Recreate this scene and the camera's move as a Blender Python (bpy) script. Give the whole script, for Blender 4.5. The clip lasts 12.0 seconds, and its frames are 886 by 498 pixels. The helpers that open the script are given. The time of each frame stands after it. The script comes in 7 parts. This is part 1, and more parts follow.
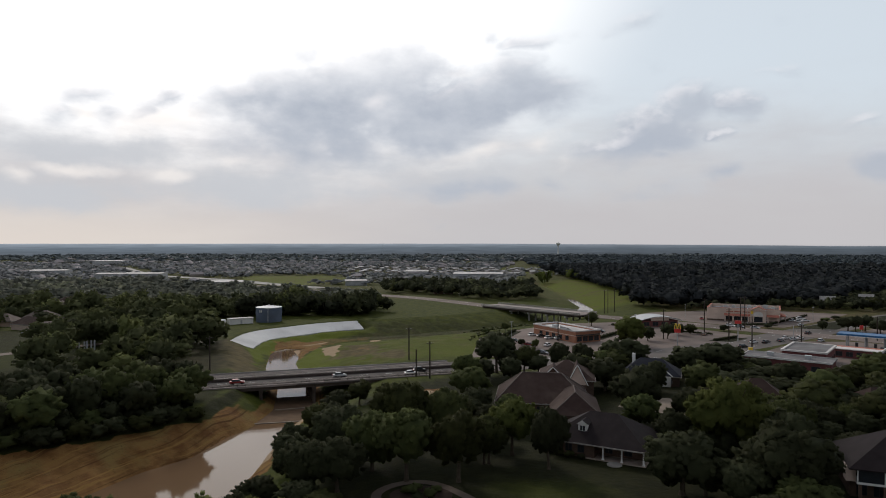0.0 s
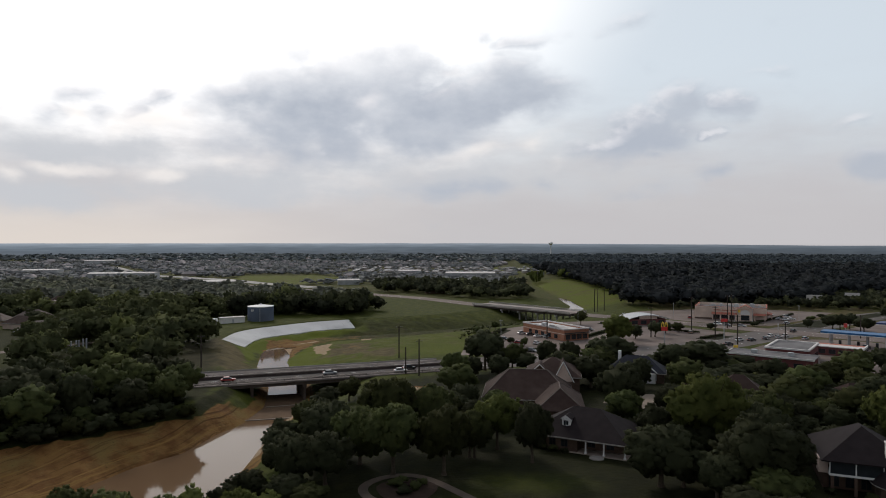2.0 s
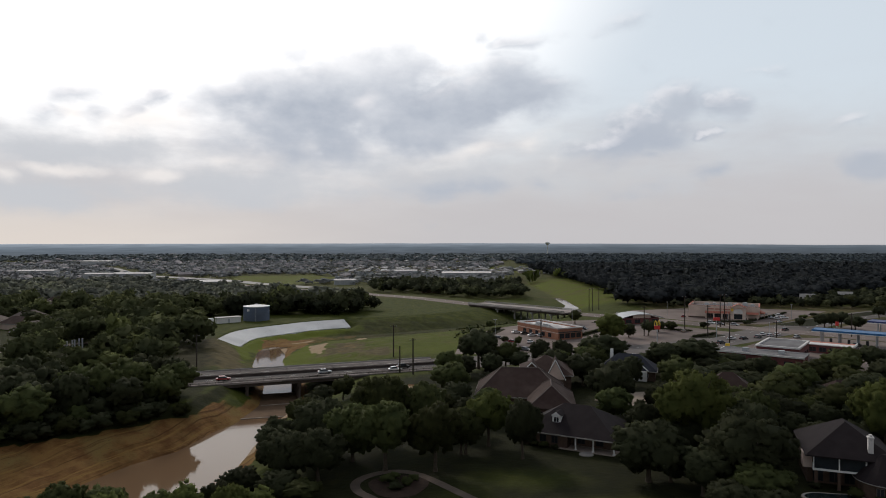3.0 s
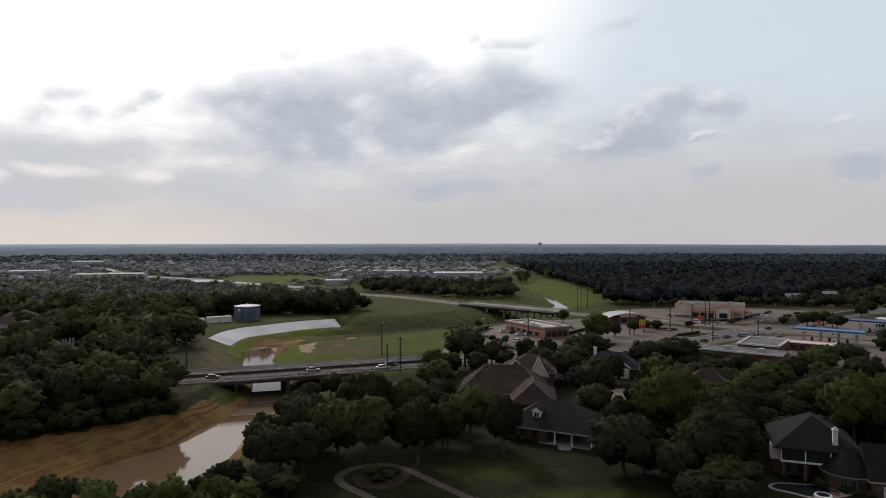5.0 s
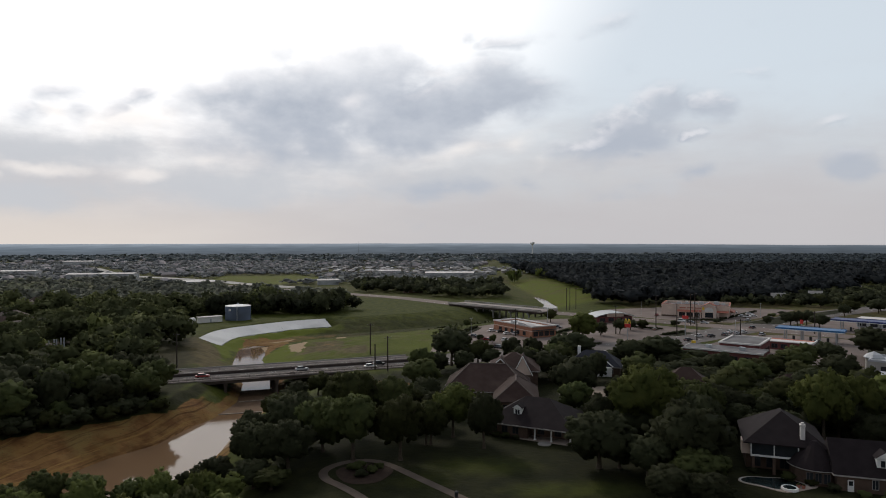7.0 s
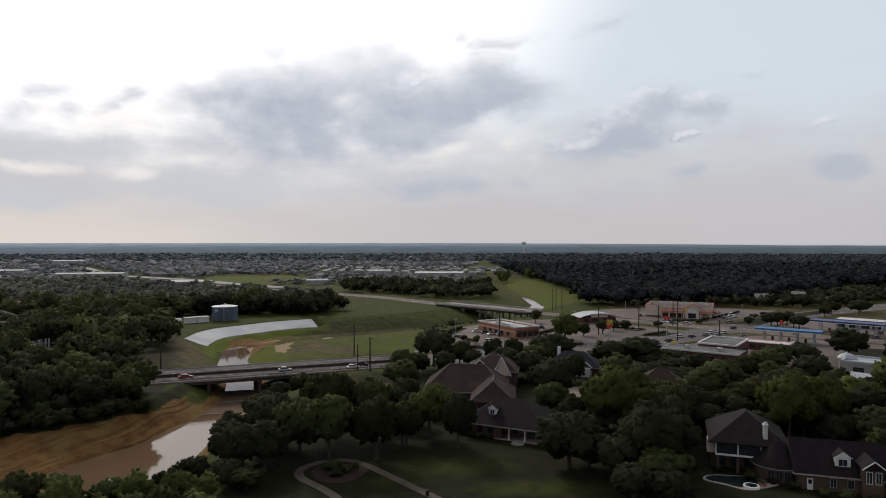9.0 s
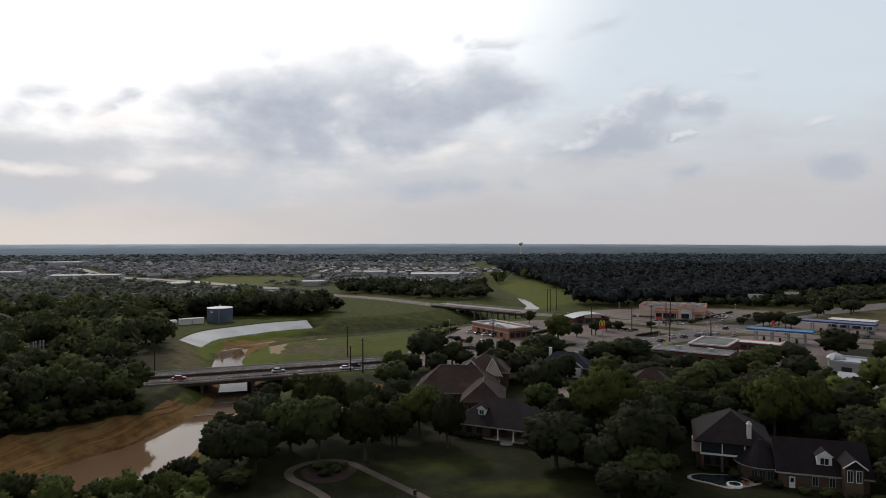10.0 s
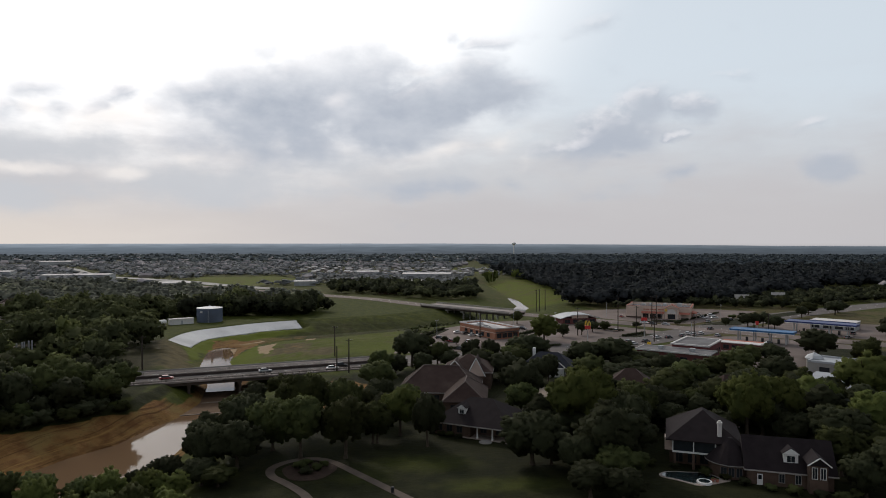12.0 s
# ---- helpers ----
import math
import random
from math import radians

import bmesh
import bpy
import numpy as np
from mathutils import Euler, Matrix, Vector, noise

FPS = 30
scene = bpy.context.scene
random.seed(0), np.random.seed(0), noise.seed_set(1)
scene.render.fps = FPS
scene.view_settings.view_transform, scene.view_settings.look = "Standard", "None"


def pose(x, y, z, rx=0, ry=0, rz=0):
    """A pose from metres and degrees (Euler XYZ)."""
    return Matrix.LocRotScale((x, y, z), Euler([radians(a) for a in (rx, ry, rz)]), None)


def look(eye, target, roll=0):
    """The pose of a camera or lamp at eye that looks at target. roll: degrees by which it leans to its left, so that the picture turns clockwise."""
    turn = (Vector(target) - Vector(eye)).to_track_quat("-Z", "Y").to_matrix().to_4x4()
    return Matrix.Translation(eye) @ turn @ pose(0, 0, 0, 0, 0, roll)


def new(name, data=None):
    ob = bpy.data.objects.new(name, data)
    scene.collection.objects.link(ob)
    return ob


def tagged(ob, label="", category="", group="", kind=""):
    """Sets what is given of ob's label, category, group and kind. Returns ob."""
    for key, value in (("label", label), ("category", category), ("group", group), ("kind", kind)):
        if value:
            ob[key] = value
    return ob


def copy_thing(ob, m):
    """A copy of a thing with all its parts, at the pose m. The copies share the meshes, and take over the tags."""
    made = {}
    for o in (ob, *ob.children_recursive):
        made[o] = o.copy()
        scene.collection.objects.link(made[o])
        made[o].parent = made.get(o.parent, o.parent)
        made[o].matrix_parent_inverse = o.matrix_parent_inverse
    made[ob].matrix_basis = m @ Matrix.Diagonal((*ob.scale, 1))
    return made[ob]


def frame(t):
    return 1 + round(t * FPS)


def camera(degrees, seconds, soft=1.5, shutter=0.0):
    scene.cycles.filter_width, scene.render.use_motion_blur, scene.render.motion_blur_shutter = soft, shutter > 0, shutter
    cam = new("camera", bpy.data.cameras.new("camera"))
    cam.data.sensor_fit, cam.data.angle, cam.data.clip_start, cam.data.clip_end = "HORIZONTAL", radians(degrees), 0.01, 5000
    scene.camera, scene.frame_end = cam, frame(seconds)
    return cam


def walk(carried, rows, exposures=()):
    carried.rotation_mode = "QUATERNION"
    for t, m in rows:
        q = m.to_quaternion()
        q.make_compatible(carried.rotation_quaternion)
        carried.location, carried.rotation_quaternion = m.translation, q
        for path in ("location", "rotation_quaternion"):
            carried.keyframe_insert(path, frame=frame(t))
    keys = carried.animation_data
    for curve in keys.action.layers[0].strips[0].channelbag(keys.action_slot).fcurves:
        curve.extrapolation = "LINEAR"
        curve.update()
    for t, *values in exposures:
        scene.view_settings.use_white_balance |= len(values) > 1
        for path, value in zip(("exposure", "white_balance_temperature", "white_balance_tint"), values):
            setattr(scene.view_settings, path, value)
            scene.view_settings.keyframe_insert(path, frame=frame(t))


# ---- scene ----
import itertools

cam = camera(68.4, 12.0, soft=0.95)
PATH = [
    (0, (0.487, 3.408, 44.344), (0.476, 5.407, 44.326), -0.0),
    (0.5, (0.803, 2.844, 44.352), (0.797, 4.844, 44.333), 0.0),
    (1, (1.059, 2.226, 44.341), (1.059, 4.226, 44.321), 0.0),
    (1.5, (1.413, 1.415, 44.275), (1.417, 3.415, 44.258), -0.0),
    (2, (1.965, 0.484, 44.179), (1.974, 2.484, 44.16), -0.0),
    (2.5, (2.542, -0.428, 44.104), (2.555, 1.572, 44.085), -0.1),
    (3, (3.131, -1.353, 44.066), (3.149, 0.647, 44.047), -0.1),
    (5, (5.404, -5.202, 43.98), (5.442, -3.203, 43.962), -0.1),
    (5.5, (5.838, -6.089, 44.038), (5.882, -4.09, 44.02), -0.0),
    (6, (6.308, -7.006, 44.141), (6.357, -5.007, 44.123), -0.0),
    (6.5, (6.879, -8.004, 44.255), (6.932, -6.004, 44.237), 0.0),
    (7, (7.649, -8.922, 44.376), (7.707, -6.923, 44.357), -0.1),
    (9, (11.274, -11.947, 45.366), (11.355, -9.948, 45.345), -0.0),
    (9.5, (12.246, -12.733, 45.537), (12.33, -10.735, 45.518), -0.1),
    (10, (13.186, -13.585, 45.724), (13.274, -11.587, 45.705), -0.1),
    (10.5, (14.104, -14.428, 45.949), (14.197, -12.43, 45.93), -0.0),
    (11, (14.932, -15.257, 46.151), (15.03, -13.26, 46.132), -0.1),
    (11.5, (15.615, -15.987, 46.307), (15.719, -13.99, 46.288), -0.0),
    (12, (16.185, -16.61, 46.382), (16.291, -14.613, 46.362), -0.0),
]
walk(cam, [(t, look(eye, target, roll)) for t, eye, target, roll in PATH], [(0, 0.02, 6500, 13), (12, 0.02, 6500, 13)])

# ---- sky and sun ----
SUN_AZ, SUN_EL = -20.0, 33.0          # degrees right of +y, and above the horizon
world = bpy.data.worlds.new("sky")
scene.world = world
world.use_nodes = True
wt = world.node_tree
wt.nodes.clear()


def wn(kind, **props):
    n = wt.nodes.new(kind)
    for key, value in props.items():
        if key == "op":
            n.operation = value
        elif key == "noise_dim":
            n.noise_dimensions = value
    return n


def feed(node, index, value):
    if hasattr(value, "default_value"):
        wt.links.new(value, node.inputs[index])
    else:
        node.inputs[index].default_value = value


def wmath(op, a, b=0.0, c=0.0, clamp=False):
    n = wn("ShaderNodeMath", op=op)
    n.use_clamp = clamp
    for i, v in enumerate((a, b, c)):
        feed(n, i, v)
    return n.outputs[0]


def wmix(fac, a, b):
    n = wt.nodes.new("ShaderNodeMix")
    n.data_type = "RGBA"
    feed(n, 0, fac)
    for i, v in ((6, a), (7, b)):
        feed(n, i, v if hasattr(v, "default_value") else (*v, 1.0))
    return n.outputs[2]


def wrange(v, a, b, c=0.0, d=1.0):
    n = wt.nodes.new("ShaderNodeMapRange")
    n.interpolation_type = "SMOOTHSTEP"
    for i, x in enumerate((v, a, b, c, d)):
        feed(n, i, x)
    return n.outputs[0]


def wnoise(vec, scale, detail=6.0, rough=0.55):
    n = wt.nodes.new("ShaderNodeTexNoise")
    wt.links.new(vec, n.inputs["Vector"])
    n.inputs["Scale"].default_value, n.inputs["Detail"].default_value, n.inputs["Roughness"].default_value = scale, detail, rough
    return n.outputs["Fac"]


coord = wt.nodes.new("ShaderNodeTexCoord")
sep = wt.nodes.new("ShaderNodeSeparateXYZ")
wt.links.new(coord.outputs["Generated"], sep.inputs[0])
sx, sy, sz = sep.outputs
az = wmath("MULTIPLY", wmath("ARCTAN2", sx, sy), 57.29578)
el = wmath("MULTIPLY", wmath("ARCSINE", sz), 57.29578)
stretch = wt.nodes.new("ShaderNodeCombineXYZ")
feed(stretch, 0, wmath("MULTIPLY", az, 0.62))
feed(stretch, 1, el)
flat = stretch.outputs[0]
billow = wnoise(flat, 0.16, 8.0, 0.54)
fine = wnoise(flat, 0.55, 8.0, 0.6)
streak_map = wt.nodes.new("ShaderNodeCombineXYZ")
feed(streak_map, 0, wmath("MULTIPLY", az, 0.35))
feed(streak_map, 1, wmath("MULTIPLY", el, 1.5))
second = wt.nodes.new("ShaderNodeVectorMath")
second.operation = "ADD"
wt.links.new(flat, second.inputs[0])
second.inputs[1].default_value = (37.0, 11.0, 5.0)
billow_b = wnoise(second.outputs[0], 0.2, 8.0, 0.54)


def shifted(vec, offset):
    n = wt.nodes.new("ShaderNodeVectorMath")
    n.operation = "ADD"
    wt.links.new(vec, n.inputs[0])
    n.inputs[1].default_value = offset
    return n.outputs[0]


def warped(da, de):
    """Azimuth and elevation, moved by da and de and stirred by the billows, and the ragged edge there."""
    here = shifted(flat, (0.62 * da, de, 0.0))
    stir_a = wnoise(here, 0.26, 5.0, 0.5)
    stir_b = wnoise(shifted(here, (37.0, 11.0, 5.0)), 0.26, 5.0, 0.5)
    ragged = wnoise(shifted(here, (9.0, 51.0, 2.0)), 0.42, 6.0, 0.5)
    a = wmath("ADD", wmath("ADD", az, da), wmath("MULTIPLY", wmath("SUBTRACT", stir_a, 0.5), 5.0))
    e = wmath("ADD", wmath("ADD", el, de), wmath("MULTIPLY", wmath("SUBTRACT", stir_b, 0.5), 3.2))
    return a, e, ragged


def body(rows, a, e):
    """The union of soft tilted ellipses: azimuth, elevation, half sizes, tilt, weight; in degrees."""
    best = 0.0
    for az0, el0, ra, re, tilt, weight in rows:
        c, s = math.cos(radians(tilt)), math.sin(radians(tilt))
        dx, dy = wmath("SUBTRACT", a, az0), wmath("SUBTRACT", e, el0)
        u = wmath("MULTIPLY_ADD", dx, c / ra, wmath("MULTIPLY", dy, s / ra))
        v = wmath("MULTIPLY_ADD", dx, -s / re, wmath("MULTIPLY", dy, c / re))
        q = wmath("MULTIPLY_ADD", u, u, wmath("MULTIPLY", v, v))
        one = wmath("MULTIPLY_ADD", wmath("SQRT", q), -0.75 * weight, 1.1 * weight)
        best = wmath("MAXIMUM", best, one)
    return best


CLOUDS_DENSE = [
    (-11.3, 11.6, 9.08, 4.63, 0, 1.0),
    (-5.9, 14.1, 7.37, 2.96, 0, 1.0),
    (-2.5, 10.9, 6.45, 3.37, 0, 1.05),
    (-15.5, 10.0, 5.07, 2.63, 0, 0.8),
    (5.7, 13.2, 6.15, 2.57, -4, 1.0),
    (1.5, 11.6, 5.96, 3.28, 18, 1.0),
    (-12.2, 15.5, 2.85, 1.94, 20, 0.6),
    (-8.9, 8.6, 5.82, 1.96, 0, 0.7),
    (-28.7, 11.4, 3.06, 1.05, 5, 0.62),
    (-31.1, 9.9, 1.46, 1.19, 0, 0.5),
    (-27.3, 10.1, 1.57, 1.15, 20, 0.5),
    (-23.1, 11.4, 2.31, 1.01, 18, 0.75),
    (-24.9, 10.1, 1.43, 0.63, 30, 0.5),
    (16.9, 9.2, 4.78, 2.0, 18, 0.9),
    (20.2, 11.1, 2.63, 2.1, 15, 0.95),
    (23.4, 10.6, 2.59, 1.28, -8, 0.85),
    (19.1, 8.4, 3.99, 1.41, 0, 0.7),
    (13.2, 8.1, 2.83, 1.16, 10, 0.6),
    (22.3, 8.6, 1.19, 0.55, 0, 0.7),
    (23.2, 6.3, 1.89, 0.73, 5, 0.5),
    (18.0, 7.3, 2.25, 0.57, 0, 0.5),
    (6.9, 17.0, 4.16, 0.89, 12, 0.55),
    (3.7, 17.3, 1.38, 0.99, 0, 0.5),
    (16.2, 17.9, 2.29, 0.86, 10, 0.4),
    (26.6, 13.0, 1.98, 0.58, 0, 0.4),
    (8.6, 5.0, 2.43, 0.79, 0, 0.42),
    (1.5, 4.8, 5.46, 0.84, 0, 0.5),
    (17.3, 4.1, 3.17, 0.85, 0, 0.3),
    (33.8, 5.8, 1.72, 1.16, 0, 0.8),
    (32.9, 8.9, 2.1, 0.58, 10, 0.35),
]
CLOUDS_THIN = [
    (-29.1, 7.3, 9.86, 1.39, 0, 1.0),
    (-32.4, 4.0, 9.2, 1.59, 0, 1.0),
    (-16.9, 4.8, 10.0, 1.9, 0, 1.0),
    (-7.4, 6.5, 7.81, 1.58, 0, 0.7),
    (0.5, 5.5, 9.93, 1.69, 0, 0.8),
    (-23.1, 7.3, 5.05, 1.37, 0, 0.6),
    (-8.4, 4.3, 15.56, 0.98, 0, 0.6),
    (19.5, 5.2, 7.06, 1.59, 0, 0.5),
    (27.8, 7.9, 7.38, 3.08, 0, 0.5),
    (11.7, 4.9, 5.71, 1.65, 0, 0.5),
]
CLOUDS_GAP = [
    (-29.8, 5.7, 2.62, 0.73, 0, 1.0),
    (-23.3, 5.4, 2.93, 0.91, 0, 1.0),
    (-23.5, 9.4, 4.18, 1.18, 0, 1.0),
    (-29.1, 9.7, 1.29, 0.95, 0, 0.8),
    (-33.8, 5.2, 1.37, 0.74, 0, 0.7),
    (-6.3, 12.5, 1.47, 1.09, 0, 0.75),
    (3.0, 8.0, 3.96, 1.09, 12, 0.8),
    (-0.0, 6.5, 2.98, 0.79, 0, 0.5),
    (-17.8, 6.7, 3.15, 0.85, 0, 0.6),
    (8.4, 8.8, 2.92, 1.47, 20, 0.6),
    (10.3, 6.9, 2.4, 1.08, 0, 0.5),
    (-9.4, 6.9, 1.45, 0.49, 0, 0.4),
    (1.7, 14.7, 2.23, 0.5, 0, 0.6),
    (24.2, 11.6, 2.48, 0.45, -10, 0.2),
]
az_w, el_w, ragged = warped(0.0, 0.0)
dense = wmath("MULTIPLY_ADD", wmath("SUBTRACT", ragged, 0.5), 0.8, body(CLOUDS_DENSE, az_w, el_w))
az_s, el_s, ragged_s = warped(-0.45, 0.5)
dense_sunward = wmath("MULTIPLY_ADD", wmath("SUBTRACT", ragged_s, 0.5), 0.8, body(CLOUDS_DENSE, az_s, el_s))
cloud = wrange(dense, 0.08, 0.7)
# the side towards the sun is thinner and brighter
lit = wmath("MULTIPLY", wrange(wmath("SUBTRACT", dense, dense_sunward), 0.02, 0.3), wmath("MULTIPLY", wrange(dense, 1.0, 0.4), wrange(el, 6.0, 8.0)))
# unseen cloud deck added high overhead to dim the ground
overhead = wmath("MULTIPLY", wrange(el, 22.0, 50.0), wrange(billow, 0.3, 0.55))
layer = wmath("MULTIPLY_ADD", wmath("SUBTRACT", fine, 0.5), 0.9, body(CLOUDS_THIN, az_w, el_w))
layer = wrange(layer, 0.1, 0.95)
gap = wmath("MULTIPLY_ADD", wmath("SUBTRACT", ragged, 0.5), 1.0, body(CLOUDS_GAP, az_w, el_w))
gap = wrange(gap, 0.25, 0.95)
# the bright veil round the hidden sun
sun_dir = Vector((math.sin(radians(SUN_AZ)) * math.cos(radians(SUN_EL)), math.cos(radians(SUN_AZ)) * math.cos(radians(SUN_EL)), math.sin(radians(SUN_EL))))
dot = wt.nodes.new("ShaderNodeVectorMath")
dot.operation = "DOT_PRODUCT"
wt.links.new(coord.outputs["Generated"], dot.inputs[0])
dot.inputs[1].default_value = sun_dir
glow = wrange(dot.outputs["Value"], 0.78, 0.98)
side = wrange(dot.outputs["Value"], -0.4, 0.6)
nishita = wt.nodes.new("ShaderNodeTexSky")
nishita.sky_type, nishita.sun_disc = "NISHITA", False
nishita.sun_elevation, nishita.sun_rotation = radians(SUN_EL), radians(SUN_AZ)
nishita.air_density, nishita.dust_density = 1.0, 2.5
veil = wmix(side, (3.0, 3.2, 3.4), (6.6, 7.45, 7.95))
clear = wmix(0.12, veil, nishita.outputs[0])
clear = wmix(glow, clear, (14.0, 14.0, 13.6))
low = wrange(wmath("ADD", el, wmath("MULTIPLY", wmath("SUBTRACT", billow, 0.5), 5.0)), 13.0, 1.5)
haze = wmix(side, (2.7, 2.75, 2.8), (5.3, 5.18, 5.2))
haze = wmix(wmath("MULTIPLY", wrange(az, 5.0, -35.0), wrange(el, 5.0, 0.3)), haze, (7.2, 6.6, 5.9))
streaks = wmath("MULTIPLY", wrange(wnoise(streak_map.outputs[0], 0.22, 8.0, 0.55), 0.36, 0.66), wrange(el, 15.0, 7.0))
clear = wmix(wmath("MULTIPLY", streaks, 0.55), clear, wmix(side, (1.6, 1.65, 1.8), (5.4, 5.5, 5.8)))
clear = wmix(wmath("MULTIPLY", low, 0.9), clear, haze)
grey = wmix(side, (1.2, 1.3, 1.45), (4.45, 4.95, 5.6))
pale = wmix(side, (1.6, 1.65, 1.75), (5.5, 5.82, 6.12))
sky_colour = wmix(wmath("MULTIPLY", layer, 0.85), clear, pale)
sky_colour = wmix(wmath("MULTIPLY", gap, 0.55), sky_colour, wmix(side, (2.5, 2.5, 2.5), (9.8, 9.4, 8.8)))
inner = wmath("MULTIPLY_ADD", wmath("SUBTRACT", billow_b, 0.5), 1.2, 0.86)
inner = wmath("MULTIPLY", inner, wrange(wmath("MULTIPLY_ADD", az, -0.12, el), 19.0, 10.0, 0.72, 1.06))
inner = wmath("MINIMUM", wmath("MAXIMUM", inner, 0.45), 1.0)
bright = wmix(side, (2.2, 2.2, 2.3), (9.6, 9.5, 9.5))
shade = wmix(wmath("MULTIPLY", lit, 0.62), grey, bright)
sky_colour = wmix(wmath("MULTIPLY", cloud, inner), sky_colour, shade)
sky_colour = wmix(wmath("MULTIPLY", wmath("MULTIPLY", gap, cloud), 0.5), sky_colour, bright)
sky_colour = wmix(wmath("MULTIPLY", overhead, 0.95), sky_colour, (2.6, 2.8, 3.2))
sky_colour = wmix(wrange(el, 0.0, -1.0), sky_colour, (0.9, 1.1, 1.2))
back = wt.nodes.new("ShaderNodeBackground")
wt.links.new(sky_colour, back.inputs[0])
back.inputs[1].default_value = 0.1
wout = wt.nodes.new("ShaderNodeOutputWorld")
wt.links.new(back.outputs[0], wout.inputs[0])

sun = new("sun", bpy.data.lights.new("sun", "SUN"))
sun.data.energy, sun.data.angle, sun.data.color = 1.2, radians(10), (1.0, 0.93, 0.82)
sun.matrix_world = look((0, 0, 300), Vector((0, 0, 300)) - sun_dir)


# ---- materials ----
def material(name, a, b, scale=1.0, rough=0.8, metal=0.0, bump=0.0, bump_scale=None, spots=None, island=0.0, per_object=0.0, coords="Object"):
    """Two tones mixed by coarse and fine noise; spots: a third tone for stains; island, per_object: brightness spread."""
    m = bpy.data.materials.new(name)
    m.use_nodes = True
    t = m.node_tree
    bsdf = t.nodes["Principled BSDF"]
    bsdf.inputs["Roughness"].default_value, bsdf.inputs["Metallic"].default_value = rough, metal
    tc = t.nodes.new("ShaderNodeTexCoord")

    def noise_out(s, d=5.0):
        n = t.nodes.new("ShaderNodeTexNoise")
        t.links.new(tc.outputs[coords], n.inputs["Vector"])
        n.inputs["Scale"].default_value, n.inputs["Detail"].default_value = s, d
        return n.outputs["Fac"]

    def mix(f, x, y):
        n = t.nodes.new("ShaderNodeMix")
        n.data_type = "RGBA"
        for i, v in ((0, f), (6, x), (7, y)):
            if hasattr(v, "default_value"):
                t.links.new(v, n.inputs[i])
            else:
                n.inputs[i].default_value = v if i == 0 else (*v, 1.0)
        return n.outputs[2]

    def steps(v, lo, hi):
        n = t.nodes.new("ShaderNodeMapRange")
        t.links.new(v, n.inputs[0])
        n.inputs[1].default_value, n.inputs[2].default_value = lo, hi
        return n.outputs[0]

    colour = mix(steps(noise_out(scale), 0.3, 0.7), a, b)
    colour = mix(steps(noise_out(scale * 9, 3.0), 0.62, 0.8), colour, tuple(0.75 * c for c in a))
    if spots:
        colour = mix(steps(noise_out(scale * 0.35, 6.0), 0.52, 0.7), colour, spots)
    for source, amount in ((("ShaderNodeNewGeometry", "Random Per Island"), island), (("ShaderNodeObjectInfo", "Random"), per_object)):
        if amount:
            g = t.nodes.new(source[0])
            hsv = t.nodes.new("ShaderNodeHueSaturation")
            mr = t.nodes.new("ShaderNodeMapRange")
            t.links.new(g.outputs[source[1]], mr.inputs[0])
            mr.inputs[3].default_value, mr.inputs[4].default_value = 1 - amount, 1 + amount
            t.links.new(mr.outputs[0], hsv.inputs["Value"])
            hue = t.nodes.new("ShaderNodeMapRange")
            t.links.new(g.outputs[source[1]], hue.inputs[0])
            hue.inputs[3].default_value, hue.inputs[4].default_value = 0.5 - 0.035 * amount, 0.5 + 0.035 * amount
            t.links.new(hue.outputs[0], hsv.inputs["Hue"])
            t.links.new(colour, hsv.inputs["Color"])
            colour = hsv.outputs[0]
    t.links.new(colour, bsdf.inputs["Base Color"])
    bsdf.inputs["Specular IOR Level"].default_value = 0.5 if rough < 0.7 else 0.2
    if bump:
        bn = t.nodes.new("ShaderNodeBump")
        bn.inputs["Strength"].default_value = bump
        bn.inputs["Distance"].default_value = 0.05
        t.links.new(noise_out(bump_scale or scale * 6), bn.inputs["Height"])
        t.links.new(bn.outputs[0], bsdf.inputs["Normal"])
    return m


def let_through(m, share):
    """Leaves pass part of the light on through themselves."""
    t = m.node_tree
    bsdf = t.nodes["Principled BSDF"]
    tr = t.nodes.new("ShaderNodeBsdfTranslucent")
    t.links.new(bsdf.inputs["Base Color"].links[0].from_socket, tr.inputs[0])
    mx = t.nodes.new("ShaderNodeMixShader")
    mx.inputs[0].default_value = share
    t.links.new(bsdf.outputs[0], mx.inputs[1])
    t.links.new(tr.outputs[0], mx.inputs[2])
    t.links.new(mx.outputs[0], t.nodes["Material Output"].inputs[0])


def leaf_material(name, a, b, spread):
    m = material(name, a, b, 0.5, 0.75, per_object=spread)
    bsdf = m.node_tree.nodes["Principled BSDF"]
    bsdf.inputs["Specular IOR Level"].default_value = 0.06
    t = m.node_tree
    tc = t.nodes.new("ShaderNodeTexCoord")
    n = t.nodes.new("ShaderNodeTexNoise")
    t.links.new(tc.outputs["Object"], n.inputs["Vector"])
    n.inputs["Scale"].default_value, n.inputs["Detail"].default_value, n.inputs["Roughness"].default_value = 2.2, 8.0, 0.85
    bp = t.nodes.new("ShaderNodeBump")
    bp.inputs["Strength"].default_value, bp.inputs["Distance"].default_value = 0.55, 0.35
    t.links.new(n.outputs["Fac"], bp.inputs["Height"])
    t.links.new(bp.outputs[0], bsdf.inputs["Normal"])
    let_through(m, 0.42)
    return m


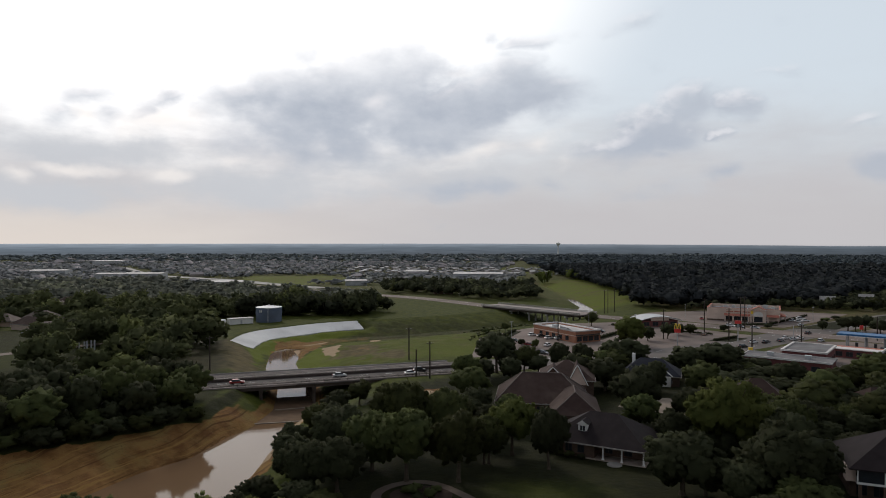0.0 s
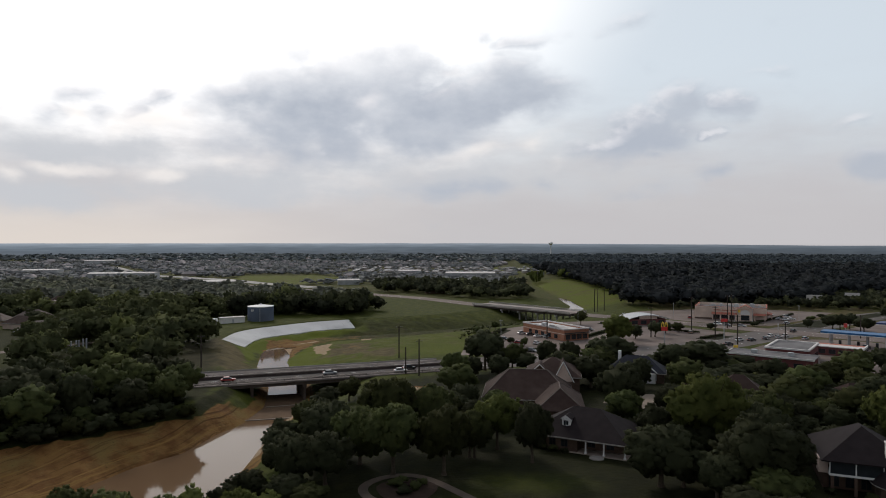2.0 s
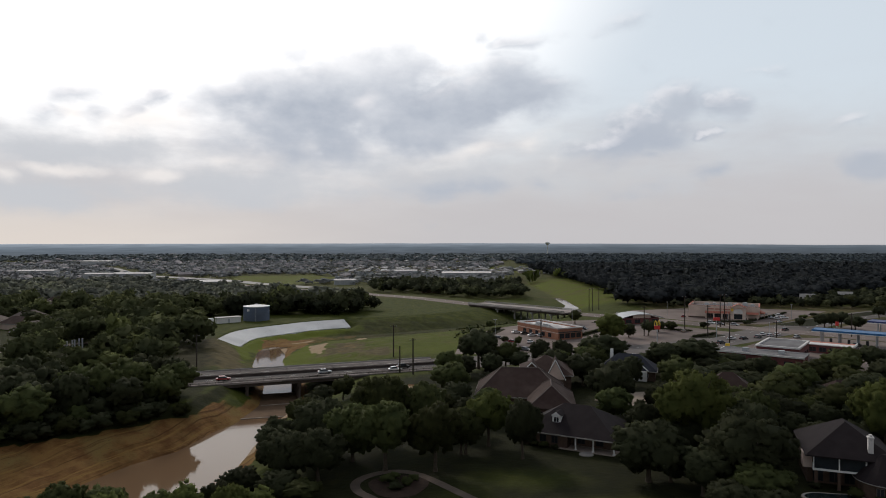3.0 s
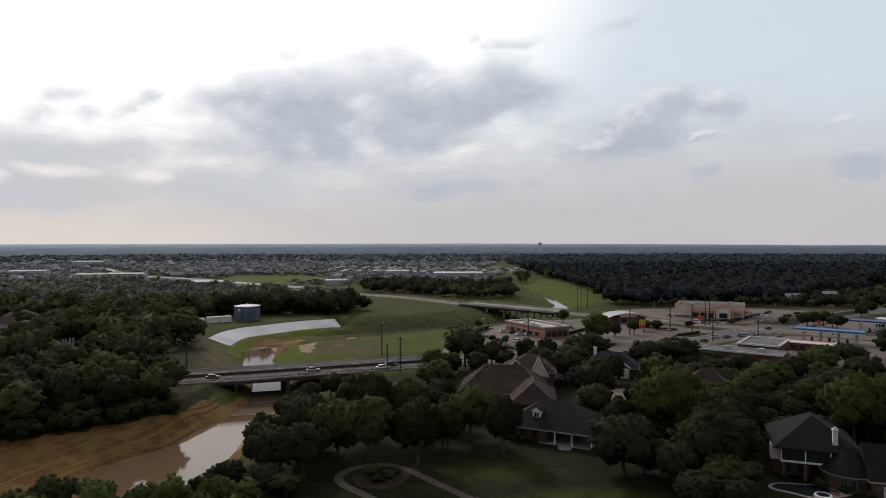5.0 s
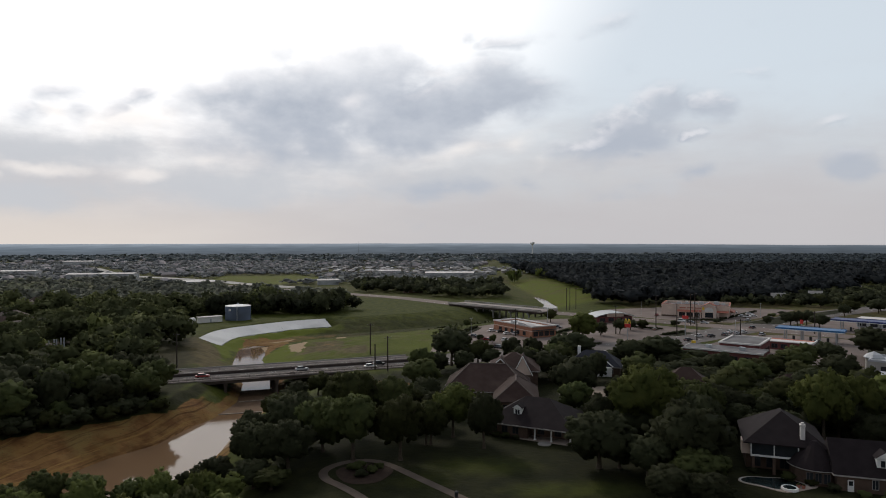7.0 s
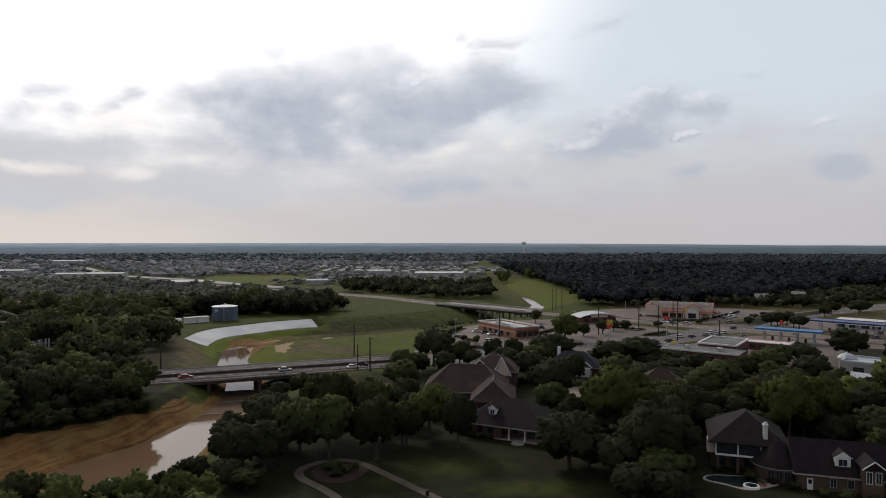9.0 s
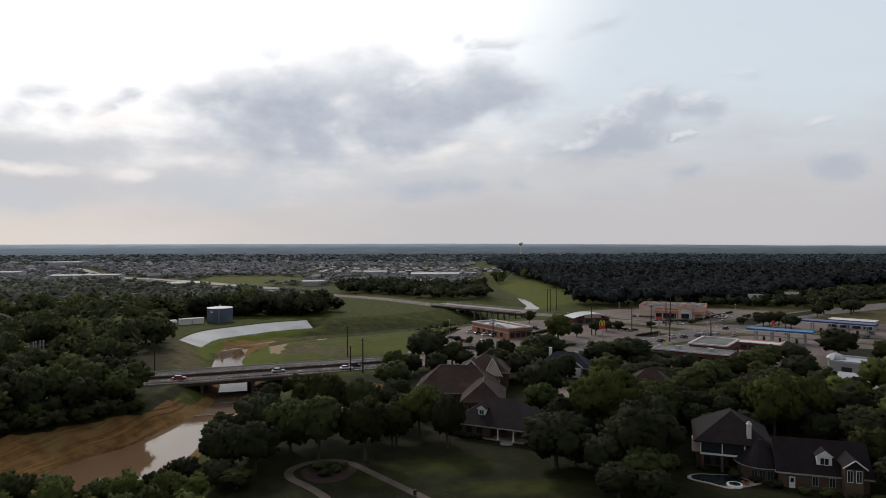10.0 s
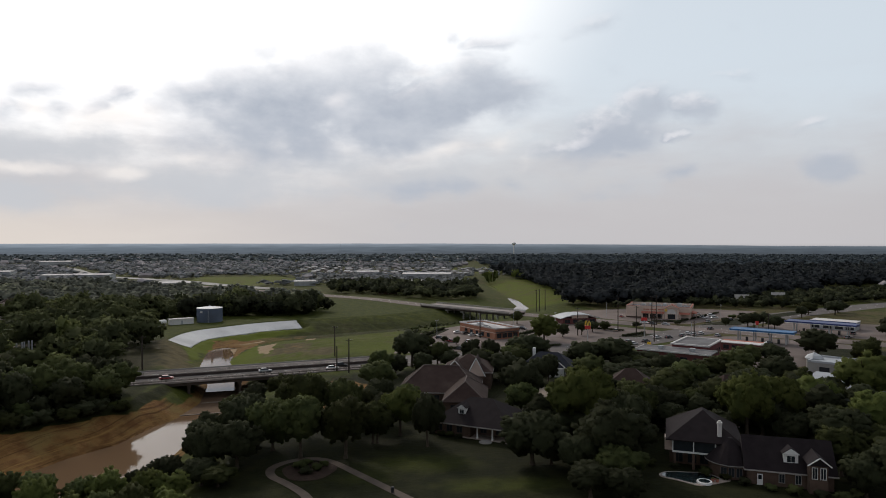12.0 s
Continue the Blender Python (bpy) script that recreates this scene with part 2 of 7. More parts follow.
def far_leaf(name, a, b, light=1.6):
    """Foliage of joined woods: every tree has its own tone between dark, middle and light."""
    m = bpy.data.materials.new(name)
    m.use_nodes = True
    t = m.node_tree
    bsdf = t.nodes["Principled BSDF"]
    bsdf.inputs["Roughness"].default_value, bsdf.inputs["Specular IOR Level"].default_value = 0.9, 0.05
    at = t.nodes.new("ShaderNodeAttribute")
    at.attribute_name = "tone"
    ramp = t.nodes.new("ShaderNodeValToRGB")
    ramp.color_ramp.elements[0].color = (*a, 1)
    ramp.color_ramp.elements[1].color = (b[0] * light, b[1] * light, b[2] * light * 0.85, 1)
    e = ramp.color_ramp.elements.new(0.55)
    e.color = (*b, 1)
    t.links.new(at.outputs["Fac"], ramp.inputs[0])
    g = t.nodes.new("ShaderNodeNewGeometry")
    mr = t.nodes.new("ShaderNodeMapRange")
    t.links.new(g.outputs["Random Per Island"], mr.inputs[0])
    mr.inputs[3].default_value, mr.inputs[4].default_value = 0.94, 1.06
    hsv = t.nodes.new("ShaderNodeHueSaturation")
    t.links.new(mr.outputs[0], hsv.inputs["Value"])
    t.links.new(ramp.outputs[0], hsv.inputs["Color"])
    t.links.new(hsv.outputs[0], bsdf.inputs["Base Color"])
    tc = t.nodes.new("ShaderNodeTexCoord")
    n = t.nodes.new("ShaderNodeTexNoise")
    t.links.new(tc.outputs["Object"], n.inputs["Vector"])
    n.inputs["Scale"].default_value, n.inputs["Detail"].default_value, n.inputs["Roughness"].default_value = 0.9, 6.0, 0.75
    bp = t.nodes.new("ShaderNodeBump")
    bp.inputs["Strength"].default_value, bp.inputs["Distance"].default_value = 0.35, 0.6
    t.links.new(n.outputs["Fac"], bp.inputs["Height"])
    t.links.new(bp.outputs[0], bsdf.inputs["Normal"])
    let_through(m, 0.45)
    return m


LEAF = leaf_material("leaf_green", (0.062, 0.072, 0.028), (0.108, 0.12, 0.042), 0.45)
LEAF_YELLOW = leaf_material("leaf_yellow_green", (0.092, 0.11, 0.032), (0.148, 0.166, 0.046), 0.25)
LEAF_DARK = leaf_material("leaf_dark", (0.045, 0.05, 0.026), (0.07, 0.076, 0.038), 0.25)
LEAF_FAR = far_leaf("leaf_far", (0.07, 0.08, 0.04), (0.122, 0.135, 0.058), 2.0)
# haze painted into forest, far-woods, distance, suburb and hazy-green leaf tones
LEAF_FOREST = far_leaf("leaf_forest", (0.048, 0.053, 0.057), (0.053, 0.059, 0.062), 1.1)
LEAF_HAZE = far_leaf("leaf_far_woods_hazed", (0.075, 0.092, 0.104), (0.1, 0.12, 0.134), 1.1)
LEAF_LIGHT = far_leaf("leaf_young_trees", (0.1, 0.12, 0.035), (0.14, 0.165, 0.05), 1.3)
LEAF_HAZE_BLUE = far_leaf("leaf_distance_hazed", (0.17, 0.2, 0.212), (0.195, 0.222, 0.233), 1.08)
LEAF_SUBURB_HAZED = far_leaf("leaf_suburb_hazed", (0.275, 0.292, 0.3), (0.33, 0.335, 0.34), 1.12)
LEAF_MIXED = far_leaf("leaf_mixed_wood", (0.048, 0.054, 0.034), (0.08, 0.088, 0.048), 1.8)
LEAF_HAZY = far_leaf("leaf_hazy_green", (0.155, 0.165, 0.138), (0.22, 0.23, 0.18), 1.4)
BARK = material("bark", (0.06, 0.045, 0.03), (0.1, 0.08, 0.06), 3.0, 0.9, bump=0.6)
ASPHALT = material("asphalt", (0.1, 0.086, 0.079), (0.15, 0.13, 0.12), 0.08, 0.85, spots=(0.18, 0.155, 0.14))
CONCRETE = material("concrete", (0.3, 0.28, 0.26), (0.42, 0.4, 0.37), 0.1, 0.85, bump=0.2, spots=(0.24, 0.22, 0.2))
LOT = material("lot_concrete", (0.135, 0.104, 0.09), (0.22, 0.172, 0.15), 0.06, 0.85, spots=(0.09, 0.07, 0.062))
DRIVE = material("driveway_concrete", (0.2, 0.16, 0.125), (0.28, 0.225, 0.175), 0.2, 0.9, spots=(0.15, 0.12, 0.095))
DECK = material("deck_concrete", (0.29, 0.242, 0.222), (0.38, 0.32, 0.295), 0.12, 0.85, spots=(0.22, 0.182, 0.167))
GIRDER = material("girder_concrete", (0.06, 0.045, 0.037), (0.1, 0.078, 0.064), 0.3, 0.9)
PARAPET = material("worn_parapet_concrete", (0.4, 0.33, 0.295), (0.52, 0.44, 0.395), 0.3, 0.9, spots=(0.28, 0.23, 0.205))
LANE = material("worn_dark_asphalt", (0.05, 0.043, 0.041), (0.085, 0.073, 0.069), 0.15, 0.85, spots=(0.04, 0.035, 0.033))
RAIL = material("weathered_rail", (0.055, 0.042, 0.037), (0.09, 0.07, 0.062), 0.4, 0.85, 0.0)
MULCH_WET = material("wet_brown_apron", (0.1, 0.06, 0.035), (0.14, 0.088, 0.05), 0.3, 0.95, spots=(0.08, 0.05, 0.03))
WHITE_SLAB = material("white_slope_paving", (0.52, 0.52, 0.52), (0.64, 0.64, 0.63), 0.08, 0.8, spots=(0.42, 0.42, 0.42))
FASCIA = material("dull_eave_paint", (0.3, 0.27, 0.25), (0.38, 0.35, 0.32), 0.6, 0.7)
WHITE = material("white_paint", (0.72, 0.7, 0.67), (0.8, 0.79, 0.76), 0.6, 0.6)
ROOF_BROWN = material("shingle_brown", (0.04, 0.023, 0.019), (0.056, 0.035, 0.029), 0.5, 0.9, bump=0.4, bump_scale=4, spots=(0.072, 0.048, 0.04))
ROOF_DARK = material("shingle_dark", (0.014, 0.0095, 0.0105), (0.022, 0.016, 0.017), 0.5, 0.9, bump=0.4, bump_scale=4)
ROOF_PALE = material("shingle_weathered", (0.16, 0.125, 0.105), (0.22, 0.18, 0.155), 0.5, 0.9, bump=0.3, bump_scale=4, spots=(0.13, 0.105, 0.09))
ROOF_SLATE = material("shingle_slate", (0.02, 0.022, 0.03), (0.032, 0.034, 0.044), 0.5, 0.9, bump=0.4, bump_scale=4)
HIP_CAP = material("ridge_cap", (0.12, 0.095, 0.085), (0.16, 0.13, 0.115), 0.8, 0.9)
BRICK = material("brick_wall", (0.24, 0.11, 0.08), (0.33, 0.17, 0.12), 0.9, 0.9, bump=0.3, spots=(0.2, 0.1, 0.08))
BRICK_DARK = material("dark_red_brick", (0.13, 0.045, 0.045), (0.18, 0.065, 0.06), 0.6, 0.9, bump=0.3)
BRICK_ORANGE = material("orange_brick", (0.33, 0.15, 0.09), (0.42, 0.2, 0.13), 0.6, 0.9, bump=0.3)
BRICK_TAN = material("tan_brick", (0.085, 0.054, 0.04), (0.125, 0.084, 0.063), 0.8, 0.9, bump=0.3)
STUCCO = material("cream_stucco", (0.6, 0.46, 0.38), (0.68, 0.54, 0.45), 0.3, 0.9, spots=(0.55, 0.43, 0.36))
AWNING_RED = material("terracotta_awning", (0.36, 0.13, 0.09), (0.44, 0.17, 0.12), 0.8, 0.8)
FLAT_ROOF = material("flat_roof_gravel", (0.15, 0.145, 0.145), (0.21, 0.2, 0.2), 0.2, 0.95, spots=(0.11, 0.108, 0.108))
PALE_ROOF = material("pale_roof_membrane", (0.58, 0.54, 0.52), (0.7, 0.67, 0.64), 0.2, 0.8, spots=(0.45, 0.42, 0.4))
SHEET_PALE = material("pale_blue_grey_sheet", (0.34, 0.35, 0.37), (0.43, 0.44, 0.46), 0.25, 0.7, spots=(0.28, 0.285, 0.3))
METAL_GREY = material("grey_sheet_metal", (0.38, 0.39, 0.4), (0.48, 0.49, 0.5), 0.3, 0.5, 0.3)
TANK_BLUE = material("blue_grey_tank_steel", (0.1, 0.13, 0.19), (0.14, 0.17, 0.24), 0.2, 0.55, 0.2, spots=(0.09, 0.11, 0.15))
TANK_TOP = material("pale_tank_roof", (0.5, 0.52, 0.54), (0.6, 0.62, 0.63), 0.3, 0.6)
BLUE_PAINT = material("bright_blue_fascia", (0.012, 0.1, 0.25), (0.018, 0.125, 0.29), 0.4, 0.5)
NAVY = material("navy_fascia", (0.02, 0.035, 0.13), (0.026, 0.045, 0.16), 0.4, 0.5)
RED_PAINT = material("red_sign_paint", (0.55, 0.03, 0.03), (0.62, 0.05, 0.04), 1.0, 0.5)
YELLOW = material("yellow_sign_paint", (0.8, 0.52, 0.04), (0.85, 0.58, 0.06), 1.0, 0.5)
WOOD_POLE = material("creosoted_pole", (0.04, 0.032, 0.026), (0.07, 0.055, 0.045), 2.0, 0.9)
DARK_STEEL = material("dark_steel", (0.04, 0.04, 0.042), (0.06, 0.06, 0.062), 1.0, 0.5, 0.6)
GLASS_DARK = material("dark_window_glass", (0.02, 0.024, 0.028), (0.03, 0.034, 0.04), 0.5, 0.08)
TYRE = material("tyre_rubber", (0.015, 0.015, 0.015), (0.025, 0.025, 0.025), 2.0, 0.9)
PATH_PAVING = material("tan_path_concrete", (0.1, 0.075, 0.06), (0.14, 0.108, 0.085), 0.3, 0.9, spots=(0.075, 0.058, 0.046))
STONE_DECK = material("pool_deck_stone", (0.3, 0.24, 0.2), (0.4, 0.33, 0.28), 0.5, 0.85)
POOL_WATER = material("pool_water", (0.012, 0.02, 0.022), (0.018, 0.03, 0.032), 0.5, 0.06)
MULCH = material("mulch_bed", (0.035, 0.022, 0.016), (0.055, 0.035, 0.025), 0.8, 0.95, bump=0.6)
PAINT = {"white": (0.75, 0.75, 0.74), "silver": (0.42, 0.43, 0.44), "black": (0.012, 0.012, 0.014), "red": (0.28, 0.02, 0.02), "grey": (0.1, 0.105, 0.11), "blue": (0.03, 0.06, 0.16), "tan": (0.3, 0.25, 0.18)}
CAR_PAINT = {k: material("car_paint_" + k, c, c, 1.0, 0.3) for k, c in PAINT.items()}

# muddy river water
WATER = bpy.data.materials.new("brown_river_water")
WATER.use_nodes = True
wb = WATER.node_tree.nodes["Principled BSDF"]
wb.inputs["Base Color"].default_value = (0.17, 0.105, 0.06, 1)
wb.inputs["Roughness"].default_value = 0.06
wb.inputs["IOR"].default_value = 1.33
wnz = WATER.node_tree.nodes.new("ShaderNodeTexNoise")
wnz.inputs["Scale"].default_value = 0.8
wtc = WATER.node_tree.nodes.new("ShaderNodeTexCoord")
WATER.node_tree.links.new(wtc.outputs["Object"], wnz.inputs["Vector"])
wbp = WATER.node_tree.nodes.new("ShaderNodeBump")
wbp.inputs["Strength"].default_value, wbp.inputs["Distance"].default_value = 0.05, 0.02
WATER.node_tree.links.new(wnz.outputs["Fac"], wbp.inputs["Height"])
WATER.node_tree.links.new(wbp.outputs[0], wb.inputs["Normal"])

# ground: grass, dry grass, bare soil, mixed by what grows where; shade painted in
GROUND = bpy.data.materials.new("ground_cover")
GROUND.use_nodes = True
gt = GROUND.node_tree
gb = gt.nodes["Principled BSDF"]
gb.inputs["Roughness"].default_value = 0.95
gb.inputs["Specular IOR Level"].default_value = 0.1
gtc = gt.nodes.new("ShaderNodeTexCoord")


def gnoise(scale, detail=6.0, rough=0.6):
    n = gt.nodes.new("ShaderNodeTexNoise")
    gt.links.new(gtc.outputs["Object"], n.inputs["Vector"])
    n.inputs["Scale"].default_value, n.inputs["Detail"].default_value, n.inputs["Roughness"].default_value = scale, detail, rough
    return n.outputs["Fac"]


def gmix(f, x, y):
    n = gt.nodes.new("ShaderNodeMix")
    n.data_type = "RGBA"
    for i, v in ((0, f), (6, x), (7, y)):
        if hasattr(v, "default_value"):
            gt.links.new(v, n.inputs[i])
        else:
            n.inputs[i].default_value = v if i == 0 else (*v, 1.0)
    return n.outputs[2]


def gstep(v, lo, hi):
    n = gt.nodes.new("ShaderNodeMapRange")
    n.interpolation_type = "SMOOTHSTEP"
    gt.links.new(v, n.inputs[0])
    n.inputs[1].default_value, n.inputs[2].default_value = lo, hi
    return n.outputs[0]


def gadd(a, b, k):
    n = gt.nodes.new("ShaderNodeMath")
    n.operation = "MULTIPLY_ADD"
    gt.links.new(b, n.inputs[0])
    n.inputs[1].default_value = k
    gt.links.new(a, n.inputs[2])
    return n.outputs[0]


cover = gt.nodes.new("ShaderNodeAttribute")
cover.attribute_name = "cover"
csep = gt.nodes.new("ShaderNodeSeparateColor")
gt.links.new(cover.outputs["Color"], csep.inputs[0])
soil, dry, lush = csep.outputs
big, mid, small, patch = gnoise(0.035), gnoise(0.25), gnoise(2.2), gnoise(0.07, 7.0, 0.65)
grass = gmix(gstep(mid, 0.35, 0.65), (0.036, 0.045, 0.007), (0.062, 0.07, 0.01))
grass = gmix(gstep(gadd(lush, big, 0.5), 0.55, 1.1), grass, (0.088, 0.108, 0.008))
straw = gmix(gstep(mid, 0.35, 0.65), (0.07, 0.055, 0.025), (0.11, 0.088, 0.04))
base = gmix(gstep(gadd(dry, patch, 0.9), 0.66, 0.98), grass, straw)
mud = gmix(gstep(mid, 0.35, 0.65), (0.125, 0.058, 0.02), (0.2, 0.108, 0.036))
mud = gmix(gstep(patch, 0.5, 0.66), mud, (0.18, 0.12, 0.042))
streak = gt.nodes.new("ShaderNodeAttribute")
streak.attribute_name = "streak"
gsp = gt.nodes.new("ShaderNodeSeparateXYZ")
gt.links.new(gtc.outputs["Object"], gsp.inputs[0])
rake = gt.nodes.new("ShaderNodeCombineXYZ")
gt.links.new(streak.outputs["Fac"], rake.inputs[0])
along = gt.nodes.new("ShaderNodeMath")
along.operation = "MULTIPLY"
gt.links.new(gsp.outputs[0], along.inputs[0])
along.inputs[1].default_value = 0.07
gt.links.new(along.outputs[0], rake.inputs[1])
lines = gt.nodes.new("ShaderNodeTexNoise")
gt.links.new(rake.outputs[0], lines.inputs["Vector"])
lines.inputs["Scale"].default_value, lines.inputs["Detail"].default_value, lines.inputs["Roughness"].default_value = 0.9, 5.0, 0.65
mud = gmix(gstep(lines.outputs["Fac"], 0.54, 0.66), mud, (0.085, 0.04, 0.014))
mud = gmix(gstep(lines.outputs["Fac"], 0.46, 0.36), mud, (0.22, 0.125, 0.038))
mud = gmix(gstep(small, 0.6, 0.8), mud, (0.09, 0.048, 0.02))
# grass tone darkened to imitate shade on lawn and banks
shaded_turf = gmix(gstep(mid, 0.35, 0.65), (0.0135, 0.0145, 0.0048), (0.021, 0.0225, 0.0072))
shaded_turf = gmix(gstep(big, 0.55, 0.7), shaded_turf, (0.034, 0.033, 0.011))
base = gmix(cover.outputs["Alpha"], base, shaded_turf)
base = gmix(gstep(gadd(soil, mid, 0.5), 0.55, 0.85), base, mud)
base = gmix(gstep(small, 0.6, 0.8), base, (0.032, 0.036, 0.012))
sand = gt.nodes.new("ShaderNodeAttribute")
sand.attribute_name = "sand"
base = gmix(gstep(gadd(sand.outputs["Fac"], mid, 0.5), 0.6, 0.95), base, gmix(gstep(small, 0.3, 0.7), (0.38, 0.285, 0.185), (0.27, 0.19, 0.115)))
gt.links.new(base, gb.inputs["Base Color"])
gbp = gt.nodes.new("ShaderNodeBump")
gbp.inputs["Strength"].default_value, gbp.inputs["Distance"].default_value = 0.7, 0.35
gt.links.new(gnoise(0.9, 8.0), gbp.inputs["Height"])
gt.links.new(gbp.outputs[0], gb.inputs["Normal"])


# ---- building helpers ----
def thing(name, label, category, x=0.0, y=0.0, z=0.0, turn=0.0, group="", kind=""):
    ob = new(name)
    ob.empty_display_size = 0.5
    ob.matrix_basis = pose(x, y, z, 0, 0, turn)
    return tagged(ob, label, category, group, kind)


def part(name, bm, mat, parent, label=""):
    me = bpy.data.meshes.new(name)
    bm.to_mesh(me)
    bm.free()
    me.materials.append(mat)
    ob = new(name, me)
    ob.parent = parent
    if label:
        ob["label"] = label
    return ob


def solo(name, bm, mat, label, category, kind="", group="", smooth=False):
    ob = part(name, bm, mat, None)
    if smooth:
        for p in ob.data.polygons:
            p.use_smooth = True
    return tagged(ob, label, category, group, kind)


def box(bm, x0, y0, z0, x1, y1, z1):
    v = [bm.verts.new((x, y, z)) for z in (z0, z1) for x, y in ((x0, y0), (x1, y0), (x1, y1), (x0, y1))]
    for f in ((3, 2, 1, 0), (4, 5, 6, 7), (0, 1, 5, 4), (1, 2, 6, 5), (2, 3, 7, 6), (3, 0, 4, 7)):
        bm.faces.new([v[i] for i in f])
    return v


def boxes(*rows):
    bm = bmesh.new()
    for r in rows:
        box(bm, *r)
    return bm


def tube(bm, x, y, z0, z1, r0, r1=None, n=10, cap=True):
    r1 = r0 if r1 is None else r1
    rings = [[bm.verts.new((x + r * math.cos(2 * math.pi * i / n), y + r * math.sin(2 * math.pi * i / n), z)) for i in range(n)] for z, r in ((z0, r0), (z1, r1))]
    for i in range(n):
        j = (i + 1) % n
        bm.faces.new((rings[0][i], rings[0][j], rings[1][j], rings[1][i]))
    if cap:
        bm.faces.new(rings[1])
        bm.faces.new(rings[0][::-1])


def limb(bm, a, b, r0, r1, n=6):
    a, b = Vector(a), Vector(b)
    q = (b - a).to_track_quat("Z", "Y")
    rings = [[bm.verts.new(p + q @ Vector((r * math.cos(2 * math.pi * i / n), r * math.sin(2 * math.pi * i / n), 0))) for i in range(n)] for p, r in ((a, r0), (b, r1))]
    for i in range(n):
        j = (i + 1) % n
        bm.faces.new((rings[0][i], rings[0][j], rings[1][j], rings[1][i]))
    bm.faces.new(rings[1])


def polygon_slab(points, z, thick):
    """A flat slab with the outline points (anticlockwise), top at z."""
    bm = bmesh.new()
    top = [bm.verts.new((x, y, z)) for x, y in points]
    low = [bm.verts.new((x, y, z - thick)) for x, y in points]
    bm.faces.new(top)
    for i in range(len(points)):
        j = (i + 1) % len(points)
        bm.faces.new((top[j], top[i], low[i], low[j]))
    bmesh.ops.recalc_face_normals(bm, faces=bm.faces)
    return bm


def smooth_line(points, step=4.0):
    """Catmull-Rom through points, resampled."""
    p = np.array(points, float)
    p = np.vstack((2 * p[0] - p[1], p, 2 * p[-1] - p[-2]))
    out = []
    for i in range(1, len(p) - 2):
        n = max(2, int(np.linalg.norm(p[i + 1] - p[i]) / step))
        for k in range(n):
            t = k / n
            out.append(0.5 * ((2 * p[i]) + (p[i + 1] - p[i - 1]) * t + (2 * p[i - 1] - 5 * p[i] + 4 * p[i + 1] - p[i + 2]) * t ** 2 + (3 * p[i] - p[i - 1] - 3 * p[i + 1] + p[i + 2]) * t ** 3))
    out.append(p[-2])
    return np.array(out)


def offset_line(line, d):
    """Shifted d to the left of its way."""
    g = np.gradient(line, axis=0)
    g /= np.linalg.norm(g, axis=1)[:, None]
    return line + d * np.stack((-g[:, 1], g[:, 0]), 1)


def ribbon(line, left, right, z, thick=0.3):
    """A road-like band between two offsets of a line, with a top at z."""
    bm = bmesh.new()
    a, b = offset_line(line, left), offset_line(line, right)
    rows = []
    for p, q in zip(a, b):
        rows.append([bm.verts.new((*p, z - thick)), bm.verts.new((*p, z)), bm.verts.new((*q, z)), bm.verts.new((*q, z - thick))])
    for r, s in zip(rows, rows[1:]):
        for i in range(3):
            bm.faces.new((r[i], s[i], s[i + 1], r[i + 1]))
    bmesh.ops.recalc_face_normals(bm, faces=bm.faces)
    return bm


def inside(px, py, poly):
    """Which of the points lie in the outline."""
    hit = np.zeros(np.shape(px), bool)
    n = len(poly)
    for i in range(n):
        (x0, y0), (x1, y1) = poly[i], poly[(i + 1) % n]
        if y0 == y1:
            continue
        hit ^= ((y0 > py) != (y1 > py)) & (px < (x1 - x0) * (py - y0) / (y1 - y0) + x0)
    return hit


def away(px, py, line):
    """Distance of the points from a polyline."""
    best = np.full(np.shape(px), 1e9)
    for (x0, y0), (x1, y1) in zip(line, line[1:]):
        dx, dy = x1 - x0, y1 - y0
        t = np.clip(((px - x0) * dx + (py - y0) * dy) / (dx * dx + dy * dy + 1e-9), 0, 1)
        best = np.minimum(best, np.hypot(px - x0 - t * dx, py - y0 - t * dy))
    return best


# ---- the lie of the land ----
LEFT_WATER = [(-100, 60), (-84, 110), (-72.7, 132), (-67, 147), (-60, 157), (-57, 173), (-53.5, 181), (-52, 200), (-55, 215), (-58, 228), (-73, 267), (-80, 300), (-80, 314), (-64, 345), (-30, 357), (10, 380), (50, 410), (92, 470), (106, 520), (110, 600), (112, 800)]
RIGHT_WATER = [(-56, 60), (-45, 110), (-42, 146), (-43, 176), (-40, 206), (-44, 219), (-47, 230), (-63, 276), (-65.6, 293), (-72, 310), (-50, 337), (-25, 351), (20, 373), (60, 400), (97, 455), (112, 500), (116, 560), (117, 800)]
LEFT_TOP = [(-150, 90), (-118, 128), (-97, 144.7), (-86, 151.6), (-77, 162), (-66.5, 176), (-64, 200), (-75, 230), (-90, 270), (-99, 300), (-99.4, 322), (-95, 337), (-86.5, 348), (-72, 365), (-51, 378), (0, 402), (30, 432), (60, 480), (80, 560), (85, 800)]
RIGHT_TOP = [(-30, 60), (-20, 110), (-20, 146), (-22, 180), (-18, 205), (-20, 232), (-22, 262), (-8, 290), (8, 318), (40, 347), (80, 380), (125, 440), (145, 500), (150, 600), (155, 800)]
WATER_Z = -6.5
TOP_EDGE = smooth_line([(-98.7, 300.2), (-99.4, 322.3), (-95.2, 336.7), (-86.5, 347.9), (-71.9, 364.9), (-60.6, 372.7), (-51.0, 378.1)], 6.0)
LOW_EDGE = offset_line(TOP_EDGE, -10.5)
P_CHANNEL = LEFT_TOP + RIGHT_TOP[::-1]
P_WATER = LEFT_WATER + RIGHT_WATER[::-1]


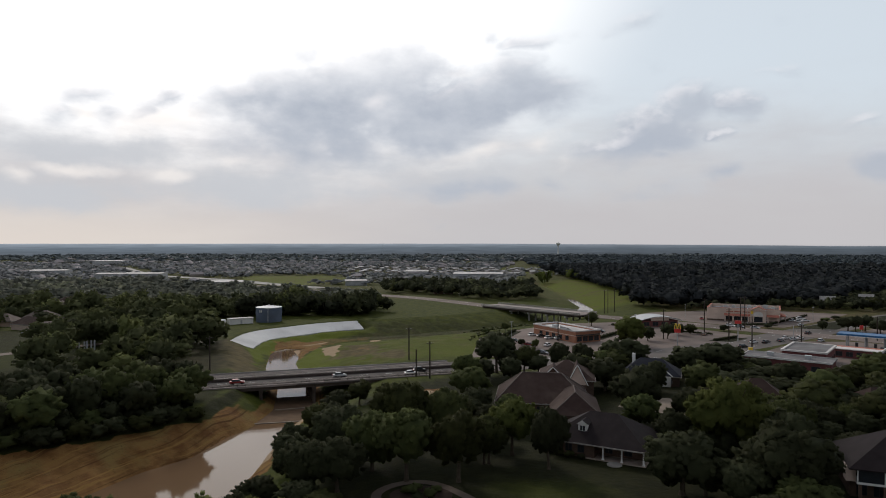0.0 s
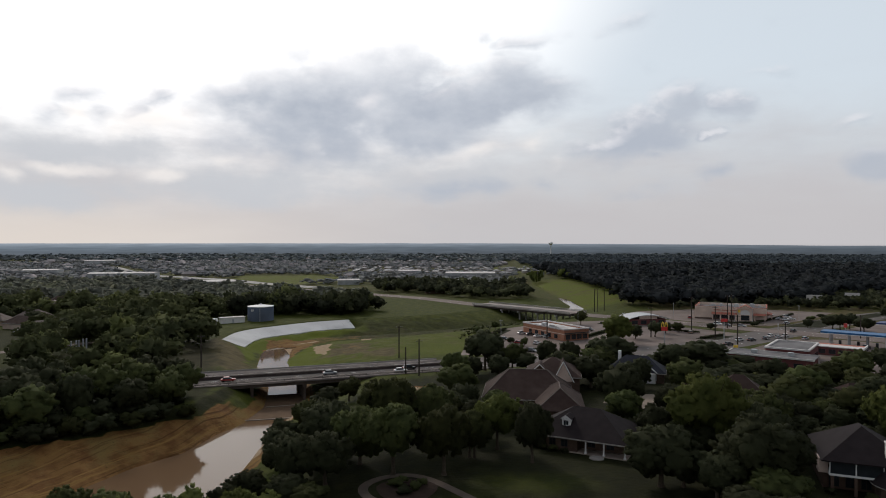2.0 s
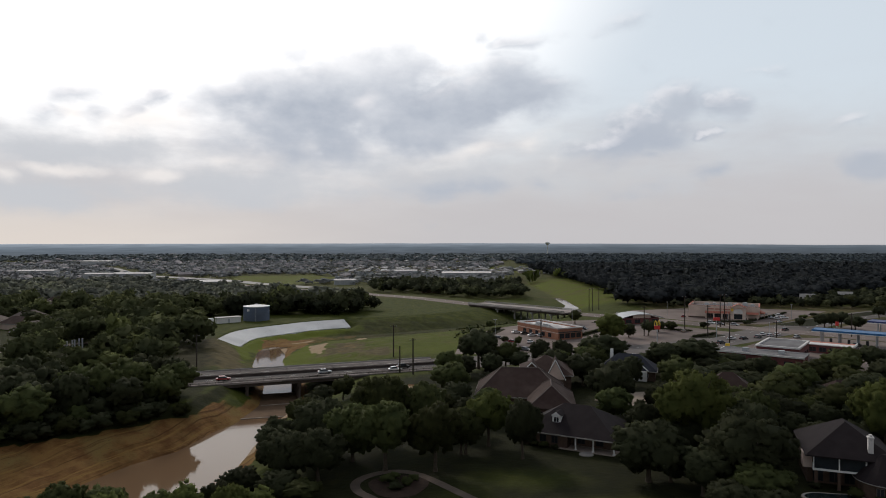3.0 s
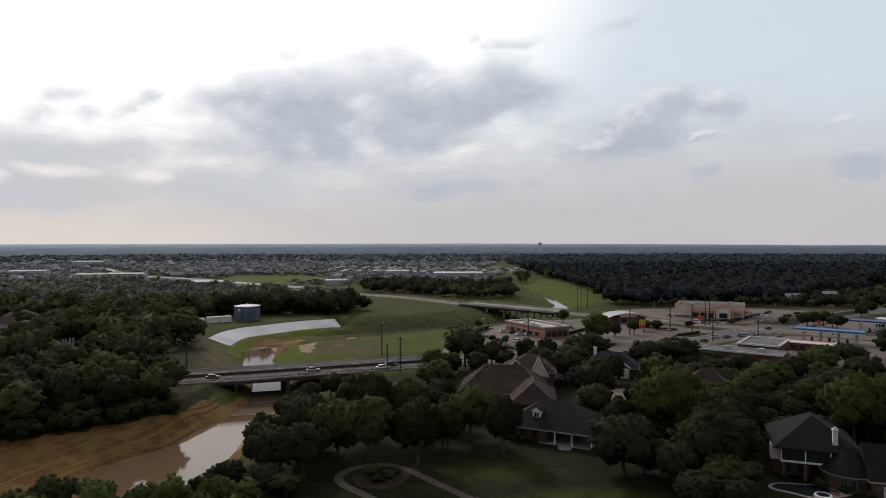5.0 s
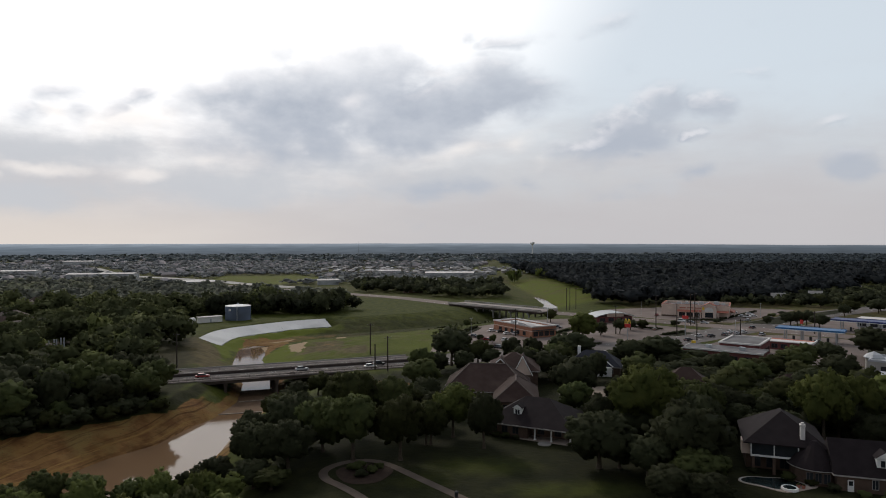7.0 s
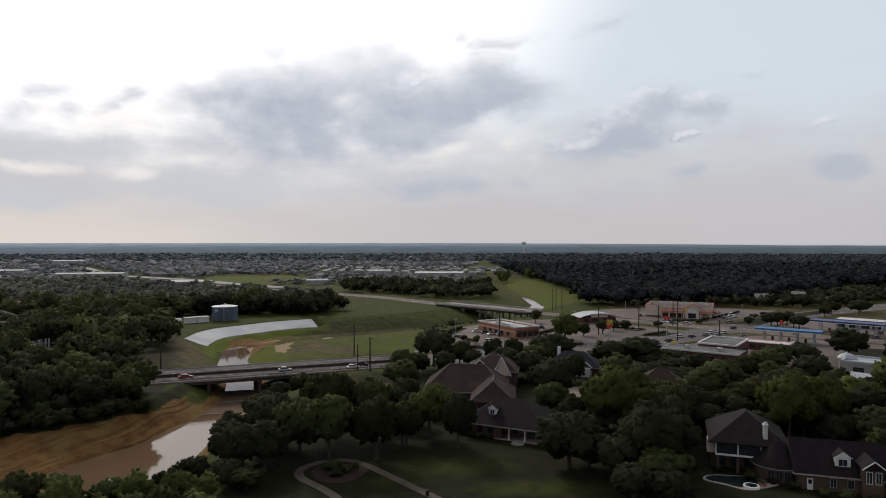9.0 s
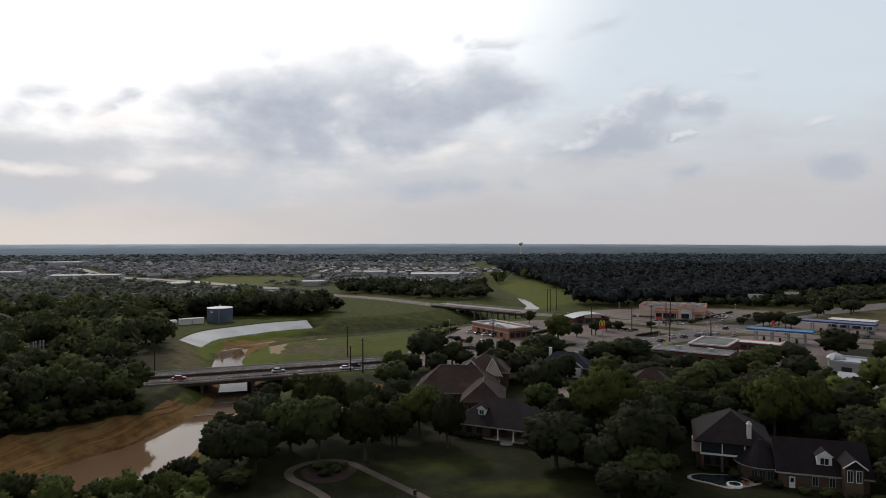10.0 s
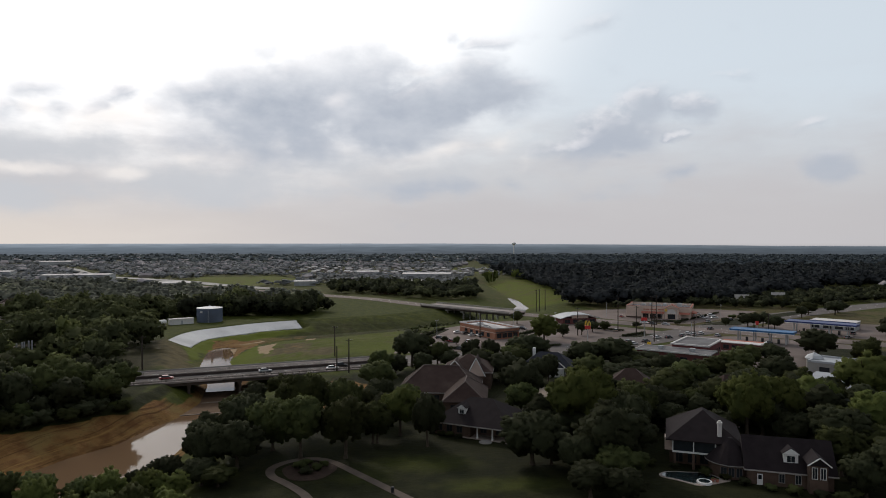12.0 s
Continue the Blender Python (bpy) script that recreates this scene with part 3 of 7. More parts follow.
def height(px, py):
    px, py = np.asarray(px, float), np.asarray(py, float)
    z = np.zeros(px.shape)
    ch, wa = inside(px, py, P_CHANNEL), inside(px, py, P_WATER)
    dw = np.minimum(away(px, py, LEFT_WATER), away(px, py, RIGHT_WATER))
    left = away(px, py, LEFT_TOP) - away(px, py, LEFT_WATER) < away(px, py, RIGHT_TOP) - away(px, py, RIGHT_WATER)
    dl, dr = away(px, py, LEFT_WATER), away(px, py, RIGHT_WATER)
    near_left = dl < dr
    dt = np.where(near_left, away(px, py, LEFT_TOP), away(px, py, RIGHT_TOP))
    f = dw / (dw + dt + 1e-6)
    bed = np.where((py > 316) & (py < 470), -6.1, -7.2)
    z = np.where(ch, WATER_Z * (1 - f) ** 1.1, z)
    z = np.where(wa, np.maximum(bed, WATER_Z - 0.02 - 0.35 * dw), z)
    # cut back under the slope paving
    on_paving = inside(px, py, [tuple(p) for p in offset_line(TOP_EDGE, 0.4)] + [tuple(p) for p in LOW_EDGE[::-1]])
    z = np.where(on_paving, np.minimum(z, -0.8 - 3.4 * away(px, py, TOP_EDGE) / 10.5), z)
    e0, e1 = LOW_EDGE[0] - LOW_EDGE[1], LOW_EDGE[-1] - LOW_EDGE[-2]
    past = np.maximum((px - LOW_EDGE[0][0]) * e0[0] + (py - LOW_EDGE[0][1]) * e0[1], 0) / np.linalg.norm(e0)
    past = past + np.maximum((px - LOW_EDGE[-1][0]) * e1[0] + (py - LOW_EDGE[-1][1]) * e1[1], 0) / np.linalg.norm(e1)
    toe = (away(px, py, LOW_EDGE) < 18) & ~on_paving & ch
    limit = -4.2 * np.clip(away(px, py, TOP_EDGE) / 10, 0, 1) + 0.04 * away(px, py, LOW_EDGE) + 0.3 * past
    return np.where(toe, np.minimum(z, limit), z)


def axis(lo, hi, fine_lo, fine_hi, step, grow):
    pts = list(np.arange(fine_lo, fine_hi, step))
    s, x = step, pts[-1]
    while x < hi:
        s *= grow
        x += s
        pts.append(min(x, hi))
    s, x = step, fine_lo
    while x > lo:
        s *= grow
        x -= s
        pts.insert(0, max(x, lo))
    return np.array(pts)


xs = axis(-4500, 4500, -125, 40, 1.3, 1.08)
ys = axis(-600, 4750, 100, 400, 1.4, 1.08)
gx, gy = np.meshgrid(xs, ys)
gz = height(gx, gy)
inch = inside(gx, gy, P_CHANNEL)
inwa = inside(gx, gy, P_WATER)
dl, dr = away(gx, gy, LEFT_WATER), away(gx, gy, RIGHT_WATER)
leftbank = inch & ~inwa & (dl < dr)
rough_z = np.zeros(gx.shape)
for i in range(gx.shape[0]):
    if ys[i] > 90 and ys[i] < 520:
        for j in range(gx.shape[1]):
            if inch[i, j]:
                q = Vector((gx[i, j] * 0.16, gy[i, j] * 0.16, 0))
                rough_z[i, j] = 0.45 * noise.fractal(q, 1.0, 2.0, 4)
gz = gz + np.where(inch & ~inwa, rough_z * np.clip(np.minimum(dl, dr) / 4, 0, 1), 0)
# ruts worn along the bare bank
rut = (np.sin(dl * 2.3 + 1.5 * np.sin(gx * 0.05)) * 0.16 + np.sin(dl * 0.9 + 2 * np.sin(gy * 0.04)) * 0.1) * np.clip((178 - gy) / 25, 0, 1) * (leftbank & (dl > 2))
gz = gz + rut
me = bpy.data.meshes.new("ground")
ny, nx = gx.shape
idx = np.arange(nx * ny).reshape(ny, nx)
faces = np.stack((idx[:-1, :-1], idx[:-1, 1:], idx[1:, 1:], idx[1:, :-1]), -1).reshape(-1, 4)
me.from_pydata(np.stack((gx, gy, gz), -1).reshape(-1, 3).tolist(), [], faces.tolist())
stir = sum(np.sin(gx * k * math.cos(1.9 * j) + gy * k * math.sin(1.9 * j) + 2.4 * j) for j, k in enumerate((0.21, 0.34, 0.55, 0.83, 1.2, 1.7))) / 6


def patch_of(poly, edge=3.0):
    """1 inside an outline, falling to 0 over an uneven edge."""
    sd = np.where(inside(gx, gy, poly), 1, -1) * away(gx, gy, list(poly) + [poly[0]])
    return np.clip(0.5 + (sd + stir * edge * 1.6) / (2 * edge), 0, 1)


def blend(base, weight, value):
    return base * (1 - weight) + value * weight


soil_w = np.where(leftbank & (gy < 205), np.clip((197 - gy) / 16, 0, 1), 0)
soil_w = np.where(leftbank & (away(gx, gy, LEFT_TOP) < 4.0), soil_w * 0.1, soil_w)
soil_w = np.maximum(soil_w, np.where(inwa & ((gy < 325) | (gx < -40)), np.where(gy > 245, 0.42, 1.0), 0))
soil_w = np.maximum(soil_w, np.where(inch & ~inwa & (np.minimum(dl, dr) < 3.0), np.where(gy > 238, 0.3, 0.75), 0) * (gy < 330))
soil_w = np.maximum(soil_w, patch_of([(-80, 305), (-82, 324), (-75, 334), (-62, 338), (-60, 322), (-63, 300), (-64, 287), (-72, 302)], 2.0))
soil_w = np.maximum(soil_w, 0.75 * patch_of([(-12, 204), (-7, 185), (-19, 148), (-16, 146), (-2, 178), (4, 186), (0, 202)], 3.0))
soil_w = np.maximum(soil_w, 0.25 * patch_of([(-66, 196), (-60, 238), (-40, 238), (-14, 232), (-14, 206), (-40, 194)], 3.0))
soil_w = np.maximum(soil_w, 0.35 * patch_of([(-45, 278), (-46, 308), (-37, 317), (-29, 290), (-33, 264)], 4.0))
field = patch_of([(-62, 255), (-52, 335), (-40, 328), (10, 338), (26, 300), (14, 258), (-20, 246)], 4.0)
dry_w = blend(np.full(gx.shape, 0.12), field, 0.24)
dry_w = blend(dry_w, patch_of([(-45, 278), (-46, 308), (-37, 317), (-29, 290), (-33, 264)], 4.0), 0.62)
dry_w = blend(dry_w, patch_of([(-30, 275), (-18, 277), (-16, 254), (-27, 255)], 3.0), 0.55)
dry_w = blend(dry_w, patch_of([(-66, 235), (-72, 262), (-84, 286), (-101, 306), (-112, 292), (-92, 225)], 4.0), 0.62)
dry_w = blend(dry_w, patch_of([(-46, 330), (-46, 362), (20, 385), (60, 400), (30, 345), (13, 338)], 5.0), 0.36)
dry_w = blend(dry_w, np.clip((gx - 120) / 40, 0, 1) * np.clip((gy - 190) / 30, 0, 1), 0.42)
dry_w = np.where(np.hypot(gx, gy) > 520, 0.3, dry_w)
lush_w = blend(np.full(gx.shape, 0.2), field, 0.6)
lush_w = blend(lush_w, patch_of([(-61, 264), (-64, 286), (-61, 303), (-59, 318), (-55, 310), (-49, 286), (-43, 262)], 2.0), 1.15)
toe_w = np.clip(1.3 - away(gx, gy, offset_line(LOW_EDGE, -5.0)) / 6, 0, 1) * inch
lush_w, dry_w = blend(lush_w, toe_w, 1.15), dry_w * (1 - 0.9 * toe_w)
bank_w = patch_of([(-76, 262), (-80, 288), (-84, 305), (-90, 296), (-83, 284), (-77, 268)], 2.0)
lush_w, dry_w = blend(lush_w, bank_w, 1.0), dry_w * (1 - 0.9 * bank_w)
lush_w = np.where((gx > 60) & (gx < 170) & (gy > 420) & (gy < 800), np.where(dr < dl, np.clip((gy - 440) / 90, 0.15, 0.85), 0.4), lush_w)
for outline, value in (([(-255, 720), (-150, 700), (-95, 770), (-170, 900), (-260, 880)], 1.0), ([(60, 1000), (160, 960), (180, 1150), (60, 1200)], 1.0), ([(-185, 225), (-140, 235), (-150, 268), (-190, 262)], 0.9)):
    lush_w = np.where(inside(gx, gy, outline), value, lush_w)
# shade painted as darker grass: lawn, west wood floor, levee slope, bank top
shaded_turf_w = patch_of([(-45, 40), (-24, 110), (-22, 190), (-10, 212), (60, 240), (105, 240), (150, 170), (200, 60)], 5.0)
shaded_turf_w = np.maximum(shaded_turf_w, 0.8 * patch_of([(-150, 88), (-100, 143), (-68, 175), (-64, 200), (-78, 232), (-100, 300), (-125, 340), (-500, 300), (-500, 0)], 3.0))
shaded_turf_w = np.maximum(shaded_turf_w, 0.45 * patch_of([(-48, 338), (-50, 372), (20, 398), (50, 420), (66, 398), (28, 350), (13, 342)], 4.0))
shaded_turf_w = np.maximum(shaded_turf_w, 0.9 * (leftbank & (gy < 200) & (away(gx, gy, LEFT_TOP) < 4.0)))
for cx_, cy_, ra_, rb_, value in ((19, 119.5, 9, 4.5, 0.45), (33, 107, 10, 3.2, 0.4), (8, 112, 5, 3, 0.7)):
    shaded_turf_w = blend(shaded_turf_w, np.clip(1.6 - np.hypot((gx - cx_) / ra_, (gy - cy_) / rb_) + 0.3 * stir, 0, 1), value)
# pale sand left by floods
sand_w = np.zeros(gx.shape)
for outline in ([(-70, 292), (-72, 311), (-69, 311), (-66, 299), (-66, 286)], [(-71, 322), (-66, 328), (-61, 334), (-61, 330), (-66, 325)], [(-56, 298), (-57, 312), (-52, 322), (-50, 308), (-47, 282), (-50, 284)], [(-39, 328), (-38, 345), (-32, 328)], [(-9, 202), (-6, 188), (-2, 180), (2, 186), (-3, 198)], [(-18, 162), (-15, 164), (-17, 148), (-21, 148)], [(-47, 176), (-44, 196), (-39, 196), (-40, 170), (-42, 146)]):
    sand_w = np.maximum(sand_w, patch_of(outline, 1.3))
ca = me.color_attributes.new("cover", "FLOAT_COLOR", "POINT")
ca.data.foreach_set("color", np.stack((soil_w, dry_w, lush_w, shaded_turf_w), -1).reshape(-1).astype(np.float32))
da = me.attributes.new("sand", "FLOAT", "POINT")
da.data.foreach_set("value", sand_w.reshape(-1).astype(np.float32))
sa = me.attributes.new("streak", "FLOAT", "POINT")
stv = np.minimum(dl, 60.0)
sa.data.foreach_set("value", stv.reshape(-1).astype(np.float32))
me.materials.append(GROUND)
me.polygons.foreach_set("use_smooth", [True] * len(me.polygons))
ground = tagged(new("ground", me), "grassy floodplain ground with a muddy river channel", "ground", kind="structure")


def z_at(x, y):
    return float(height(np.array([x]), np.array([y]))[0])


# river
def water_sheet(points, label):
    return solo("water", polygon_slab(points, WATER_Z, 0.05), WATER, label, "river", "structure")


water_sheet([(-105, 40), (-40, 40), (-38, 110), (-39, 206), (-40, 232), (-58, 276), (-62, 293), (-66, 318), (-84, 320), (-84, 300), (-76, 267), (-62, 228), (-56, 200), (-58, 178), (-64, 157), (-72, 147), (-78, 132), (-92, 105)], "still brown river water reflecting the sky")
water_sheet([(60, 395), (100, 440), (125, 500), (124, 800), (108, 800), (103, 520), (85, 470), (48, 420)], "shallow stream beyond the far bridge")

# white slope paving, in poured panels, on the outer bend
slope_paving = thing("slope_paving", "pale white curved slope paving on the riverbank", "bank paving", kind="structure")
for i in range(len(TOP_EDGE) - 1):
    bm = bmesh.new()
    q = [(*TOP_EDGE[i], -0.3), (*TOP_EDGE[i + 1], -0.3), (*LOW_EDGE[i + 1], -3.8), (*LOW_EDGE[i], -3.8)]
    c = sum((Vector(v) for v in q), Vector()) / 4
    q = [c + (Vector(v) - c) * 0.995 for v in q]
    top = [bm.verts.new(v) for v in q]
    low = [bm.verts.new(v - Vector((0, 0, 1.6))) for v in q]
    bm.faces.new(top)
    for a in range(4):
        b = (a + 1) % 4
        bm.faces.new((top[b], top[a], low[a], low[b]))
    bmesh.ops.recalc_face_normals(bm, faces=bm.faces)
    part("panel", bm, WHITE_SLAB, slope_paving)

weir = thing("weir", "low concrete weir with a brown wet apron below the bridge", "weir", kind="structure")
part("apron", polygon_slab([(-54.5, 185.2), (-38.5, 189), (-37.5, 205), (-42.5, 220), (-56, 216.6), (-53, 202)], -6.4, 1.2), MULCH_WET, weir, "brown wet apron")
for (ax, ay), (bx_, by_), zz in (((-53.5, 185.6), (-39, 189), -6.3), ((-51.5, 200.4), (-39, 204.5), -6.2)):
    d = Vector((bx_ - ax, by_ - ay, 0)).normalized()
    nn = Vector((-d.y, d.x, 0)) * 0.3
    part("lip", polygon_slab([(ax - nn.x, ay - nn.y), (bx_ - nn.x, by_ - nn.y), (bx_ + nn.x, by_ + nn.y), (ax + nn.x, ay + nn.y)], zz, 0.6), DRIVE, weir, "tan concrete lip")
# ---- roads, lots and paths ----
ROAD_A = smooth_line([(-700, -40), (-400, 80), (-200, 168), (-75, 209.7), (-36, 222.2), (3, 235.3), (60, 254), (110, 276), (160, 312), (230, 368), (300, 412), (420, 470), (700, 560)], 6.0)
ROAD_B = smooth_line([(-600, 980), (-300, 760), (-120, 610), (-22, 528), (31, 462), (74, 415), (110, 382), (168, 326), (250, 250), (340, 170), (520, 20)], 6.0)
solo("road", ribbon(ROAD_A, 10.8, -10.8, 0.05), ASPHALT, "worn grey four-lane road running to the river bridge", "road", "structure")
solo("road", ribbon(ROAD_B, 8.0, -8.0, 0.075), LOT, "pale concrete road running over the far bridge", "road", "structure")
HIGHWAY = smooth_line([(-1500, 1750), (-872, 1435), (-628, 1228), (-422, 920), (-323, 830), (-246, 769), (-189, 705), (-120, 640)], 20.0)
solo("road", ribbon(HIGHWAY, 9, -9, 0.4), CONCRETE, "pale highway among distant trees", "road", "structure")
solo("road", ribbon(smooth_line([(-185, 256), (-177, 261), (-168, 272), (-150, 290)], 5), 3, -3, 0.06), LOT, "pale lane beside a patch of grass", "road", "structure")
LOTS = [
    ([(10, 256), (62, 262), (112, 287), (150, 314), (105, 372), (66, 362), (40, 340), (16, 308)], "pale concrete parking lot round the brick restaurant"),
    ([(112, 400), (155, 352), (178, 346), (218, 378), (250, 410), (218, 428), (167, 432), (130, 420)], "grey concrete lot before the cream drugstore"),
    ([(104, 236), (128, 268), (160, 298), (184, 296), (222, 262), (196, 232), (150, 214)], "concrete forecourt between the strip mall and the filling station"),
    ([(196, 324), (238, 352), (300, 330), (262, 262), (215, 300)], "concrete forecourt of the second filling station"),
    ([(120, 175), (160, 215), (185, 235), (195, 222), (165, 190), (150, 176)], "pale concrete yard of a metal building"),
]
for k, (pts, label) in enumerate(LOTS):
    solo("pavement", polygon_slab(pts, 0.02 + 0.006 * k, 0.4), LOT, label, "parking lot", "structure")
solo("pavement", polygon_slab([(47, 180), (55, 174), (69, 168), (70, 176), (64, 190), (52, 190)], 0.03, 0.3), DRIVE, "pale driveway between the houses", "driveway", "structure")
solo("ground_patch", polygon_slab([(180, 342), (200, 338), (240, 372), (285, 402), (275, 407), (215, 368)], 0.09, 0.4), GROUND, "grass verge island in the junction", "verge", "structure")
for pts in ([(182, 242), (204, 229), (224, 246), (196, 262)], [(20, 262), (44, 266), (43, 269), (20, 265)], [(66, 300), (72, 303), (88, 325), (84, 328)], [(120, 300), (128, 296), (140, 306), (132, 312)], [(160, 362), (176, 352), (179, 355), (163, 366)], [(88, 356), (98, 346), (102, 350), (93, 361)], [(20, 300), (26, 298), (38, 330), (33, 333)]):
    solo("ground_patch", polygon_slab(pts, 0.12, 0.4), GROUND, "kerbed grass island in the parking lot", "verge", "structure")
PARK_PATH = smooth_line([(0.5, 96), (-3, 104), (-7.5, 110), (-11, 114), (-11.8, 118.5), (-9, 122.5), (-4.5, 124), (0, 121.8), (6.9, 113.2), (15.9, 101.5), (21, 95), (30, 82)], 1.5)
solo("path", ribbon(PARK_PATH, 0.9, -0.9, 0.05), PATH_PAVING, "winding tan concrete footpath round a planting bed", "footpath", "structure")
ring = [(-4 + 5.4 * math.cos(a) * (1 + 0.1 * math.sin(3 * a)), 116.5 + 5.6 * math.sin(a)) for a in np.linspace(0, 2 * math.pi, 22, endpoint=False)]
solo("planting_bed", polygon_slab(ring, 0.06, 0.2), MULCH, "dark mulch planting bed inside the path's bend", "planting bed", "structure")

# lane markings
dashes = bmesh.new()
for line, offs, z in ((ROAD_A, (-5.6, 5.6), 0.056), (ROAD_B, (-4.0, 4.0), 0.081)):
    for o in offs:
        l = offset_line(line, o)
        for k in range(0, len(l) - 1, 2):
            d = (l[k + 1] - l[k]) / np.linalg.norm(l[k + 1] - l[k])
            nrm = np.array((-d[1], d[0])) * 0.1
            a, b = l[k], l[k] + d * 3.2
            dashes.faces.new([dashes.verts.new((*p, z)) for p in (a - nrm, b - nrm, b + nrm, a + nrm)])
solo("lane_marking", dashes, WHITE, "faded white lane dashes on the roads", "road marking", "stuff")

# ---- bridges ----
U = Vector((0.9482, 0.3176, 0))


def bridge_deck(parent, length, y0, y1, top=0.35, deep=1.1, last=False):
    """One carriageway along local x, with barriers and girders."""
    h = length / 2
    part("deck", boxes((-h, y0, top - 0.35, h, y1, top)), DECK, parent, "pale worn concrete deck")
    lane0, lane1 = (y0 + 2.4, y1 - 4.4) if last else (y0 + 4.4, y1 - 0.5)
    part("wearing_course", boxes((-h, lane0, top, h, lane1, top + 0.02)), LANE, parent, "dark patched asphalt lanes")
    for k in range(int(length / 9)):
        part("lane_dash", boxes((-h + 2 + 9 * k, (lane0 + lane1) / 2 - 0.07, top + 0.02, -h + 5 + 9 * k, (lane0 + lane1) / 2 + 0.07, top + 0.026)), WHITE, parent)
    for k in range(int(length / 15.5)):
        part("joint", boxes((-h + 7 + 15.5 * k, y0 + 0.4, top + 0.021, -h + 7.25 + 15.5 * k, y1 - 0.4, top + 0.03)), GIRDER, parent)
    for k in range(5):
        y = y0 + 0.5 + k * (y1 - y0 - 1.0) / 4
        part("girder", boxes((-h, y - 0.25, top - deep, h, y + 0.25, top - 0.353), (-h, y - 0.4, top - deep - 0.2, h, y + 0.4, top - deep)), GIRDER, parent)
    part("kerb", boxes((-h, y0 - 0.12, top - 0.3, h, y0 + 0.3, top + 0.28)), DECK, parent, "pale concrete deck edge")
    part("rail", boxes((-h, y0 + 0.02, top + 0.92, h, y0 + 0.2, top + 1.04)), PARAPET, parent, "pale brown top rail")
    part("rail", boxes((-h, y0 + 0.06, top + 0.56, h, y0 + 0.18, top + 0.66)), RAIL, parent, "dark weathered lower rail")
    n = int(length / 2.4)
    for k in range(n + 1):
        x = -h + 0.1 + k * (length - 0.35) / n
        part("post", boxes((x, y0 + 0.05, top + 0.28, x + 0.14, y0 + 0.19, top + 0.92)), RAIL, parent)
    part("barrier", boxes((-h, y1 - 0.35, top, h, y1, top + 0.3), (-h, y1 - 0.28, top + 0.3, h, y1 - 0.07, top + (0.5 if last else 0.8))), CONCRETE if last else RAIL, parent)


near_bridge = thing("road_bridge", "twin-deck concrete road bridge with steel rails over the river", "bridge", -36, 211.2, -0.3, math.degrees(math.atan2(U.y, U.x)))
bridge_deck(near_bridge, 92, 0.0, 10.6)
# far girders given added depth, unseen, to block sky reflections in the water
bridge_deck(near_bridge, 92, 11.6, 22.7, deep=2.7, last=True)
for x in (-38, -22, -5.7, 10.5, 26.5):
    for y0 in (0.9, 12.8):
        for k in range(3):
            bm = bmesh.new()
            tube(bm, x, y0 + k * 3.7, -8.5, -1.3, 0.5, n=12)
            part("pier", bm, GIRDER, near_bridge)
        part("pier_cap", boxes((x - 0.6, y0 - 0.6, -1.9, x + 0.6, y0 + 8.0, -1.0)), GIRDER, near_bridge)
for x in (-44, 44):
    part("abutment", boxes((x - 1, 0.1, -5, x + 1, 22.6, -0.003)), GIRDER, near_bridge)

far_bridge = thing("road_bridge", "long pale concrete bridge with slotted parapets on round piers", "bridge", 58.2, 425.7, 0, -48.0)
part("deck", boxes((-41, -8.6, 1.2, 41, 8.6, 1.7)), DECK, far_bridge)
for k in range(5):
    y = -7.2 + 3.6 * k
    part("girder", boxes((-41, y - 0.3, 0.0, 41, y + 0.3, 1.2)), GIRDER, far_bridge)
for y in (-8.6, 8.25):
    part("kerb", boxes((-41, y, 1.703, 41, y + 0.35, 1.95)), CONCRETE, far_bridge)
    part("rail", boxes((-41, y, 2.45, 41, y + 0.35, 2.8)), CONCRETE, far_bridge)
    for k in range(42):
        x = -41 + 2 * k
        part("baluster", boxes((x - 0.35, y + 0.03, 1.95, x + 0.35, y + 0.32, 2.45)), CONCRETE, far_bridge)
for x in (-30, -15, 0, 15, 30):
    for y in (-6.5, 0, 6.5):
        bm = bmesh.new()
        tube(bm, x, y, -7.5, 0, 0.55, n=10)
        part("pier", bm, CONCRETE, far_bridge)
    part("pier_cap", boxes((x - 0.7, -8, -0.9, x + 0.7, 8, 0.0)), CONCRETE, far_bridge)


# ---- buildings ----
def window(parent, x, y, z, w, h, face, frame_mat=None, label=""):
    """A framed window on a wall of the parent; face: 's' looks to -y, 'n' to +y, 'w' to -x, 'e' to +x."""
    fm = frame_mat or WHITE
    t = 0.09

    def turned(rows):
        bm = bmesh.new()
        for x0, y0, z0, x1, y1, z1 in rows:
            box(bm, x0, y0, z0, x1, y1, z1)
        rot = {"s": 0, "e": 90, "n": 180, "w": 270}[face]
        bm.transform(Matrix.Translation((x, y, z)) @ pose(0, 0, 0, 0, 0, rot))
        return bm

    hw, hh = w / 2, h / 2
    f = part("window", turned([(-hw - t, -0.08, -hh - t, hw + t, 0.05, -hh), (-hw - t, -0.08, hh, hw + t, 0.05, hh + t), (-hw - t, -0.08, -hh, -hw, 0.05, hh), (hw, -0.08, -hh, hw + t, 0.05, hh), (-0.03, -0.06, -hh, 0.03, 0.05, hh)]), fm, parent, label)
    part("pane", turned([(-hw, -0.03, -hh, hw, 0.03, hh)]), GLASS_DARK, f)
    return f


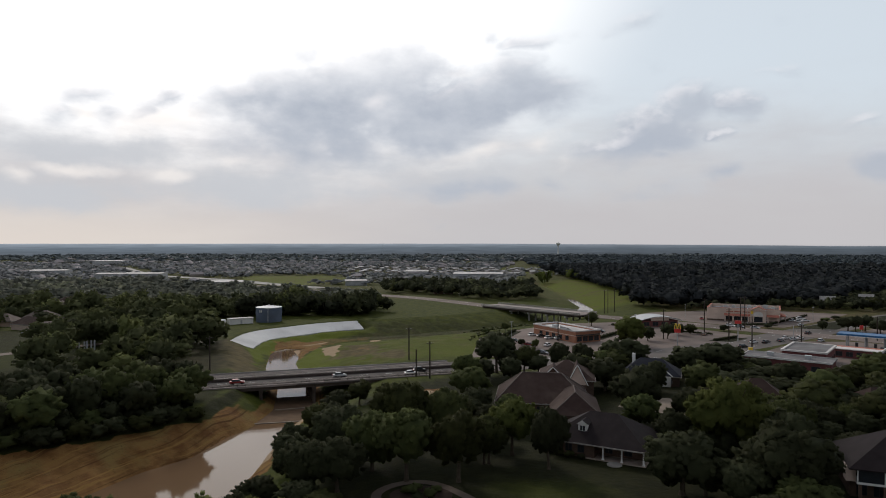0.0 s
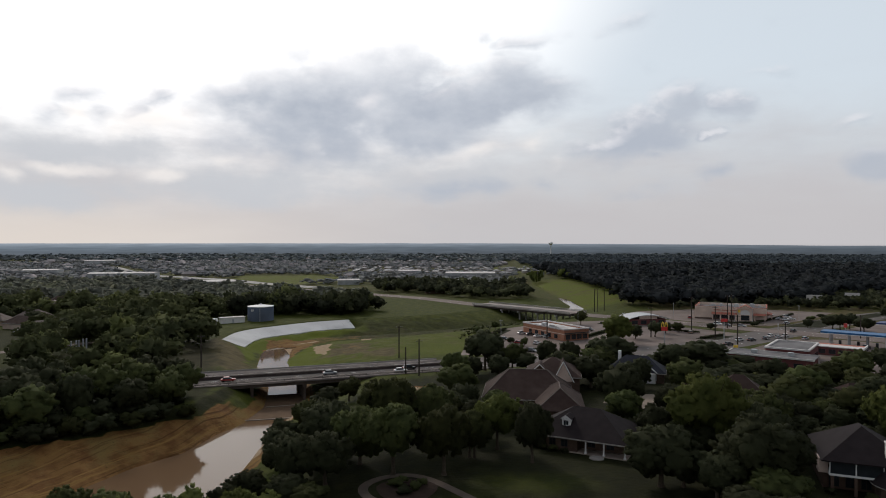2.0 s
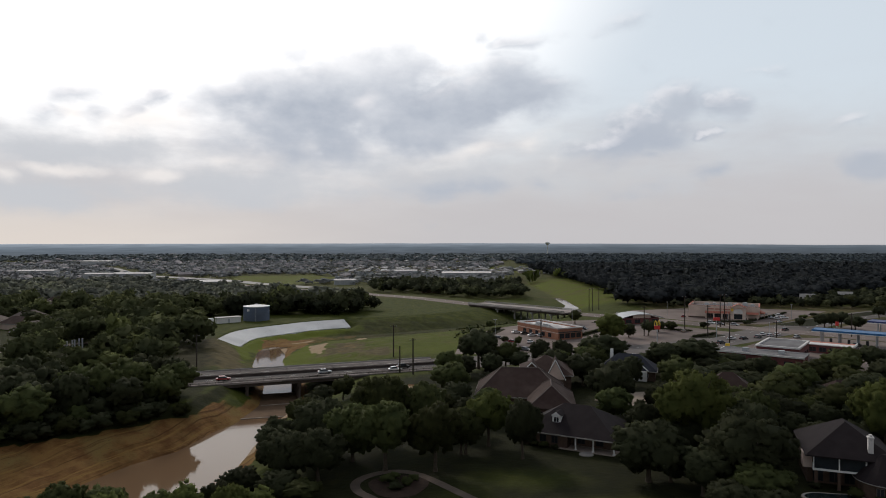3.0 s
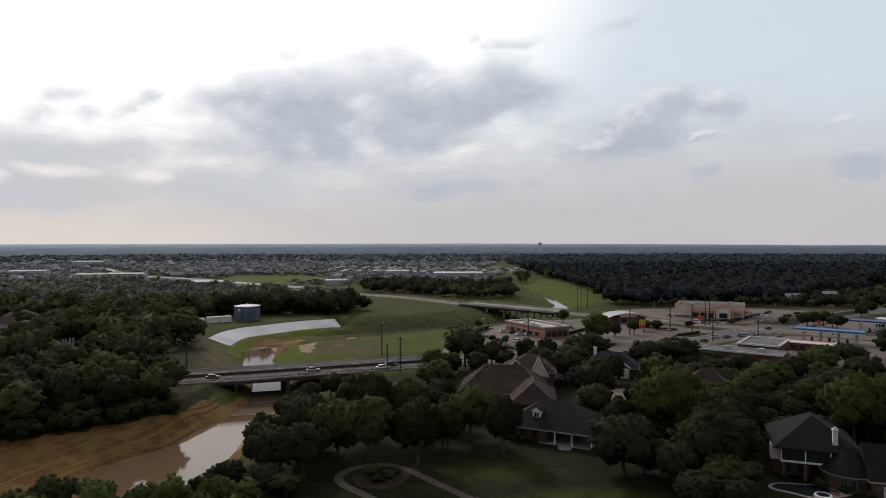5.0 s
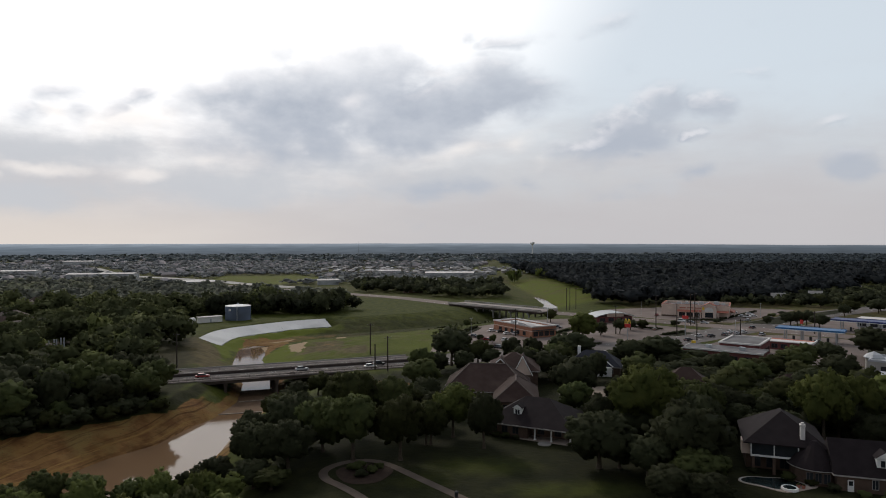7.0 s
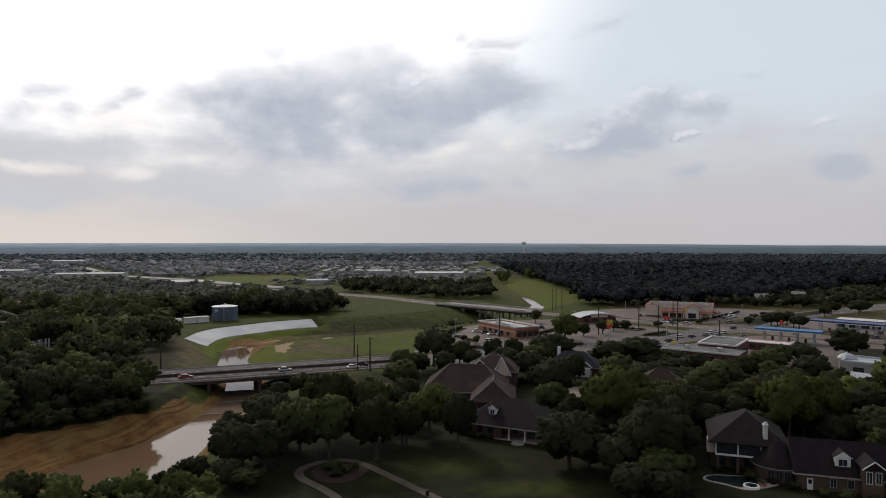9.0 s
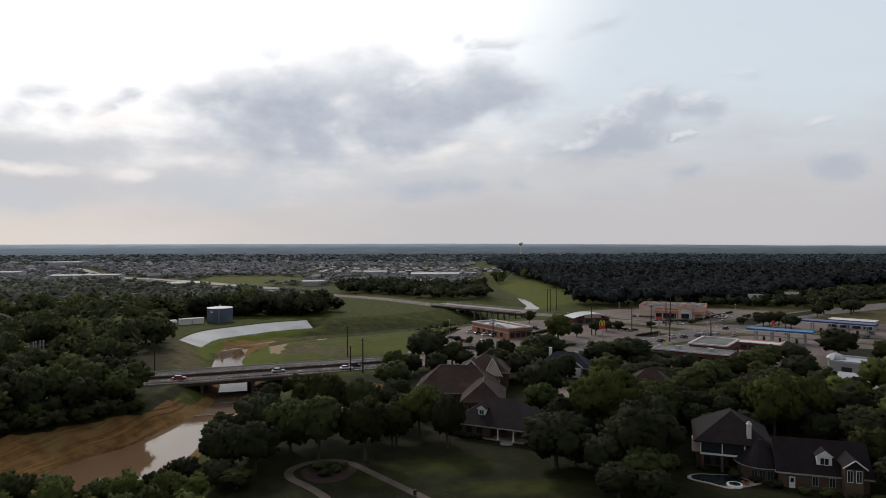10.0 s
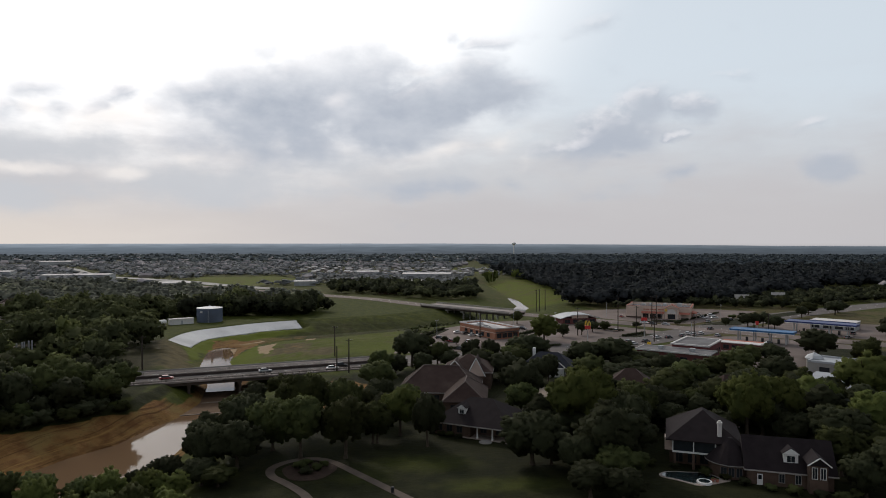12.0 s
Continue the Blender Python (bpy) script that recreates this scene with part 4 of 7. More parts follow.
def hip_roof(bm, x0, y0, x1, y1, z0, rise, over=0.6, gable=(False, False), thick=0.2, hip=0.95):
    """Hip roof over a rectangle with its ridge along the longer side; gable: upright ends at the low and high end."""
    x0, y0, x1, y1 = x0 - over, y0 - over, x1 + over, y1 + over
    along = (x1 - x0) >= (y1 - y0)
    half = (y1 - y0) / 2 if along else (x1 - x0) / 2
    a = 0.0 if gable[0] else half * hip
    b = 0.0 if gable[1] else half * hip
    if along:
        r0, r1 = (x0 + a, (y0 + y1) / 2), (x1 - b, (y0 + y1) / 2)
        corner = [(x0, y0), (x1, y0), (x1, y1), (x0, y1)]
    else:
        r0, r1 = ((x0 + x1) / 2, y0 + a), ((x0 + x1) / 2, y1 - b)
        corner = [(x1, y0), (x1, y1), (x0, y1), (x0, y0)]
    e = [bm.verts.new((*c, z0)) for c in corner]
    lo = [bm.verts.new((*c, z0 - thick)) for c in corner]
    p, q = bm.verts.new((*r0, z0 + rise)), bm.verts.new((*r1, z0 + rise))
    bm.faces.new((e[0], e[1], q, p))
    bm.faces.new((e[1], e[2], q))
    bm.faces.new((e[2], e[3], p, q))
    bm.faces.new((e[3], e[0], p))
    bm.faces.new(lo[::-1])
    for i in range(4):
        j = (i + 1) % 4
        bm.faces.new((e[j], e[i], lo[i], lo[j]))
    return [(e[0].co.copy(), p.co.copy()), (e[3].co.copy(), p.co.copy()), (e[1].co.copy(), q.co.copy()), (e[2].co.copy(), q.co.copy()), (p.co.copy(), q.co.copy())]


def roof_part(parent, mat, *args, cap=None, **kw):
    bm = bmesh.new()
    hips = hip_roof(bm, *args, **kw)
    r = part("roof", bm, mat, parent)
    if cap:
        for a, b in hips:
            bm = bmesh.new()
            limb(bm, a + Vector((0, 0, 0.02)), b + Vector((0, 0, 0.02)), 0.16, 0.16, 6)
            part("ridge_cap", bm, cap, r)
    return r


def gutter(parent, x0, y0, x1, y1, z, over=0.6):
    x0, y0, x1, y1 = x0 - over, y0 - over, x1 + over, y1 + over
    part("fascia", boxes((x0 - 0.06, y0 - 0.06, z - 0.28, x1 + 0.06, y0, z - 0.02), (x0 - 0.06, y1, z - 0.28, x1 + 0.06, y1 + 0.06, z - 0.02), (x0 - 0.06, y0, z - 0.28, x0, y1, z - 0.02), (x1, y0, z - 0.28, x1 + 0.06, y1, z - 0.02)), FASCIA, parent)


def dormer(parent, x, y, z, w, h, roof_mat, depth=3.0, wall=None):
    """A gabled dormer that looks to -y."""
    d = part("dormer", boxes((x - w / 2, y, z, x + w / 2, y + depth, z + h)), wall or WHITE, parent)
    bm = bmesh.new()
    v = [bm.verts.new(c) for c in ((x - w / 2 - 0.3, y - 0.3, z + h), (x + w / 2 + 0.3, y - 0.3, z + h), (x, y - 0.3, z + h + w * 0.45), (x - w / 2 - 0.3, y + depth, z + h), (x + w / 2 + 0.3, y + depth, z + h), (x, y + depth, z + h + w * 0.45))]
    for f in ((0, 2, 5, 3), (1, 4, 5, 2), (3, 5, 4), (0, 3, 4, 1)):
        bm.faces.new([v[i] for i in f])
    part("dormer_roof", bm, roof_mat, d)
    bm = bmesh.new()
    bm.faces.new([bm.verts.new(c) for c in ((x - w / 2 - 0.3, y - 0.28, z + h), (x + w / 2 + 0.3, y - 0.28, z + h), (x, y - 0.28, z + h + w * 0.45))])
    part("gable", bm, wall or WHITE, d)
    window(d, x, y - 0.04, z + h * 0.5, w * 0.55, h * 0.62, "s")
    return d


# large hip-roofed house by the river
h1 = thing("house", "large brick house with a brown hipped shingle roof", "house", 26.5, 178, 0, -8)
part("wall", boxes((-12, -9, 0, 11, 9, 3.6)), BRICK_TAN, h1)
roof_part(h1, ROOF_BROWN, -12, -9, 11, 9, 3.6, 6.0, cap=HIP_CAP, hip=0.72)
gutter(h1, -12, -9, 11, 9, 3.6)
part("wing_wall", boxes((2, -20, 0, 13, -9.05, 3.6)), BRICK_TAN, h1)
roof_part(h1, ROOF_BROWN, 2, -20, 13, -2, 3.62, 4.4, cap=HIP_CAP)
for x in (-9, -5, -1):
    window(h1, x, -9.0, 1.9, 1.4, 1.6, "s", RAIL)
for x in (4.5, 8, 11):
    window(h1, x, -20.0, 1.9, 1.3, 1.6, "s", RAIL)

# house with white-edged gables behind it
h1b = thing("house", "brick house with steep white-edged gables and an arched window", "house", 36.5, 196, 0, -10)
part("wall", boxes((-8, -7, 0, 7, 8, 5.4)), BRICK_TAN, h1b)
roof_part(h1b, ROOF_BROWN, -8, -7, 7, 8, 5.4, 4.4)
gutter(h1b, -8, -7, 7, 8, 5.4)
for cx_, half, eave, apex, front, face in ((-4.4, 3.6, 5.5, 8.9, -7.7, BRICK_TAN), (2.4, 2.9, 4.3, 10.0, -8.4, STUCCO)):
    part("gable_wall", boxes((cx_ - half + 0.3, front + 0.1, 0, cx_ + half - 0.3, -7.02, eave)), BRICK_TAN, h1b)
    bm = bmesh.new()
    tri = [bm.verts.new(p) for p in ((cx_ - half + 0.3, front + 0.1, eave), (cx_ + half - 0.3, front + 0.1, eave), (cx_, front + 0.1, apex - 0.5), (cx_ - half + 0.3, front + 0.4, eave), (cx_ + half - 0.3, front + 0.4, eave), (cx_, front + 0.4, apex - 0.5))]
    for q in ((0, 1, 2), (5, 4, 3), (0, 3, 4, 1), (1, 4, 5, 2), (2, 5, 3, 0)):
        bm.faces.new([tri[i] for i in q])
    part("gable", bm, face, h1b)
    bm = bmesh.new()
    slope = [bm.verts.new(p) for p in ((cx_ - half, front - 0.2, eave), (cx_ + half, front - 0.2, eave), (cx_, front - 0.2, apex), (cx_ - half, 0, eave), (cx_ + half, 0, eave), (cx_, 0, apex))]
    for q in ((0, 2, 5, 3), (1, 4, 5, 2), (3, 5, 4)):
        bm.faces.new([slope[i] for i in q])
    part("gable_roof", bm, ROOF_BROWN, h1b)
    bm = bmesh.new()
    limb(bm, (cx_ - half - 0.1, front - 0.25, eave - 0.1), (cx_, front - 0.25, apex), 0.13, 0.13, 4)
    limb(bm, (cx_, front - 0.25, apex), (cx_ + half + 0.1, front - 0.25, eave - 0.1), 0.13, 0.13, 4)
    part("bargeboard", bm, WHITE, h1b, "white painted bargeboard")
bay = part("bay", boxes((0.2, -9.3, 0.4, 2.6, -8.32, 4.4)), WHITE, h1b, "white bay with an arched window")
bm = bmesh.new()
arch_top = [(1.4 + 0.75 * math.cos(math.pi * k / 10), 2.9 + 0.75 * math.sin(math.pi * k / 10)) for k in range(11)]
bm.faces.new([bm.verts.new((x, -9.33, z)) for x, z in [(0.65, 1.4), (2.15, 1.4)] + arch_top])
part("arched_pane", bm, GLASS_DARK, bay)

# porch house with one dormer
h2 = thing("house", "dark-roofed house with a columned porch and a white dormer", "house", 34.5, 141.5, 0, -28)
part("wall", boxes((-11, -2.5, 0, 9, 9, 3.1)), BRICK_TAN, h2)
roof_part(h2, ROOF_DARK, -11, -6, 9, 9, 3.15, 4.9)
gutter(h2, -11, -6, 9, 9, 3.15)
dormer(h2, -4.2, -3.6, 4.6, 1.9, 1.7, ROOF_DARK)
for x in (0.6, 4.4, 8.7):
    bm = bmesh.new()
    tube(bm, x, -5.6, 0.3, 2.9, 0.2, 0.16, 12)
    box(bm, x - 0.28, -5.88, 0.0, x + 0.28, -5.32, 0.3)
    box(bm, x - 0.26, -5.86, 2.75, x + 0.26, -5.34, 3.0)
    part("column", bm, WHITE, h2, "white porch column")
part("porch_floor", boxes((-4, -6.2, 0, 9.2, -2.52, 0.15)), STONE_DECK, h2)
part("porch_wall", boxes((-10.6, -5.6, 0, -1.2, -2.52, 3.0)), BRICK_TAN, h2)
for x in (-9.2, -6.6, -4.0):
    window(h2, x, -5.6, 1.7, 1.3, 1.4, "s", RAIL)
for x in (1, 5):
    window(h2, x, -2.5, 1.6, 1.5, 1.9, "s", RAIL)
bm = bmesh.new()
tube(bm, 3.4, -7.4, 0.0, 0.16, 1.5, 1.5, 20)
part("terrace_step", bm, CONCRETE, h2, "round pale stone step")

# chimney house with the balcony and pool
h3 = thing("house", "two-storey dark-roofed house with a white-framed balcony and tall chimney", "house", 79, 120, 0, -22)
part("wall", boxes((-6.4, -5, 0, 7, 7, 6.0)), BRICK_TAN, h3)
roof_part(h3, ROOF_DARK, -6.6, -8.3, 7, 7, 6.0, 4.9)
part("wing_wall", boxes((1.5, -8.2, 0, 8.5, -5.02, 2.9)), BRICK_TAN, h3)
bm = bmesh.new()
tube(bm, 5.0, -8.0, 0, 2.9, 4.0, 4.0, 12)
part("bay_wall", bm, BRICK_TAN, h3, "rounded brick bay")
bm = bmesh.new()
tube(bm, 5.0, -8.0, 2.95, 4.6, 4.7, 3.2, 18)
tube(bm, 5.0, -8.0, 4.6, 7.2, 3.2, 0.4, 18)
part("bay_roof", bm, ROOF_DARK, h3)
bm = bmesh.new()
tube(bm, 5.0, -8.0, 2.78, 2.95, 4.72, 4.72, 24)
part("eave", bm, CONCRETE, h3, "pale curved eave")
part("chimney", boxes((2.75, -7.5, 2.9, 3.55, -6.6, 9.6), (2.65, -7.6, 9.6, 3.65, -6.5, 9.85), (2.9, -7.3, 9.85, 3.4, -6.8, 10.2)), PALE_ROOF, h3, "tall pale rendered chimney")
balcony = part("balcony", boxes((-5.9, -8.4, 3.3, 2.4, -5.02, 3.65), (-5.9, -8.4, 5.75, 2.4, -8.25, 5.98)), WHITE, h3, "white balcony frame")
part("side_wall", boxes((-7.4, -7.4, 3.4, -5.92, -5.02, 5.95)), STUCCO, h3, "pale rendered side wall")
# flat dark panel fills the recessed balcony opening
part("screen", boxes((-5.7, -8.26, 3.66, 2.2, -8.22, 5.74)), GLASS_DARK, balcony, "flat dark panel behind the balcony posts")
for x in (-5.8, -1.8, 2.3):
    part("post", boxes((x - 0.1, -8.4, 3.66, x + 0.1, -8.27, 5.74)), WHITE, balcony)
for x in (-5.4, -1.8, 1.2):
    part("pier", boxes((x - 0.25, -8.3, 0, x + 0.25, -7.8, 3.29)), BRICK_TAN, h3)
for x in (-4.6, -2.0, 0.4):
    window(h3, x, -5.0, 1.4, 1.5, 1.9, "s", RAIL)
for x in (3.6, 5.0, 6.4):
    window(h3, x, -12.0, 1.5, 1.0, 1.7, "s", HIP_CAP)

pool = thing("swimming_pool", "dark curved swimming pool with a white-rimmed spa", "pool", 71.8, 109, 0, -10)
outline = [(4.4 * math.cos(a) * (1 + 0.25 * math.cos(2 * a + 0.7)), 2.9 * math.sin(a) * (1 + 0.18 * math.sin(3 * a))) for a in np.linspace(0, 2 * math.pi, 36, endpoint=False)]
part("deck", polygon_slab([(x * 1.25 + 0.8, y * 1.3 - 0.2) for x, y in outline], 0.07, 0.2), STONE_DECK, pool, "tan stone pool deck")
part("coping", polygon_slab([(x * 1.07, y * 1.09) for x, y in outline], 0.11, 0.1), CONCRETE, pool)
part("basin_water", polygon_slab(outline, 0.118, 0.05), POOL_WATER, pool, "dark still pool water")
bm = bmesh.new()
tube(bm, 1.9, -2.9, 0, 0.4, 1.5, 1.4, 24)
spa = part("spa", bm, WHITE, pool, "round white-rimmed spa")
bm = bmesh.new()
tube(bm, 1.9, -2.9, 0.39, 0.41, 1.05, 1.05, 24)
part("spa_water", bm, POOL_WATER, spa)
for dx, dy in ((4.6, -2.6), (5.3, -3.0)):
    pot = thing("plant_pot", "terracotta plant pot on the pool deck", "plant pot", 70.5 + dx, 109 + dy, 0.07, 0, "pots by the pool")
    bm = bmesh.new()
    tube(bm, 0, 0, 0, 0.55, 0.24, 0.36, 12)
    part("pot", bm, AWNING_RED, pot)
    part("plant", boxes((-0.2, -0.2, 0.55, 0.2, 0.2, 0.75)), LEAF, pot)

# house with two gabled dormers
h4 = thing("house", "dark-roofed brick house with white gabled dormers", "house", 90.6, 105.5, 0, -20)
part("wall", boxes((-8.6, -3.5, 0, 6.2, 6, 3.0)), BRICK_TAN, h4)
roof_part(h4, ROOF_DARK, -8.6, -3.5, 6.2, 6, 3.0, 5.2, gable=(True, True))
gutter(h4, -8.6, -3.5, 6.2, 6, 3.0)
dormer(h4, -0.9, -2.6, 4.2, 2.5, 1.9, ROOF_DARK)
entry = part("door", boxes((-6.9, -3.6, 0, -5.9, -3.52, 2.1)), WHITE, h4, "white half-glazed door")
part("pane", boxes((-6.7, -3.64, 1.1, -6.1, -3.6, 1.9)), GLASS_DARK, entry)
for x in (-2.6, 0.2):
    window(h4, x, -3.5, 1.6, 0.9, 1.6, "s", CONCRETE)
part("wing_wall", boxes((1.6, -6, 0, 4.6, -3.52, 5.4)), BRICK_TAN, h4)
bm = bmesh.new()
v = [bm.verts.new(c) for c in ((1.2, -6.5, 5.4), (5.0, -6.5, 5.4), (3.1, -6.5, 6.9), (1.2, 1, 5.4), (5.0, 1, 5.4), (3.1, 1, 6.9))]
for f in ((0, 2, 5, 3), (1, 4, 5, 2), (3, 5, 4), (0, 1, 2), (0, 3, 4, 1)):
    bm.faces.new([v[i] for i in f])
part("gable_roof", bm, ROOF_DARK, h4)
bm = bmesh.new()
limb(bm, (1.1, -6.55, 5.35), (3.1, -6.55, 6.9), 0.12, 0.12, 4)
limb(bm, (3.1, -6.55, 6.9), (5.1, -6.55, 5.35), 0.12, 0.12, 4)
part("bargeboard", bm, WHITE, h4)
for x in (2.4, 3.8):
    window(h4, x, -6.0, 3.9, 0.8, 2.0, "s")


def small_house(x, y, turn, w, d, eave, rise, roof_mat, wall_mat, label, gable=(False, False), wins=3):
    ob = thing("house", label, "house", x, y, 0, turn)
    part("wall", boxes((-w / 2, -d / 2, 0, w / 2, d / 2, eave)), wall_mat, ob)
    roof_part(ob, roof_mat, -w / 2, -d / 2, w / 2, d / 2, eave, rise, gable=gable)
    gutter(ob, -w / 2, -d / 2, w / 2, d / 2, eave)
    for k in range(wins):
        window(ob, -w / 2 + (k + 0.5) * w / wins, -d / 2, eave * 0.5, 1.2, 1.4, "s")
    return ob


h5 = small_house(66, 212, -20, 17, 11, 3.2, 4.4, ROOF_SLATE, BRICK_TAN, "brick house with a blue-grey slate roof and white gable")
bm = bmesh.new()
limb(bm, (0.5, -6.6, 3.3), (3.5, -6.6, 5.8), 0.18, 0.18, 4)
limb(bm, (3.5, -6.6, 5.8), (6.5, -6.6, 3.3), 0.18, 0.18, 4)
part("bargeboard", bm, WHITE, h5)
part("porch_wall", boxes((1, -6.5, 0, 6, -5.52, 3.1)), WHITE, h5)
part("chimney", boxes((-6, 1, 5, -5, 2, 8.6)), WHITE, h5)
small_house(84, 179, -20, 13, 11, 3.4, 4.6, ROOF_BROWN, BRICK_TAN, "brick house with a plum-brown hipped roof")
small_house(112, 172, 10, 15, 11, 3.0, 4.2, ROOF_BROWN, BRICK, "brick house half hidden by garden trees")
small_house(-2.5, 572, 10, 16, 10, 3.2, 3.5, ROOF_BROWN, BRICK_TAN, "tan house beyond the far road")
for k, (x, y) in enumerate(((-228, 370), (-200, 352), (-266, 462), (-192, 318), (-232, 410), (-236, 332), (-252, 430), (-280, 520), (-214, 338), (-238, 352))):
    small_house(x, y, 20 * k, 15, 10, 3.0, 3.6, (ROOF_PALE, ROOF_BROWN)[k % 3 == 2], STUCCO, "grey-brown-roofed house among the trees")

# fast-food restaurant of orange brick
bx = math.degrees(math.atan2(290.8 - 319.2, 57.8 - 43.2))
rest = thing("restaurant", "orange brick restaurant with a pale curved roof screen", "restaurant", 56.5, 309.5, 0, bx)
part("wall", boxes((-16, -7, 0, 16, 7, 4.3)), BRICK_ORANGE, rest)
part("band", boxes((-16.06, -7.06, 2.9, 16.06, 7.06, 3.25)), STUCCO, rest, "pale string course")
part("parapet", boxes((-16.1, -7.1, 4.3, 16.1, -6.7, 5.3), (-16.1, 6.7, 4.3, 16.1, 7.1, 5.3), (-16.1, -6.7, 4.3, -15.7, 6.7, 5.3), (15.7, -6.7, 4.3, 16.1, 6.7, 5.3)), BRICK_ORANGE, rest)
part("coping", boxes((-16.2, -7.3, 4.9, 16.2, -6.6, 5.42), (-16.2, 6.6, 4.9, 16.2, 7.3, 5.42), (-16.3, -6.6, 4.9, -15.6, 6.6, 5.42), (15.6, -6.6, 4.9, 16.3, 6.6, 5.42)), PALE_ROOF, rest)
part("roof", boxes((-15.7, -6.7, 4.3, 15.7, 6.7, 4.4)), PALE_ROOF, rest)
bm = bmesh.new()
prev = None
for k, a in enumerate(np.linspace(0, math.pi, 12)):
    row = [bm.verts.new((-2 + 17 * k / 11, -7.35, 5.3 + 1.5 * math.sin(a) * (0.5 + 0.5 * k / 11))), bm.verts.new((-2 + 17 * k / 11, -3.5, 5.3 + 1.5 * math.sin(a) * (0.5 + 0.5 * k / 11)))]
    if prev:
        bm.faces.new((prev[0], row[0], row[1], prev[1]))
    prev = row
part("roof_screen", bm, PALE_ROOF, rest, "pale curved sheet screen")
for x in (-8, -2, 3):
    part("roof_unit", boxes((x, -2, 4.4, x + 2.2, 0.4, 5.6)), METAL_GREY, rest)
for x in (-10, -5, 0, 5, 10):
    window(rest, x, -7.0, 1.6, 2.2, 1.7, "s", DARK_STEEL)
for y in (-4.8, -1.6, 1.6, 4.8):
    window(rest, 16.0, y, 1.7, 2.4, 2.0, "e", DARK_STEEL)
part("awning", boxes((16.1, -6.8, 3.3, 17.2, 6.8, 3.6)), DARK_STEEL, rest)

# shop with an arched metal roof
arch = thing("shop", "low brick shop with an arched grey metal roof", "shop", 113, 356, 0, 8)
part("wall", boxes((-10, -6, 0, 10, 6, 3.2)), BRICK_DARK, arch)
bm = bmesh.new()
rows = []
for k in range(13):
    x = -12 + 2 * k
    z = 3.3 + 2.2 * (1 - (x / 12) ** 2)
    rows.append([bm.verts.new((x, -7.2, z)), bm.verts.new((x, 7.2, z)), bm.verts.new((x, 7.2, z - 0.3)), bm.verts.new((x, -7.2, z - 0.3))])
for r, s in zip(rows, rows[1:]):
    for i in range(4):
        j = (i + 1) % 4
        bm.faces.new((r[i], s[i], s[j], r[j]))
bm.faces.new(rows[0])
bm.faces.new(rows[-1][::-1])
part("roof", bm, METAL_GREY, arch, "arched grey metal roof")
part("gable_wall", boxes((-5, -6.2, 3.2, 5, -5.9, 4.8)), STUCCO, arch)
for x in (-7.5, -2.5, 2.5, 7.5):
    window(arch, x, -6.0, 1.5, 3, 1.8, "s", DARK_STEEL)

# cream drugstore with terracotta awnings
drug = thing("drugstore", "cream stucco drugstore with terracotta awnings and corner tower", "store", 185.1, 364.9, 0, -27)
drug.scale = (1.14, 1.0, 0.87)
part("wall", boxes((-33, 0, 0, 0, 27, 6.6)), STUCCO, drug)
part("roof", boxes((-32.5, 0.5, 6.6, -0.5, 26.5, 6.7)), FLAT_ROOF, drug)
part("parapet", boxes((-33.1, -0.1, 6.6, 0.1, 0.4, 8.4), (-33.1, 26.6, 6.6, 0.1, 27.1, 8.4), (-33.1, 0.4, 6.6, -32.6, 26.6, 8.4), (-0.4, 0.4, 6.6, 0.1, 26.6, 8.4)), STUCCO, drug)
part("coping", boxes((-33.2, -0.2, 8.4, 0.2, 0.5, 8.55), (-33.2, 0.5, 8.4, -32.5, 26.5, 8.55), (-0.5, 0.5, 8.4, 0.2, 26.5, 8.55)), AWNING_RED, drug)
part("plinth", boxes((-33.12, -0.14, 0, -13.05, -0.02, 0.9), (-5.95, -0.14, 0, 0.0, -0.02, 0.9), (0.02, 4.1, 0, 0.14, 27.1, 0.9)), BRICK_TAN, drug)
tower = part("tower", boxes((-13, -2.4, 0, -6, 4, 7.6)), STUCCO, drug)
bm = bmesh.new()
front = [bm.verts.new(p) for p in ((-13.4, -2.9, 7.6), (-5.6, -2.9, 7.6), (-9.5, -2.9, 10.2), (-13.4, 4.4, 7.6), (-5.6, 4.4, 7.6), (-9.5, 4.4, 10.2))]
for q in ((0, 2, 5, 3), (1, 4, 5, 2), (3, 5, 4), (0, 3, 4, 1)):
    bm.faces.new([front[i] for i in q])
part("tower_roof", bm, AWNING_RED, tower, "terracotta gabled roof")
bm = bmesh.new()
bm.faces.new([bm.verts.new(p) for p in ((-13.1, -2.5, 7.62), (-5.9, -2.5, 7.62), (-9.5, -2.5, 10.0))])
part("tower_gable", bm, STUCCO, tower)
bm = bmesh.new()
arch_rim = [(-9.5 + 2.1 * math.cos(math.pi * k / 12), 5.0 + 2.1 * math.sin(math.pi * k / 12)) for k in range(13)]
bm.faces.new([bm.verts.new((x, -2.45, z)) for x, z in [(-11.6, 3.9), (-7.4, 3.9)] + arch_rim])
part("arch_panel", bm, PALE_ROOF, tower, "pale arched panel over the entrance")
part("sign_panel", boxes((-12.8, -2.5, 5.4, -11.7, -2.42, 7.2)), YELLOW, tower, "plain yellow sign panel")
part("tower_glass", boxes((-11.4, -2.46, 0.3, -7.6, -2.36, 3.6)), GLASS_DARK, tower)
part("side_glass", boxes((-6.05, -1.6, 0.3, -5.95, 2.0, 3.6)), GLASS_DARK, tower)


